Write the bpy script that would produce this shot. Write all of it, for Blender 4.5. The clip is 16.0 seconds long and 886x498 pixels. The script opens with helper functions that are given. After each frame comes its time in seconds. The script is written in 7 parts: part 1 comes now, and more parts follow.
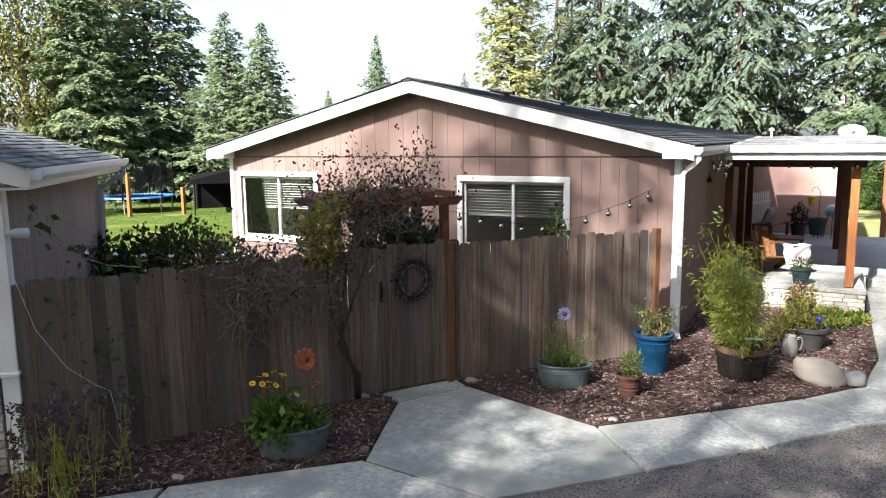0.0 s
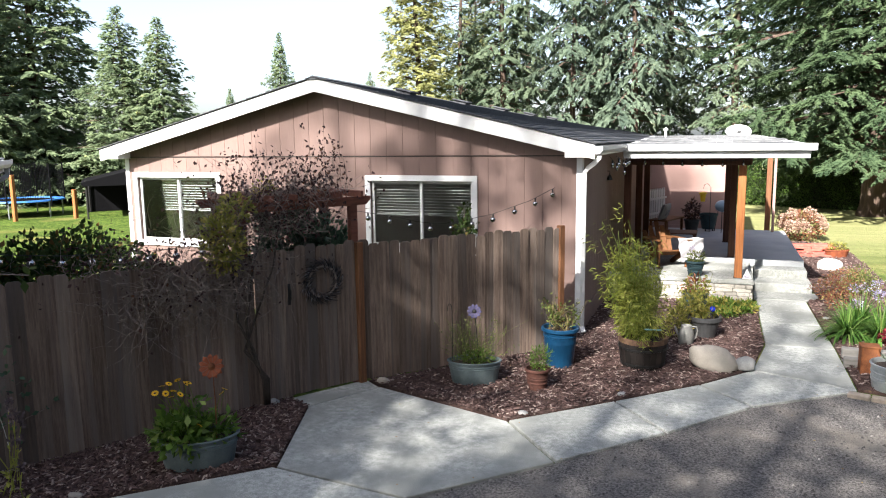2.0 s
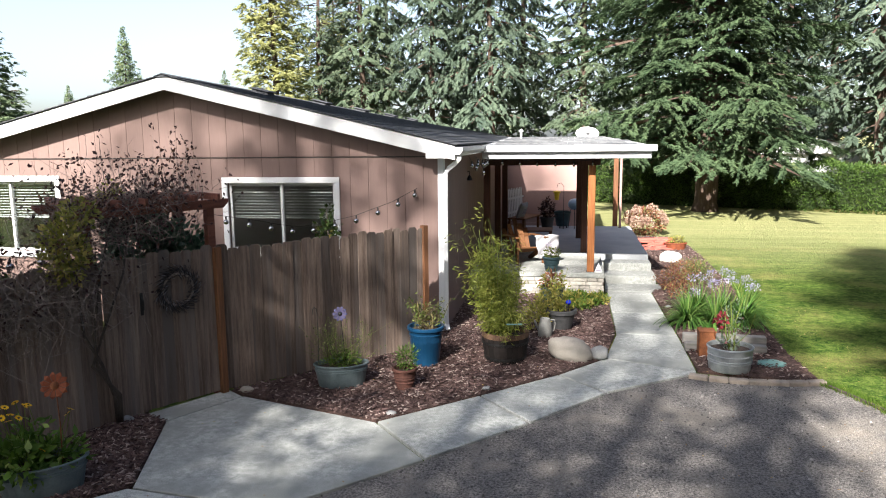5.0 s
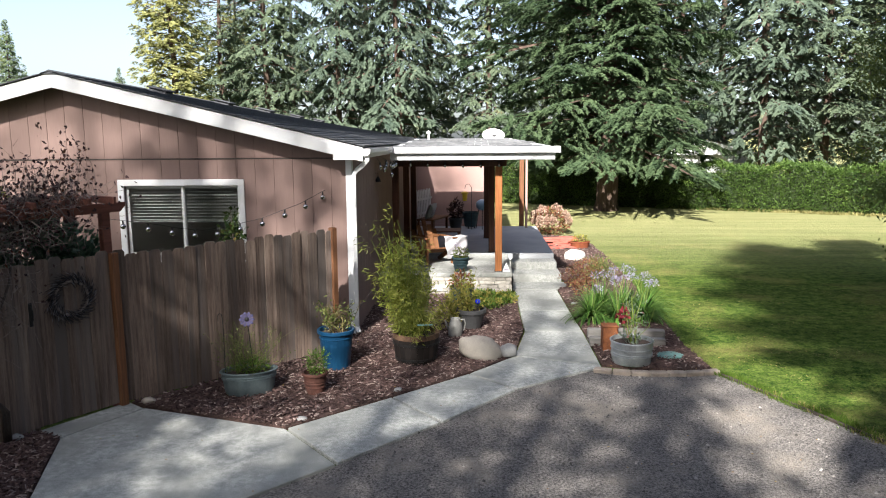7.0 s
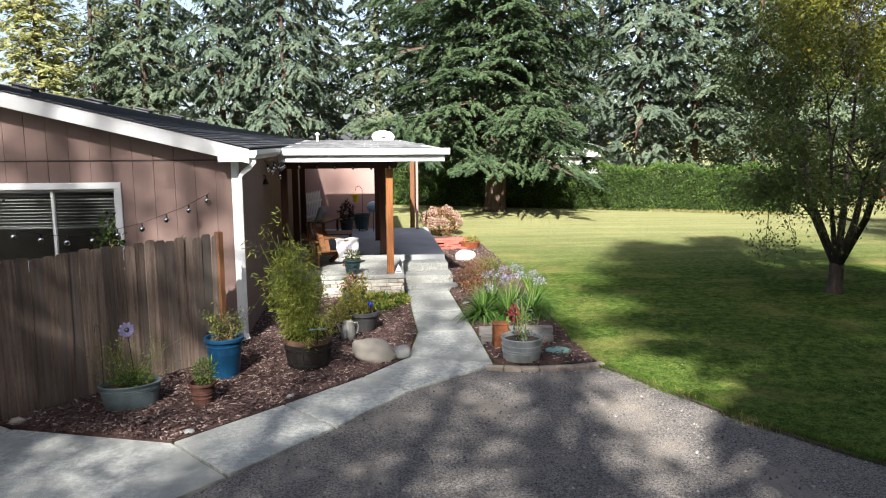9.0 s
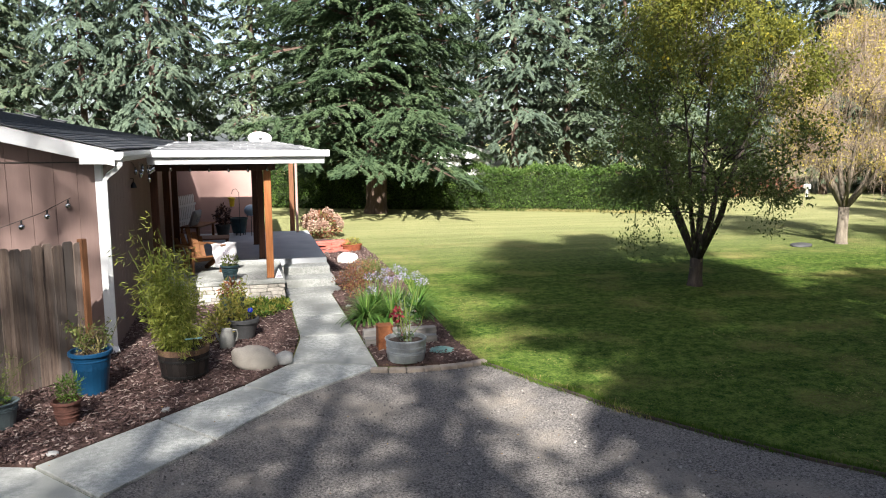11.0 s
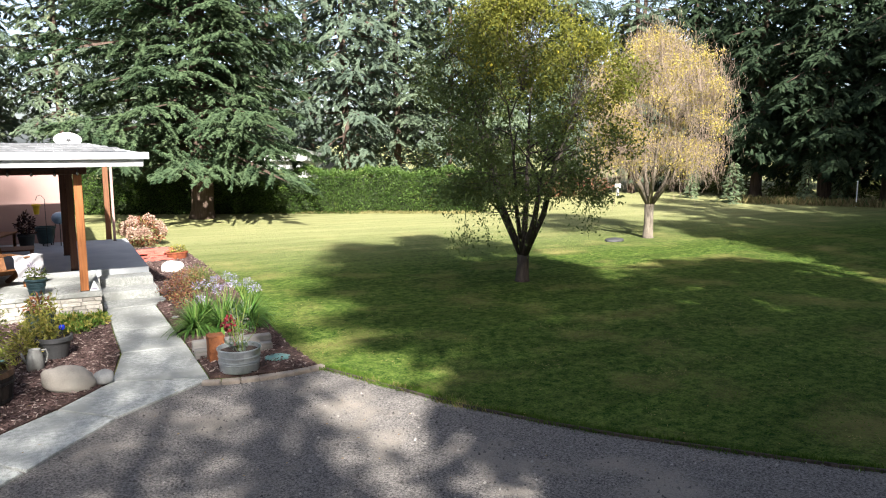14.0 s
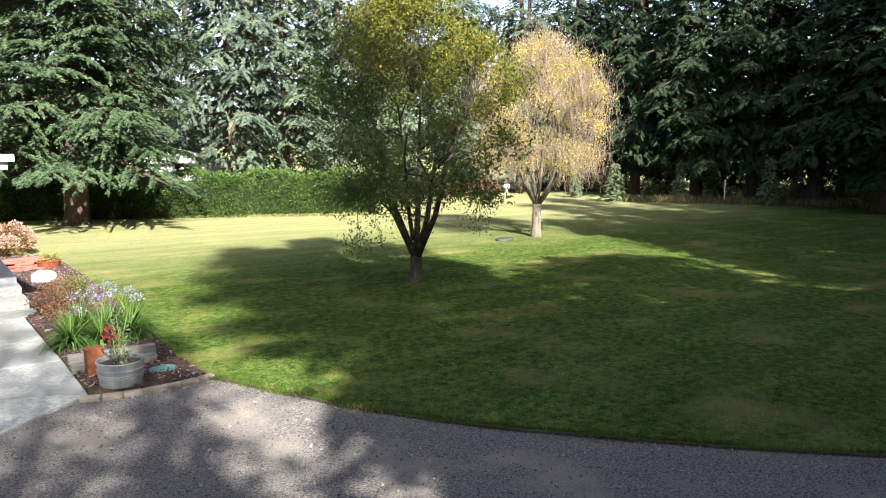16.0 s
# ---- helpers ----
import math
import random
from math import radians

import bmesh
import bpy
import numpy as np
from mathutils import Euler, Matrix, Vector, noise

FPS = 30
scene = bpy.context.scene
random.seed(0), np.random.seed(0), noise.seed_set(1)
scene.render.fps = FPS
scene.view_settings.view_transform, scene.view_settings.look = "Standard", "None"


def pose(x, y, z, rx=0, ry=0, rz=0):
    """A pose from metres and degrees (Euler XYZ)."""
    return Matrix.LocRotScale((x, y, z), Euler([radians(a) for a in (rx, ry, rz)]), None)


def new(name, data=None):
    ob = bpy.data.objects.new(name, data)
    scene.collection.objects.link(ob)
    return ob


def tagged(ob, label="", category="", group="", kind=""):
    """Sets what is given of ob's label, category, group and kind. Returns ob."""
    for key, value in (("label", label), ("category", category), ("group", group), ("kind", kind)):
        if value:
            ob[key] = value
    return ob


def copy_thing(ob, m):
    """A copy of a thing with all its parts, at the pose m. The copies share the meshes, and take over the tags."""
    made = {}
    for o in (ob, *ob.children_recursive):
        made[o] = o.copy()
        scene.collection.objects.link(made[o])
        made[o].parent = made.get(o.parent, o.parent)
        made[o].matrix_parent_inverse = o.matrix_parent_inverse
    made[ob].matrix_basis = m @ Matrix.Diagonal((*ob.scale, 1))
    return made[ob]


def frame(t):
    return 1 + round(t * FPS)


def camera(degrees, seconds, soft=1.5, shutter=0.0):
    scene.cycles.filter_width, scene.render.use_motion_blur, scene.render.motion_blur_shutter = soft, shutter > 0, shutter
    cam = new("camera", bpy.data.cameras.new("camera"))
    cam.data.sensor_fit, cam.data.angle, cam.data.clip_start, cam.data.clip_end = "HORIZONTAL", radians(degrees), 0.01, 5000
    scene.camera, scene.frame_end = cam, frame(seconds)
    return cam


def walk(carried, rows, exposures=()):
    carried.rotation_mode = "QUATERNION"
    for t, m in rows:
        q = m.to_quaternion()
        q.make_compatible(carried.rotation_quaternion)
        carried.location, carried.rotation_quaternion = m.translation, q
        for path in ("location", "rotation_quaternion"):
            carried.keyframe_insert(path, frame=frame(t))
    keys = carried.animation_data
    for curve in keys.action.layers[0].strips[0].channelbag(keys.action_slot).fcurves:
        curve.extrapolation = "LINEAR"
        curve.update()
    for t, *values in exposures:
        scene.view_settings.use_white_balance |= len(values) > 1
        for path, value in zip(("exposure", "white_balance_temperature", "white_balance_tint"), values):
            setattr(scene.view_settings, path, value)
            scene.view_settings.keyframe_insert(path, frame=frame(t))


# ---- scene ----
cam = camera(62.5, 16.0, soft=1.05)
# seconds, yaw, pitch, roll of the hovering camera
TURN = [(0, 27.88, -8.45, 0.64), (0.5, 26.08, -8.49, 0.67), (1, 24.26, -8.52, 0.69), (1.5, 22.50, -8.55, 0.70), (2, 20.68, -8.57, 0.71), (2.5, 18.84, -8.58, 0.70), (3, 17.01, -8.60, 0.69), (3.5, 15.21, -8.60, 0.68), (4, 13.42, -8.61, 0.66), (6.5, 4.66, -8.58, 0.49), (7, 2.80, -8.57, 0.45), (7.5, 0.95, -8.55, 0.41), (8, -1.08, -8.53, 0.36), (8.5, -3.43, -8.51, 0.32), (9, -5.74, -8.48, 0.27), (11.5, -17.35, -8.34, 0.07), (12, -19.60, -8.31, 0.04), (12.5, -21.69, -8.28, 0.01), (13, -23.78, -8.25, -0.01), (13.5, -25.92, -8.22, -0.03), (14, -28.06, -8.19, -0.05), (14.5, -30.17, -8.16, -0.05), (15, -32.29, -8.13, -0.06), (15.5, -34.40, -8.10, -0.05), (16, -36.52, -8.07, -0.04)]
EYE = (2.044, -11.556, 3.15)
walk(cam, [(t, pose(*EYE, 90 + p, r, y)) for t, y, p, r in TURN],
     ((0.0, 2.2), (2.0, 2.12), (4.0, 2.02), (6.5, 1.80), (9.0, 1.73), (11.5, 1.80), (14.0, 1.98), (16.0, 2.12)))

# ---- daylight ----
SUN_EL, SUN_AZ = 39.0, 11.8   # elevation; heading of the light, degrees clockwise from +y
world = bpy.data.worlds.new("sky")
scene.world = world
world.use_nodes = True
wn = world.node_tree.nodes
sky = wn.new("ShaderNodeTexSky")
sky.sky_type, sky.sun_disc = "NISHITA", False
sky.sun_elevation, sky.sun_rotation = radians(SUN_EL), radians(180 + SUN_AZ)
sky.dust_density, sky.air_density, sky.ozone_density = 2.5, 0.8, 0.6
haze = wn.new("ShaderNodeHueSaturation")   # thin high haze greys the sky
haze.inputs["Saturation"].default_value = 0.8
world.node_tree.links.new(sky.outputs[0], haze.inputs["Color"])
world.node_tree.links.new(haze.outputs[0], wn["Background"].inputs[0])
wn["Background"].inputs[1].default_value = 0.084
lamp = bpy.data.lights.new("sun", "SUN")
lamp.energy, lamp.angle, lamp.color = 5.0, radians(0.75), (1.0, 0.95, 0.89)
sun = new("sun", lamp)
sun.matrix_world = pose(0, -20, 30, 90 - SUN_EL, 0, -SUN_AZ)
# ---- materials ----
def mat(name, a, b, rough=0.8, scale=8.0, fine=90.0, bump=0.15, metal=0.0, stretch=(1, 1, 1), per=0.0, c=None, cscale=1.2, spec=0.3, dist=0.01, grain=0.45, edge=(0.45, 0.7)):
    """Two colours mixed by a coarse and a fine noise, an optional third in large stains; per: brightness that varies piece by piece."""
    m = bpy.data.materials.new(name)
    m.use_nodes = True
    N, L = m.node_tree.nodes, m.node_tree.links
    p = N["Principled BSDF"]
    p.inputs["Roughness"].default_value, p.inputs["Metallic"].default_value = rough, metal
    p.inputs["Specular IOR Level"].default_value = spec
    co = N.new("ShaderNodeTexCoord")
    mp = N.new("ShaderNodeMapping")
    mp.inputs["Scale"].default_value = stretch
    L.new(co.outputs["Object"], mp.inputs[0])
    n1, n2 = N.new("ShaderNodeTexNoise"), N.new("ShaderNodeTexNoise")
    n1.inputs["Scale"].default_value, n1.inputs["Detail"].default_value = scale, 5
    n2.inputs["Scale"].default_value, n2.inputs["Detail"].default_value = fine, 3
    info = N.new("ShaderNodeObjectInfo")
    if per:
        shift = N.new("ShaderNodeVectorMath")
        shift.operation = "MULTIPLY_ADD"
        comb = N.new("ShaderNodeCombineXYZ")
        for k in range(3):
            L.new(info.outputs["Random"], comb.inputs[k])
        shift.inputs[1].default_value = (37, 53, 71)
        L.new(comb.outputs[0], shift.inputs[0])
        L.new(mp.outputs[0], shift.inputs[2])
        src = shift.outputs[0]
    else:
        src = mp.outputs[0]
    L.new(src, n1.inputs["Vector"]), L.new(src, n2.inputs["Vector"])
    add = N.new("ShaderNodeMath")
    add.operation = "MULTIPLY_ADD"
    add.inputs[1].default_value = grain
    L.new(n2.outputs["Fac"], add.inputs[0]), L.new(n1.outputs["Fac"], add.inputs[2])
    ramp = N.new("ShaderNodeMapRange")
    ramp.inputs[1].default_value, ramp.inputs[2].default_value = 0.275 + 0.5 * grain, 0.725 + 0.5 * grain
    L.new(add.outputs[0], ramp.inputs[0])
    mix = N.new("ShaderNodeMix")
    mix.data_type = "RGBA"
    mix.inputs[6].default_value, mix.inputs[7].default_value = (*a, 1), (*b, 1)
    L.new(ramp.outputs[0], mix.inputs[0])
    out = mix.outputs[2]
    if c:
        n3 = N.new("ShaderNodeTexNoise")
        n3.inputs["Scale"].default_value, n3.inputs["Detail"].default_value = cscale, 4
        L.new(src, n3.inputs["Vector"])
        r3 = N.new("ShaderNodeMapRange")
        r3.inputs[1].default_value, r3.inputs[2].default_value = edge
        L.new(n3.outputs["Fac"], r3.inputs[0])
        mx = N.new("ShaderNodeMix")
        mx.data_type = "RGBA"
        mx.inputs[7].default_value = (*c, 1)
        L.new(r3.outputs[0], mx.inputs[0]), L.new(out, mx.inputs[6])
        out = mx.outputs[2]
    if per:
        hs = N.new("ShaderNodeHueSaturation")
        mr = N.new("ShaderNodeMapRange")
        mr.inputs[3].default_value, mr.inputs[4].default_value = 1 - per, 1 + per
        L.new(info.outputs["Random"], mr.inputs[0]), L.new(mr.outputs[0], hs.inputs["Value"])
        L.new(out, hs.inputs["Color"])
        out = hs.outputs[0]
    L.new(out, p.inputs["Base Color"])
    if bump:
        bp = N.new("ShaderNodeBump")
        bp.inputs["Strength"].default_value, bp.inputs["Distance"].default_value = bump, dist
        L.new(add.outputs[0], bp.inputs["Height"]), L.new(bp.outputs[0], p.inputs["Normal"])
    return m


def leafy(name, a, b, c=None, share=0.2, rough=0.55, through_light=0.25, patch=0.0):
    """Leaves that vary one by one from a to b, some of them c, and let some light through; patch: scale of tone that shifts from branch to branch."""
    m = bpy.data.materials.new(name)
    m.use_nodes = True
    N, L = m.node_tree.nodes, m.node_tree.links
    p = N["Principled BSDF"]
    p.inputs["Roughness"].default_value, p.inputs["Specular IOR Level"].default_value = rough, 0.25 if rough < 0.6 else 0.08
    g = N.new("ShaderNodeNewGeometry")
    ramp = N.new("ShaderNodeValToRGB")
    e = ramp.color_ramp.elements
    e[0].color, e[1].color = (*a, 1), (*b, 1)
    if c:
        e[1].position = 1 - share
        e.new(min(0.999, 1 - share + 0.03)).color = (*c, 1)
    if patch:
        co = N.new("ShaderNodeTexCoord")
        nz = N.new("ShaderNodeTexNoise")
        nz.inputs["Scale"].default_value, nz.inputs["Detail"].default_value = patch, 3
        L.new(co.outputs["Object"], nz.inputs["Vector"])
        wide = N.new("ShaderNodeMapRange")
        wide.inputs[1].default_value, wide.inputs[2].default_value, wide.inputs[3].default_value, wide.inputs[4].default_value = 0.3, 0.7, 0.0, 0.62
        L.new(nz.outputs["Fac"], wide.inputs[0])
        both = N.new("ShaderNodeMath")
        both.operation = "MULTIPLY_ADD"
        both.inputs[1].default_value = 0.38
        L.new(g.outputs["Random Per Island"], both.inputs[0]), L.new(wide.outputs[0], both.inputs[2])
        L.new(both.outputs[0], ramp.inputs[0])
    else:
        L.new(g.outputs["Random Per Island"], ramp.inputs[0])
    t = N.new("ShaderNodeBsdfTranslucent")
    mix = N.new("ShaderNodeMixShader")
    mix.inputs[0].default_value = through_light
    L.new(ramp.outputs[0], p.inputs["Base Color"]), L.new(ramp.outputs[0], t.inputs[0])
    L.new(p.outputs[0], mix.inputs[1]), L.new(t.outputs[0], mix.inputs[2])
    L.new(mix.outputs[0], N["Material Output"].inputs[0])
    return m


SIDING = mat("mauve_siding", (0.166, 0.112, 0.099), (0.20, 0.135, 0.119), 0.7, 2.2, 45, 0.10, stretch=(1, 1, 0.12), per=0.018)
WHITE = mat("white_paint", (0.60, 0.615, 0.63), (0.69, 0.70, 0.71), 0.5, 4, 60, 0.04, c=(0.55, 0.555, 0.55), cscale=2)
VINYL = mat("white_vinyl", (0.68, 0.69, 0.69), (0.73, 0.73, 0.73), 0.35, 5, 50, 0.02)
FENCE = mat("weathered_cedar", (0.078, 0.054, 0.043), (0.205, 0.155, 0.125), 0.9, 5, 40, 0.6, stretch=(6, 6, 0.3), per=0.36, c=(0.135, 0.115, 0.105), cscale=0.7, edge=(0.48, 0.66))
STAIN = mat("orange_stained_timber", (0.20, 0.072, 0.025), (0.33, 0.13, 0.045), 0.55, 5, 50, 0.2, stretch=(8, 8, 0.5), per=0.15)
DARKWOOD = mat("dark_timber", (0.055, 0.022, 0.014), (0.10, 0.042, 0.026), 0.6, 5, 50, 0.2, stretch=(8, 8, 0.5), per=0.1)
REDWOOD = mat("red_brown_timber", (0.11, 0.04, 0.028), (0.17, 0.065, 0.045), 0.7, 5, 50, 0.2, stretch=(0.6, 6, 6), per=0.1)
SHINGLE = mat("charcoal_shingle", (0.035, 0.037, 0.042), (0.10, 0.105, 0.115), 0.92, 9, 160, 0.6, c=(0.075, 0.08, 0.085), cscale=2.5)
SHINGLE_GREY = mat("grey_shingle", (0.085, 0.09, 0.095), (0.20, 0.205, 0.21), 0.92, 9, 160, 0.6, per=0.2)
CONCRETE = mat("broom_concrete", (0.215, 0.226, 0.212), (0.42, 0.428, 0.408), 0.92, 16, 85, 0.6, c=(0.235, 0.243, 0.228), cscale=1.6, per=0.06, edge=(0.42, 0.66), grain=1.2, spec=0.15)
DECK = mat("grey_deck_concrete", (0.27, 0.29, 0.305), (0.36, 0.375, 0.39), 0.85, 1.5, 90, 0.15, per=0.05)
DRIVE = mat("fine_gravel_drive", (0.035, 0.032, 0.031), (0.285, 0.263, 0.243), 0.95, 42, 150, 1.0, c=(0.26, 0.23, 0.195), cscale=1.1, dist=0.018, grain=0.9, edge=(0.52, 0.72))
MULCH_BED = mat("bark_mulch_bed", (0.035, 0.020, 0.016), (0.10, 0.06, 0.05), 0.95, 30, 120, 1.0, dist=0.03)
LAWN = mat("mown_lawn", (0.013, 0.045, 0.004), (0.115, 0.155, 0.032), 0.95, 8, 38, 1.0, stretch=(1, 1, 1), c=(0.24, 0.205, 0.075), cscale=0.55, dist=0.05, spec=0.1, grain=1.1, edge=(0.53, 0.85))
BARK = mat("conifer_bark", (0.05, 0.034, 0.026), (0.13, 0.09, 0.07), 0.95, 3, 25, 1.0, stretch=(5, 5, 0.5), dist=0.05)
GREYBARK = mat("grey_bark", (0.09, 0.075, 0.06), (0.22, 0.19, 0.155), 0.9, 5, 40, 0.8, stretch=(3, 3, 0.8), dist=0.02)
CONIFER = leafy("fir_needles", (0.040, 0.066, 0.044), (0.150, 0.190, 0.120), (0.20, 0.20, 0.11), 0.12, 0.7, 0.25, patch=0.8)
BLUEFIR = leafy("blue_fir_needles", (0.045, 0.070, 0.056), (0.135, 0.178, 0.122), (0.18, 0.18, 0.11), 0.1, 0.7, 0.25, patch=0.8)
CEDARLEAF = leafy("cedar_sprays", (0.026, 0.052, 0.028), (0.098, 0.142, 0.070), (0.14, 0.17, 0.075), 0.12, 0.65, 0.25, patch=0.8)
LARCH = leafy("golden_larch_needles", (0.20, 0.22, 0.09), (0.40, 0.40, 0.17), None, 0.1, 0.7, 0.4, patch=0.8)
FARLEAF = leafy("autumn_poplar_leaves", (0.07, 0.09, 0.03), (0.21, 0.20, 0.06), (0.28, 0.20, 0.04), 0.15, 0.6, 0.35, patch=0.8)
# willow leaf pair: shade below and sun on top are in the colours
TREELEAF = leafy("shaded_olive_leaves", (0.045, 0.078, 0.024), (0.13, 0.165, 0.045), (0.19, 0.19, 0.04), 0.12, 0.55, 0.35, patch=1.3)
TOPLEAF = leafy("sunlit_yellowing_leaves", (0.06, 0.08, 0.018), (0.20, 0.20, 0.038), (0.42, 0.36, 0.05), 0.2, 0.6, 0.4, patch=1.3)
GOLDLEAF = leafy("golden_tree_leaves", (0.27, 0.22, 0.075), (0.46, 0.38, 0.11), (0.56, 0.46, 0.10), 0.2, 0.55, 0.4)
HEDGE = leafy("laurel_leaves", (0.026, 0.062, 0.014), (0.10, 0.165, 0.036), (0.18, 0.24, 0.06), 0.15, 0.5, 0.3, patch=1.4)
SPRUCE = leafy("spruce_needles", (0.09, 0.135, 0.085), (0.24, 0.30, 0.165), (0.33, 0.35, 0.15), 0.15, 0.7, 0.45, patch=0.8)
# fir needles darkened: the shade of the woods is put into this colour
SHADEDFIR = leafy("shaded_fir_needles", (0.014, 0.028, 0.016), (0.048, 0.072, 0.038), (0.08, 0.10, 0.05), 0.1, 0.7, 0.3, patch=0.8)
DARKBARK = mat("dark_bark", (0.028, 0.022, 0.018), (0.075, 0.06, 0.05), 0.9, 5, 40, 0.8, stretch=(3, 3, 0.8), dist=0.02)
TWIG = mat("bare_twigs", (0.10, 0.075, 0.06), (0.19, 0.15, 0.12), 0.9, 20, 90, 0.2)


def streak_lawn(m):
    """Mowing streaks: long soft bands of lusher and paler grass over the lawn's own mottling."""
    N, L = m.node_tree.nodes, m.node_tree.links
    p = N["Principled BSDF"]
    was = p.inputs["Base Color"].links[0].from_socket
    co, mp, nz, mr, hs = (N.new("ShaderNode" + q) for q in ("TexCoord", "Mapping", "TexNoise", "MapRange", "HueSaturation"))
    mp.inputs["Rotation"].default_value = (0, 0, radians(28))
    mp.inputs["Scale"].default_value = (0.22, 1.9, 1)
    nz.inputs["Scale"].default_value, nz.inputs["Detail"].default_value = 1.0, 4
    mr.inputs[1].default_value, mr.inputs[2].default_value, mr.inputs[3].default_value, mr.inputs[4].default_value = 0.3, 0.7, 0.78, 1.22
    L.new(co.outputs["Object"], mp.inputs[0]), L.new(mp.outputs[0], nz.inputs["Vector"]), L.new(nz.outputs["Fac"], mr.inputs[0])
    L.new(mr.outputs[0], hs.inputs["Value"]), L.new(was, hs.inputs["Color"])
    # dry straw-coloured turf on the open ground at the back, its border ragged; the paleness also stands in for
    # sunlight there
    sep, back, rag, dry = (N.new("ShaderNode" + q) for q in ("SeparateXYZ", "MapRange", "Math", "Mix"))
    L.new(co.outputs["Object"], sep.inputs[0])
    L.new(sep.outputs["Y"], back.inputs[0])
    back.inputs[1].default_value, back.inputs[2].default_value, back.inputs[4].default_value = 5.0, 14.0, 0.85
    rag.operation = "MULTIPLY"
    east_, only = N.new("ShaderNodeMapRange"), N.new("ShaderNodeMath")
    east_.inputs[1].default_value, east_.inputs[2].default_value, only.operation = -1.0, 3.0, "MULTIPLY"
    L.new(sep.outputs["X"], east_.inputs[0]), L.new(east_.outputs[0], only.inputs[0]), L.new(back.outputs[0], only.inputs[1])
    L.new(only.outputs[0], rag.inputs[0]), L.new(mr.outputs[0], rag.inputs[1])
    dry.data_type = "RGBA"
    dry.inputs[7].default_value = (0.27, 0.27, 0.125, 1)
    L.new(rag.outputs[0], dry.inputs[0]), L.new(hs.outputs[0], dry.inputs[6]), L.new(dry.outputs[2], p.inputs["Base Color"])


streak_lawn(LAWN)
# ---- mesh helpers ----
def link(name, verts, faces, material, parent=None, label="", smooth=False, m=None, bevel=0.0):
    me = bpy.data.meshes.new(name)
    me.from_pydata([tuple(v) for v in verts], [], [tuple(f) for f in faces])
    me.update()
    me.materials.append(material)
    if smooth:
        me.polygons.foreach_set("use_smooth", [True] * len(me.polygons))
    ob = new(name, me)
    if parent:
        ob.parent = parent
    if m is not None:
        ob.matrix_basis = m
    if label:
        ob["label"] = label
    if bevel:
        b = ob.modifiers.new("bevel", "BEVEL")
        b.width, b.segments, b.limit_method = bevel, 2, "ANGLE"
    return ob


def share(name, me, parent, m):
    ob = new(name, me)
    ob.parent, ob.matrix_basis = parent, m
    return ob


def root(name, m, label, category, group="", kind=""):
    ob = new(name)
    ob.matrix_basis = m
    ob.empty_display_size = 0.1
    return tagged(ob, label, category, group, kind)


def join(*pieces):
    V, F = [], []
    for v, f in pieces:
        o = len(V)
        V += [tuple(q) for q in v]
        F += [tuple(i + o for i in q) for q in f]
    return V, F


def moved(piece, m):
    return [tuple(m @ Vector(v)) for v in piece[0]], piece[1]


def box(x0, x1, y0, y1, z0, z1):
    v = [(x, y, z) for z in (z0, z1) for y in (y0, y1) for x in (x0, x1)]
    return v, [(0, 2, 3, 1), (4, 5, 7, 6), (0, 1, 5, 4), (2, 6, 7, 3), (0, 4, 6, 2), (1, 3, 7, 5)]


def cbox(x0, x1, y0, y1, z0, z1, c=0.006):
    """A box with all its edges cut at 45 degrees."""
    s = [(x0, x1), (y0, y1), (z0, z1)]
    v, ids = [], {}
    for i in (0, 1):
        for j in (0, 1):
            for k in (0, 1):
                for axis in range(3):
                    q = [s[0][i], s[1][j], s[2][k]]
                    for other in range(3):
                        if other != axis:
                            q[other] += c * (1 - 2 * (i, j, k)[other])
                    ids[i, j, k, axis] = len(v)
                    v.append(tuple(q))
    f = []
    for axis in range(3):
        a, b = [n for n in range(3) if n != axis]
        for side in (0, 1):
            quad = []
            for u, w in ((0, 0), (1, 0), (1, 1), (0, 1)):
                key = [0, 0, 0]
                key[axis], key[a], key[b] = side, u, w
                quad.append(ids[(*key, axis)])
            f.append(quad if (side == 1) == (axis != 1) else quad[::-1])
        for u in (0, 1):
            for w in (0, 1):
                lo, hi = [0, 0, 0], [0, 0, 0]
                lo[a], lo[b], hi[a], hi[b], hi[axis] = u, w, u, w, 1
                q = [ids[(*lo, a)], ids[(*hi, a)], ids[(*hi, b)], ids[(*lo, b)]]
                f.append(q if (u == w) != (axis == 1) else q[::-1])
    for i in (0, 1):
        for j in (0, 1):
            for k in (0, 1):
                t = [ids[i, j, k, n] for n in range(3)]
                f.append(t if (i + j + k) % 2 else t[::-1])
    return v, f


def prism(poly, z0, z1, axis="z"):
    """A polygon (counter-clockwise) drawn out along z, or along y with the polygon in x and z."""
    n = len(poly)
    if axis == "z":
        v = [(x, y, z0) for x, y in poly] + [(x, y, z1) for x, y in poly]
        f = [tuple(range(n))[::-1], tuple(range(n, 2 * n))] + [(i, (i + 1) % n, n + (i + 1) % n, n + i) for i in range(n)]
    else:
        v = [(x, z0, z) for x, z in poly] + [(x, z1, z) for x, z in poly]
        f = [tuple(range(n)), tuple(range(n, 2 * n))[::-1]] + [((i + 1) % n, i, n + i, n + (i + 1) % n) for i in range(n)]
    return v, f


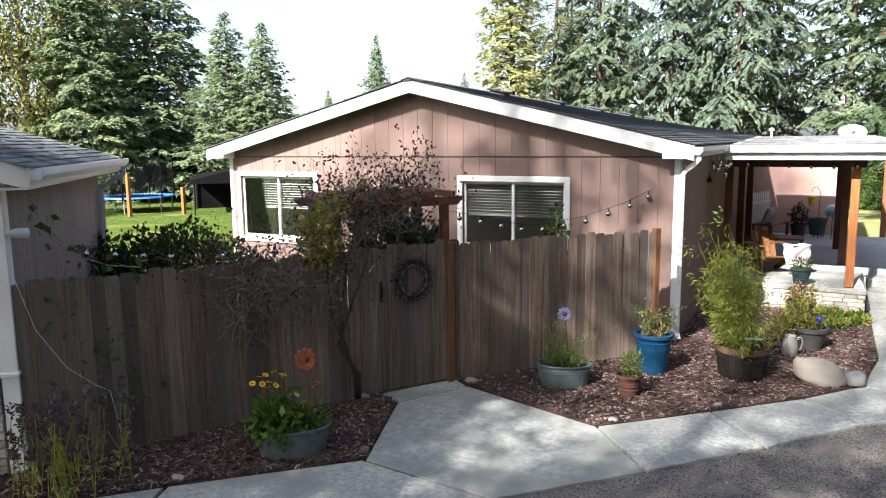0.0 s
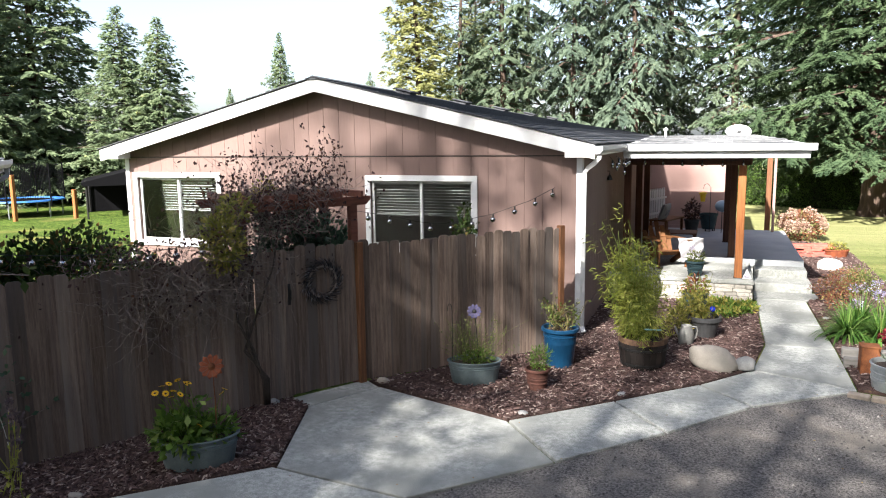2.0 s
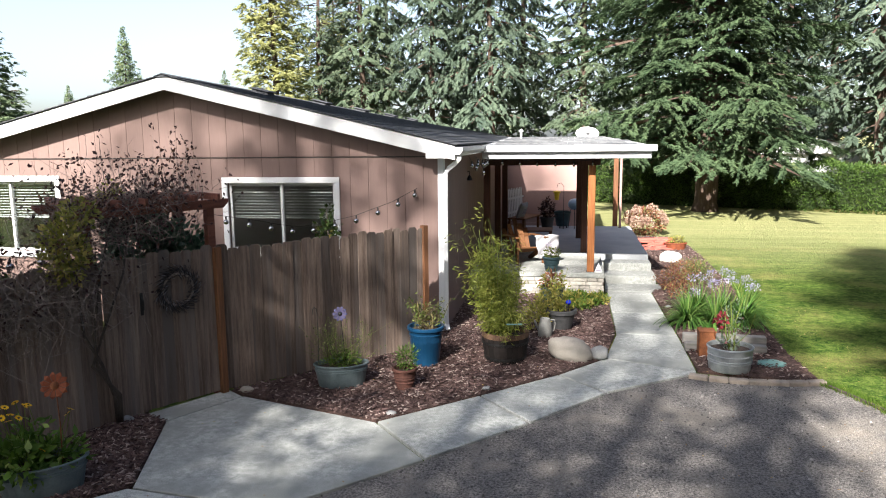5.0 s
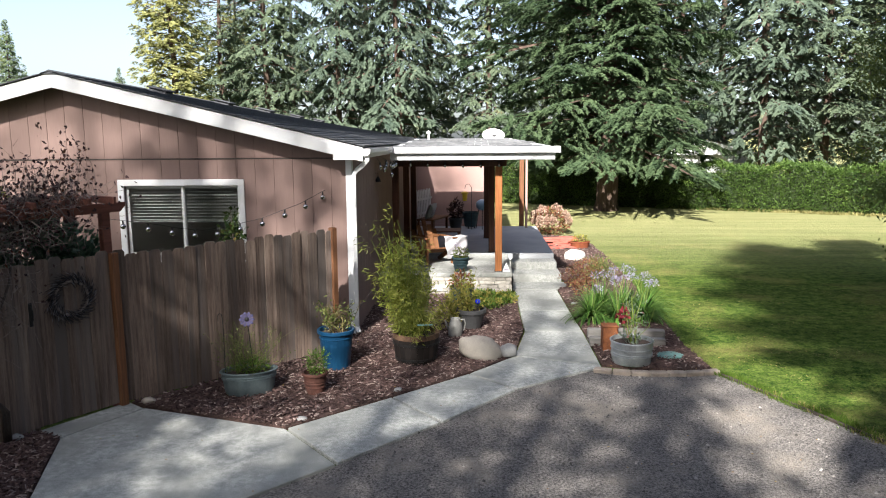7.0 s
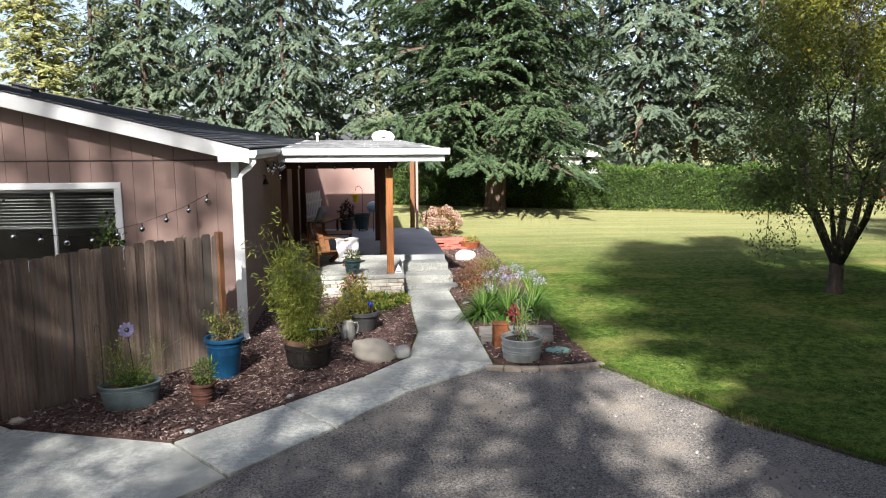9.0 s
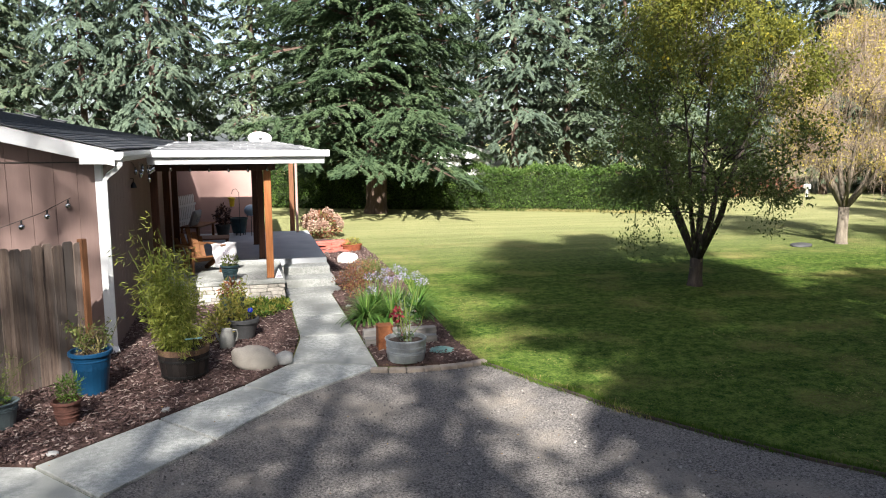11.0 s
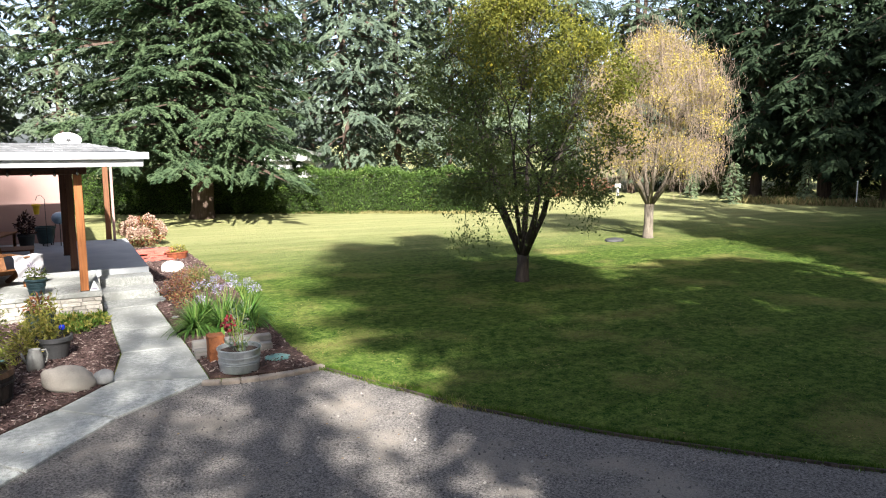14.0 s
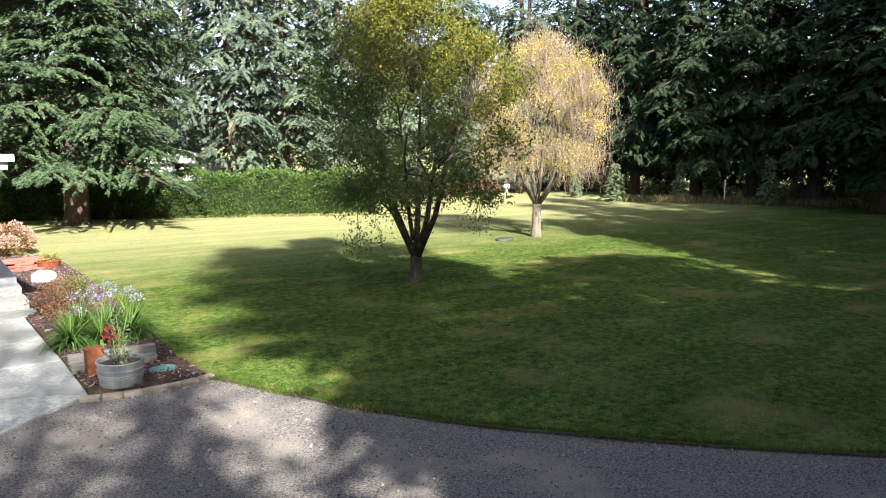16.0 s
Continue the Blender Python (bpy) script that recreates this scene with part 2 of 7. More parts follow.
def tube(points, radii, n=8, caps=True):
    P = [Vector(p) for p in points]
    if isinstance(radii, (int, float)):
        radii = [radii] * len(P)
    v, f = [], []
    side = None
    for i, p in enumerate(P):
        d = (P[min(i + 1, len(P) - 1)] - P[max(i - 1, 0)]).normalized()
        if side is None:
            side = d.orthogonal().normalized()
        side = (side - d * side.dot(d)).normalized()
        up = d.cross(side)
        for k in range(n):
            a = 2 * math.pi * k / n
            v.append(tuple(p + radii[i] * (math.cos(a) * side + math.sin(a) * up)))
    for i in range(len(P) - 1):
        for k in range(n):
            f.append((i * n + k, i * n + (k + 1) % n, (i + 1) * n + (k + 1) % n, (i + 1) * n + k))
    if caps:
        f.append(tuple(range(n))[::-1])
        f.append(tuple(range((len(P) - 1) * n, len(P) * n)))
    return v, f


def lathe(profile, n=24, sx=1.0, sy=1.0):
    v, f = [], []
    for r, z in profile:
        for k in range(n):
            a = 2 * math.pi * k / n
            v.append((sx * r * math.cos(a), sy * r * math.sin(a), z))
    for i in range(len(profile) - 1):
        for k in range(n):
            f.append((i * n + k, i * n + (k + 1) % n, (i + 1) * n + (k + 1) % n, (i + 1) * n + k))
    return v, f


def blades(rng, P, D, length, width, normal=None, bend=0.0):
    """Leaves as four-cornered lozenges: at P, pointing along D, of the lengths and widths given (arrays)."""
    n = len(P)
    D = D / np.linalg.norm(D, axis=1)[:, None]
    if normal is None:
        normal = rng.normal(size=(n, 3))
    S = np.cross(D, normal)
    S /= np.linalg.norm(S, axis=1)[:, None] + 1e-9
    U = np.cross(S, D)
    length, width = np.broadcast_to(length, n)[:, None], np.broadcast_to(width, n)[:, None]
    mid = P + D * length * 0.45 + U * length * bend
    V = np.stack([P, mid + S * width / 2, P + D * length, mid - S * width / 2], 1).reshape(-1, 3)
    F = np.arange(4 * n).reshape(n, 4)
    return V, F


def link_np(name, V, F, material, parent=None, label="", m=None):
    """A mesh of four-cornered faces from arrays."""
    me = bpy.data.meshes.new(name)
    n, k = F.shape
    me.vertices.add(len(V))
    me.vertices.foreach_set("co", np.asarray(V, np.float32).ravel())
    me.loops.add(n * k)
    me.loops.foreach_set("vertex_index", F.astype(np.int32).ravel())
    me.polygons.add(n)
    me.polygons.foreach_set("loop_start", np.arange(0, n * k, k, dtype=np.int32))
    me.update(calc_edges=True)
    me.materials.append(material)
    ob = new(name, me)
    if parent:
        ob.parent = parent
    if m is not None:
        ob.matrix_basis = m
    if label:
        ob["label"] = label
    return ob


def npjoin(*pieces):
    V, F, o = [], [], 0
    for v, f in pieces:
        V.append(v), F.append(f + o)
        o += len(v)
    return np.concatenate(V), np.concatenate(F)


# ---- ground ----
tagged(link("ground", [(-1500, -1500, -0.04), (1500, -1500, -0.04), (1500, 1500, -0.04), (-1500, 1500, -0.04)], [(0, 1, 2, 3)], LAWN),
       "mown green lawn with dry yellowish patches, its sunny back painted paler, reaching the tree line", "lawn", kind="structure")
DRIVE_EDGE = [(5.30, -1.92), (5.64, -2.69), (6.26, -4.08), (6.81, -4.96), (7.41, -5.79), (8.81, -7.39), (9.93, -8.5), (13.5, -11.2)]
drive_poly = [(-14, -22), (13.5, -22)] + DRIVE_EDGE[::-1] + [(4.4, -1.85), (3.6, -1.75), (2.38, -2.6), (0.6, -4.85), (-0.46, -6.0), (-2.9, -7.9), (-14, -13)]
tagged(link("driveway", *prism(drive_poly, -0.10, -0.03), DRIVE), "grey fine gravel driveway with pale worn tracks", "driveway", kind="structure")


def slab(name, poly, z0, z1, material, parent, gap=0.008):
    cx, cy = sum(p[0] for p in poly) / len(poly), sum(p[1] for p in poly) / len(poly)
    inner = []
    for x, y in poly:
        d = math.hypot(x - cx, y - cy)
        k = 1 - gap / d
        inner.append((cx + (x - cx) * k, cy + (y - cy) * k))
    V = [(x, y, z0) for x, y in poly] + [(x, y, z1 - 0.008) for x, y in poly] + [(x, y, z1) for x, y in inner]
    n = len(poly)
    F = [tuple(range(2 * n, 3 * n))]
    for i in range(n):
        j = (i + 1) % n
        F += [(i, j, n + j, n + i), (n + i, n + j, 2 * n + j, 2 * n + i)]
    return link(name, V, F, material, parent)


path = root("concrete_walkway", pose(0, 0, 0), "pale grey broom-finished concrete walkway with tooled joints", "walkway", kind="structure")
SLABS = [
    [(-2.80, -4.11), (-2.46, -4.28), (-1.96, -3.40), (-2.24, -3.20)],
    [(-2.46, -4.30), (-1.90, -5.82), (-0.46, -5.98), (0.63, -4.84), (-0.09, -3.98), (-1.94, -3.40)],
    [(-1.93, -5.85), (-3.23, -7.13), (-2.9, -7.92), (-0.47, -6.02)],
    [(-3.26, -7.16), (-4.9, -8.9), (-4.4, -9.6), (-2.93, -7.95)],
    [(-0.07, -3.95), (0.65, -4.80), (1.60, -3.74), (0.96, -2.96)],
    [(0.98, -2.94), (1.63, -3.70), (2.50, -2.62), (1.90, -2.02)],
    [(1.92, -2.00), (2.53, -2.58), (3.60, -1.76), (3.74, -1.62), (2.56, -1.18)],
    [(2.57, -1.15), (3.74, -1.59), (3.74, 0.22), (2.80, 0.22)],
    [(2.80, 0.25), (3.74, 0.25), (3.70, 1.70), (2.80, 1.70)],
    [(2.80, 1.73), (3.70, 1.73), (3.67, 3.60), (2.80, 3.60)],
    [(2.76, 3.63), (3.67, 3.63), (3.95, 4.05), (3.92, 4.42), (2.78, 4.42)],
]
for s in SLABS:
    a = sum(s[i][0] * s[(i + 1) % len(s)][1] - s[(i + 1) % len(s)][0] * s[i][1] for i in range(len(s)))
    slab("slab", s if a > 0 else s[::-1], -0.1, 0.0, CONCRETE, path)
steps = root("entry_steps", pose(0, 0, 0), "two broad grey concrete steps up to the porch", "steps", kind="structure")
link("step", *cbox(2.78, 3.86, 4.40, 5.6, -0.1, 0.17, 0.015), CONCRETE, steps)
link("step", *cbox(2.80, 3.82, 5.05, 5.6, 0.1, 0.34, 0.015), CONCRETE, steps)
patio = root("porch_floor", pose(0, 0, 0), "grey concrete porch floor on a stone-faced base", "porch floor", kind="structure")
link("front_slab", *cbox(0.02, 2.72, 3.08, 5.56, 0.36, 0.45, 0.012), CONCRETE, patio)
link("deck_slab", *cbox(0.02, 3.80, 5.57, 10.95, 0.30, 0.47, 0.012), DECK, patio)
link("core", *box(0.05, 2.66, 3.16, 5.5, -0.1, 0.36), CONCRETE, patio)
link("core", *box(0.05, 3.72, 5.62, 10.9, -0.1, 0.30), CONCRETE, patio)


def bed(name, poly, label, z=0.0, seed=1, chips=9000):
    rng = np.random.default_rng(seed)
    tagged(link(name, *prism(poly, -0.08, z), MULCH_BED), label, "mulch bed", kind="structure")
    P = np.array(poly)
    lo, hi = P.min(0), P.max(0)
    pts = lo + rng.random((chips * 4, 2)) * (hi - lo)
    inside = np.zeros(len(pts), bool)
    for (x0, y0), (x1, y1) in zip(poly, poly[1:] + poly[:1]):
        hit = ((y0 > pts[:, 1]) != (y1 > pts[:, 1])) & (pts[:, 0] < (x1 - x0) * (pts[:, 1] - y0) / ((y1 - y0) or 1e-9) + x0)
        inside ^= hit
    pts = pts[inside][:chips]
    n = len(pts)
    ang = rng.random(n) * 6.283
    D = np.stack([np.cos(ang), np.sin(ang), rng.normal(0, 0.28, n)], 1)
    D /= np.linalg.norm(D, axis=1)[:, None]
    nrm = np.stack([rng.normal(0, 0.35, n), rng.normal(0, 0.35, n), np.ones(n)], 1)
    S = np.cross(D, nrm)
    S /= np.linalg.norm(S, axis=1)[:, None]
    U = np.cross(S, D)
    L, W, T = rng.uniform(0.03, 0.085, n)[:, None], rng.uniform(0.010, 0.026, n)[:, None], rng.uniform(0.004, 0.01, n)[:, None]
    C = np.column_stack([pts, z + rng.uniform(0.002, 0.03, n)])
    top = C + U * T
    V = np.stack([C - D * L / 2 - S * W / 2, C + D * L / 2 - S * W * 0.35, C + D * L / 2 + S * W * 0.4, C - D * L / 2 + S * W / 2,
                  top - D * L * 0.45 - S * W * 0.4, top + D * L * 0.42 - S * W * 0.3, top + D * L * 0.45 + S * W * 0.3, top - D * L * 0.4 + S * W * 0.4], 1).reshape(-1, 3)
    k = np.arange(n)[:, None] * 8
    F = np.concatenate([k + np.array(q) for q in ((4, 5, 6, 7), (0, 1, 5, 4), (1, 2, 6, 5), (2, 3, 7, 6), (3, 0, 4, 7))])
    ob = link_np("bark_chips", V, F, CHIPS)
    tagged(ob, "loose reddish brown bark chips", "mulch", kind="stuff")


CHIPS = leafy("bark_chip", (0.040, 0.025, 0.023), (0.125, 0.083, 0.076), (0.24, 0.19, 0.17), 0.15, 0.9, 0.0)
bed("mulch_bed_house", [(-1.96, -3.33), (-0.1, -3.93), (0.95, -2.93), (1.89, -1.98), (2.54, -1.17), (2.77, 0.25), (2.77, 3.06), (0.02, 3.06), (0.02, -0.05), (-0.2, -0.05), (-0.25, -1.0), (-2.2, -3.2)],
    "brown bark mulch bed along the house and fence", 0.0, 1, 13000)
bed("mulch_bed_fence", [(-2.83, -4.13), (-4.72, -7.45), (-5.2, -8.8), (-4.9, -8.9), (-3.26, -7.12), (-1.93, -5.8), (-2.48, -4.28)],
    "dark bark mulch bed at the foot of the fence", 0.0, 2, 7000)
bed("mulch_bed_lawn", [(3.77, -1.55), (4.4, -1.72), (5.25, -1.75), (5.18, -0.55), (5.25, 1.0), (5.4, 4.5), (5.45, 8.0), (5.35, 12.0), (3.83, 12.4), (3.83, 5.6), (3.95, 4.45), (3.97, 4.02), (3.70, 3.6), (3.73, 1.7), (3.77, 0.2)],
    "bark mulch flower bed between the walkway and the lawn", 0.0, 3, 7000)

# lawn edging along the driveway
edge = root("lawn_edging", pose(0, 0, 0), "weathered brown bender board edging between drive and lawn", "edging", kind="structure")
for (x0, y0), (x1, y1) in zip(DRIVE_EDGE, DRIVE_EDGE[1:]):
    L = math.hypot(x1 - x0, y1 - y0)
    link("edging_board", *cbox(0, L, -0.015, 0.015, -0.06, 0.004, 0.004), DARKBARK, edge, m=pose(x0, y0, 0, 0, 0, math.degrees(math.atan2(y1 - y0, x1 - x0))))

# ---- the house ----
APEX_X, APEX_Z, EAVE_Z, LEFT, RIGHT = -4.56, 4.22, 3.05, -9.45, 0.26
SLOPE = (APEX_Z - EAVE_Z) / (RIGHT - APEX_X)
HOUSE_BACK = 18.0



def under(x):
    """Height of the roof's underside."""
    return APEX_Z - 0.12 - SLOPE * abs(x - APEX_X)


WIN = [(-3.68, -1.81, 1.30, 2.44), (-8.84, -6.94, 1.22, 2.47)]   # rough openings in the gable wall: x, x, z, z


def boards(x0, x1, z0, top, holes=(), width=0.305, start=0.0):
    """Vertical siding boards as x, x, z, z-left-top, z-right-top pieces, split at openings."""
    cuts = {round(x0, 3), round(x1, 3)} | {round(h, 3) for hole in holes for h in hole[:2] if x0 < h < x1}
    k = math.ceil((x0 - start) / width)
    while start + k * width < x1:
        cuts.add(round(start + k * width, 3))
        k += 1
    cuts = sorted(cuts)
    out = []
    for a, b in zip(cuts, cuts[1:]):
        if b - a < 0.02:
            continue
        mid = (a + b) / 2
        hole = [h for h in holes if h[0] < mid < h[1]]
        if hole:
            out.append((a, b, z0, hole[0][2], hole[0][2]))
            out.append((a, b, hole[0][3], top(a), top(b)))
        else:
            out.append((a, b, z0, top(a), top(b)))
    return [o for o in out if min(o[3], o[4]) > o[2] + 0.01]


def siding_board(a, b, z0, za, zb):
    """One board with cut edges, in x and z, its face at y = -0.016."""
    c = 0.0035
    back = [(a, z0), (b, z0), (b, zb), (a, za)]
    front = [(a + c, z0), (b - c, z0), (b - c, zb), (a + c, za)]
    V = [(x, -0.008, z) for x, z in back] + [(x, -0.016, z) for x, z in front]
    F = [(4, 5, 6, 7)] + [(i, (i + 1) % 4, 4 + (i + 1) % 4, 4 + i) for i in range(4)]
    return V, F


IRON_TRIM = mat("dark_flashing", (0.03, 0.024, 0.022), (0.055, 0.045, 0.04), 0.6, 9, 60, 0.05)
gable = root("wall_south", pose(0, 0, 0), "gable wall with mauve vertical grooved siding, lightly weathered", "wall", kind="structure")
core = []
xs = [-9.1, WIN[1][0], WIN[1][1], WIN[0][0], WIN[0][1], 0.0]
for i, (a, b) in enumerate(zip(xs, xs[1:])):
    if i in (1, 3):
        w = WIN[1] if i == 1 else WIN[0]
        core += [box(a, b, -0.009, 0.14, 0.0, w[2]), box(a, b, -0.009, 0.14, w[3], 2.80)]
    else:
        core.append(box(a, b, -0.009, 0.14, 0.0, 2.80))
core.append(prism([(-9.1, 2.80), (0.0, 2.80), (0, under(0)), (APEX_X, under(APEX_X)), (-9.1, under(-9.1))], -0.009, 0.14, "y"))
link("wall_core", *join(*core), SIDING, gable)
for q in boards(-9.04, -0.06, 0.40, lambda x: 2.85, WIN):
    link("siding_board", *siding_board(*q), SIDING, gable)
for q in boards(-9.04, -0.06, 2.88, lambda x: under(x) - 0.004):
    link("siding_board", *siding_board(*q), SIDING, gable)
link("flashing", *cbox(-9.05, -0.05, -0.020, 0.0, 2.856, 2.874, 0.003), IRON_TRIM, gable, "thin horizontal flashing strip")
link("skirt_board", *cbox(-9.05, -0.05, -0.03, 0.0, -0.05, 0.395, 0.005), SIDING, gable)
east = root("wall_east", pose(0, 0, 0), "shaded side wall with mauve vertical grooved siding", "wall", kind="structure")
link("wall_core", *box(-0.14, 0.009, 0.14, 18, 0.0, 2.95), SIDING, east)
turn = pose(0, 0, 0, 0, 0, 90)
for q in boards(0.06, 10.9, 0.34, lambda x: 2.95):
    link("siding_board", *siding_board(*q), SIDING, east, m=turn)
link("skirt_board", *cbox(-0.002, 0.03, 0.06, 10.9, -0.05, 0.335, 0.005), SIDING, east)
west = tagged(link("wall_west", *box(-9.1, -8.96, 0.14, 18, 0, 2.95), SIDING), "far side wall of mauve siding", "wall", kind="structure")
north = tagged(link("wall_north", *box(-8.96, -0.14, 17.86, 18, 0, 2.95), SIDING), "back wall of mauve siding", "wall", kind="structure")
INTERIOR = mat("dim_plaster", (0.50, 0.48, 0.45), (0.58, 0.56, 0.53), 0.9, 3, 50, 0.05)
tagged(link("ceiling", *box(-8.95, -0.15, 0.15, 17.85, 2.60, 2.66), INTERIOR), "plain ceiling inside the house", "ceiling", kind="structure")
tagged(link("interior_wall", *box(-8.95, -0.15, 3.4, 3.5, 0, 2.6), INTERIOR), "plain inner wall seen dimly through the windows", "wall", kind="structure")
tagged(link("interior_floor", *box(-8.95, -0.15, 0.15, 3.4, 0.4, 0.5), INTERIOR), "plain floor inside the house", "floor", kind="structure")

# the wing that closes the porch
wing = root("wall_wing", pose(0, 0, 0), "smooth pinkish mauve wall closing the far end of the porch", "wall", kind="structure")
WINGPAINT = mat("pink_mauve_wall", (0.30, 0.195, 0.175), (0.345, 0.225, 0.20), 0.8, 2, 70, 0.08)
link("wall_core", *box(0.0, 2.45, 10.96, 11.1, 0, 3.0), WINGPAINT, wing)
link("wall_core", *box(2.31, 2.45, 11.1, 16, 0, 3.0), WINGPAINT, wing)
link("base_board", *cbox(0.02, 2.46, 10.935, 10.96, 0.47, 0.56, 0.004), WINGPAINT, wing)

def settle(piece):
    """The ridge sinks a little towards the back, the eaves stay level."""
    return [(x, y, z - 0.019 * max(0, y) * max(0, 1 - abs(x - APEX_X) / 4.85)) for x, y, z in piece[0]], piece[1]


# roof with fascia, shingles in courses, vents
roof = root("roof", pose(0, 0, 0), "low-pitched roof of charcoal asphalt shingles with white fascia", "roof", kind="structure")


def course_strips(x0, x1, z0, z1, y0, y1, run, thick=0.012, seed=0):
    """Shingle courses climbing from (x0, z0) to (x1, z1), each cut into tabs of uneven depth."""
    rng = random.Random(seed)
    n = int(math.hypot(x1 - x0, z1 - z0) / run)
    pieces = []
    for i in range(n):
        u0, u1 = i / n, (i + 1) / n
        ax, az, bx, bz = x0 + (x1 - x0) * u0, z0 + (z1 - z0) * u0, x0 + (x1 - x0) * (u1 + 0.15 / n), z0 + (z1 - z0) * (u1 + 0.15 / n)
        pieces.append(strip(ax, az, bx, bz, y0, y1, thick * rng.uniform(0.8, 1.3)))
    return join(*pieces)


def strip(ax, az, bx, bz, y0, y1, t):
    V = [(ax, y0, az), (ax, y1, az), (ax, y1, az + t), (ax, y0, az + t), (bx, y0, bz), (bx, y1, bz), (bx, y1, bz + t * 0.3), (bx, y0, bz + t * 0.3)]
    return V, [(0, 1, 2, 3), (3, 2, 6, 7), (4, 7, 6, 5), (0, 3, 7, 4), (1, 5, 6, 2), (0, 4, 5, 1)]


Y0 = -0.34
zr = lambda x: APEX_Z - SLOPE * abs(x - APEX_X)
for side, xe in (("east", RIGHT), ("west", LEFT)):
    xa, xb = (APEX_X, xe) if xe > APEX_X else (xe, APEX_X)
    cut = [xa + (xb - xa) * q / 12 for q in range(13)]
    link("roof_deck", *settle(join(*[prism([(p, zr(p) - 0.14), (q, zr(q) - 0.14), (q, zr(q) - 0.04), (p, zr(p) - 0.04)], Y0 + 0.04, HOUSE_BACK + 0.3, "y") for p, q in zip(cut, cut[1:])])), WHITE, roof)
    ob = link("shingles", *settle(course_strips(xe + (0.03 if xe > 0 else -0.03), APEX_X, zr(xe) - 0.005, APEX_Z, Y0 - 0.03, HOUSE_BACK + 0.3, 0.14, 0.02, 3)), SHINGLE, roof)
    # rake fascia on the gable
    n = 0.235
    link("rake_fascia", *prism([(xa, zr(xa) - n), (xb, zr(xb) - n), (xb, zr(xb) - 0.012), (xa, zr(xa) - 0.012)], Y0, Y0 + 0.035, "y"), WHITE, roof, "broad white rake board", bevel=0.004)
link("ridge_cap", *settle(prism([(APEX_X - 0.16, zr(APEX_X - 0.16) + 0.01), (APEX_X + 0.16, zr(APEX_X + 0.16) + 0.01), (APEX_X, APEX_Z + 0.035)], Y0 - 0.03, HOUSE_BACK, "y")), SHINGLE, roof)
# boxed eave ends
for xe, w in ((RIGHT - 0.46, 0.46), (LEFT, 0.46)):
    link("eave_return", *cbox(xe, xe + w, Y0 - 0.004, 0.0, 2.84, 3.02, 0.008), WHITE, roof)
    link("soffit", *box(xe + 0.02, xe + w - 0.02, 0.0, HOUSE_BACK, 2.86, 2.90), WHITE, roof)
link("eave_fascia", *cbox(RIGHT - 0.03, RIGHT, 0.0, HOUSE_BACK, 2.86, 3.02, 0.005), WHITE, roof)
for vx, vy in ((-3.9, 2.1), (-3.9, 5.5), (-3.9, 8.9), (-3.9, 12.3), (-3.9, 15.7)):
    vent = link("roof_vent", *moved(join(cbox(-0.17, 0.17, -0.17, 0.17, 0, 0.07, 0.02), cbox(-0.21, 0.21, -0.21, 0.21, 0.07, 0.105, 0.02)), pose(vx, vy, zr(vx) - 0.0165 * vy, 0, math.degrees(math.atan(SLOPE)), 0)), SHINGLE, roof, "dark low box vent")

# corner boards, gutter and downspout
trim = root("corner_trim", pose(0, 0, 0), "white corner boards of the house", "trim", kind="structure")
link("corner_board", *cbox(-0.07, 0.024, -0.03, -0.001, 0.0, 2.84, 0.004), WHITE, trim)
link("corner_board", *cbox(0.001, 0.028, 0.0, 0.09, 0.0, 2.84, 0.004), WHITE, trim)
link("corner_board", *cbox(-9.13, -9.03, -0.03, -0.001, 0.0, 2.84, 0.004), WHITE, trim)
gutter = root("rain_gutter", pose(0, 0, 0), "white metal rain gutter with a downspout at the corner", "gutter")
profile = [(0.0, 0.0), (0.075, 0.0), (0.115, 0.05), (0.12, 0.11), (0.105, 0.11), (0.10, 0.06), (0.065, 0.02), (0.0, 0.02)]
link("channel", *prism([(RIGHT + x, 2.90 + z) for x, z in profile], -0.33, 2.9, "y"), WHITE, gutter)
link("end_cap", *prism([(RIGHT, 2.90), (RIGHT + 0.075, 2.90), (RIGHT + 0.115, 2.95), (RIGHT + 0.12, 3.01), (RIGHT, 3.01)], -0.335, -0.33, "y"), WHITE, gutter)


def spout(points):
    """A square downspout along points."""
    return tube(points, 0.0465, 4)


link("downspout", *spout([(0.32, -0.26, 2.92), (0.32, -0.26, 2.84), (0.24, -0.2, 2.76), (0.12, -0.09, 2.68), (0.065, -0.06, 2.60), (0.06, -0.06, 0.14), (0.10, -0.12, 0.05)]), WHITE, gutter, bevel=0.006)

# porch roof and frame
porch = root("porch_roof", pose(0, 0, 0), "shallow porch roof of pale grey shingles with white fascia", "roof", kind="structure")
PX0, PX1, PY0, PY1 = 0.30, 3.50, 2.85, 9.0
BACKX = 2.85
prise = lambda y: 2.99 + 0.028 * (y - PY0)
link("roof_deck", [(PX0, PY0, prise(PY0) - 0.1), (PX1, PY0, prise(PY0) - 0.1), (BACKX, PY1, prise(PY1) - 0.1), (PX0, PY1, prise(PY1) - 0.1), (PX0, PY0, prise(PY0)), (PX1, PY0, prise(PY0)), (BACKX, PY1, prise(PY1)), (PX0, PY1, prise(PY1))],
     [(0, 3, 2, 1), (4, 5, 6, 7), (0, 1, 5, 4), (1, 2, 6, 5), (2, 3, 7, 6), (3, 0, 4, 7)], WHITE, porch)
link("front_fascia", *cbox(PX0, PX1 + 0.02, PY0 - 0.04, PY0, 2.74, 2.87, 0.006), WHITE, porch)
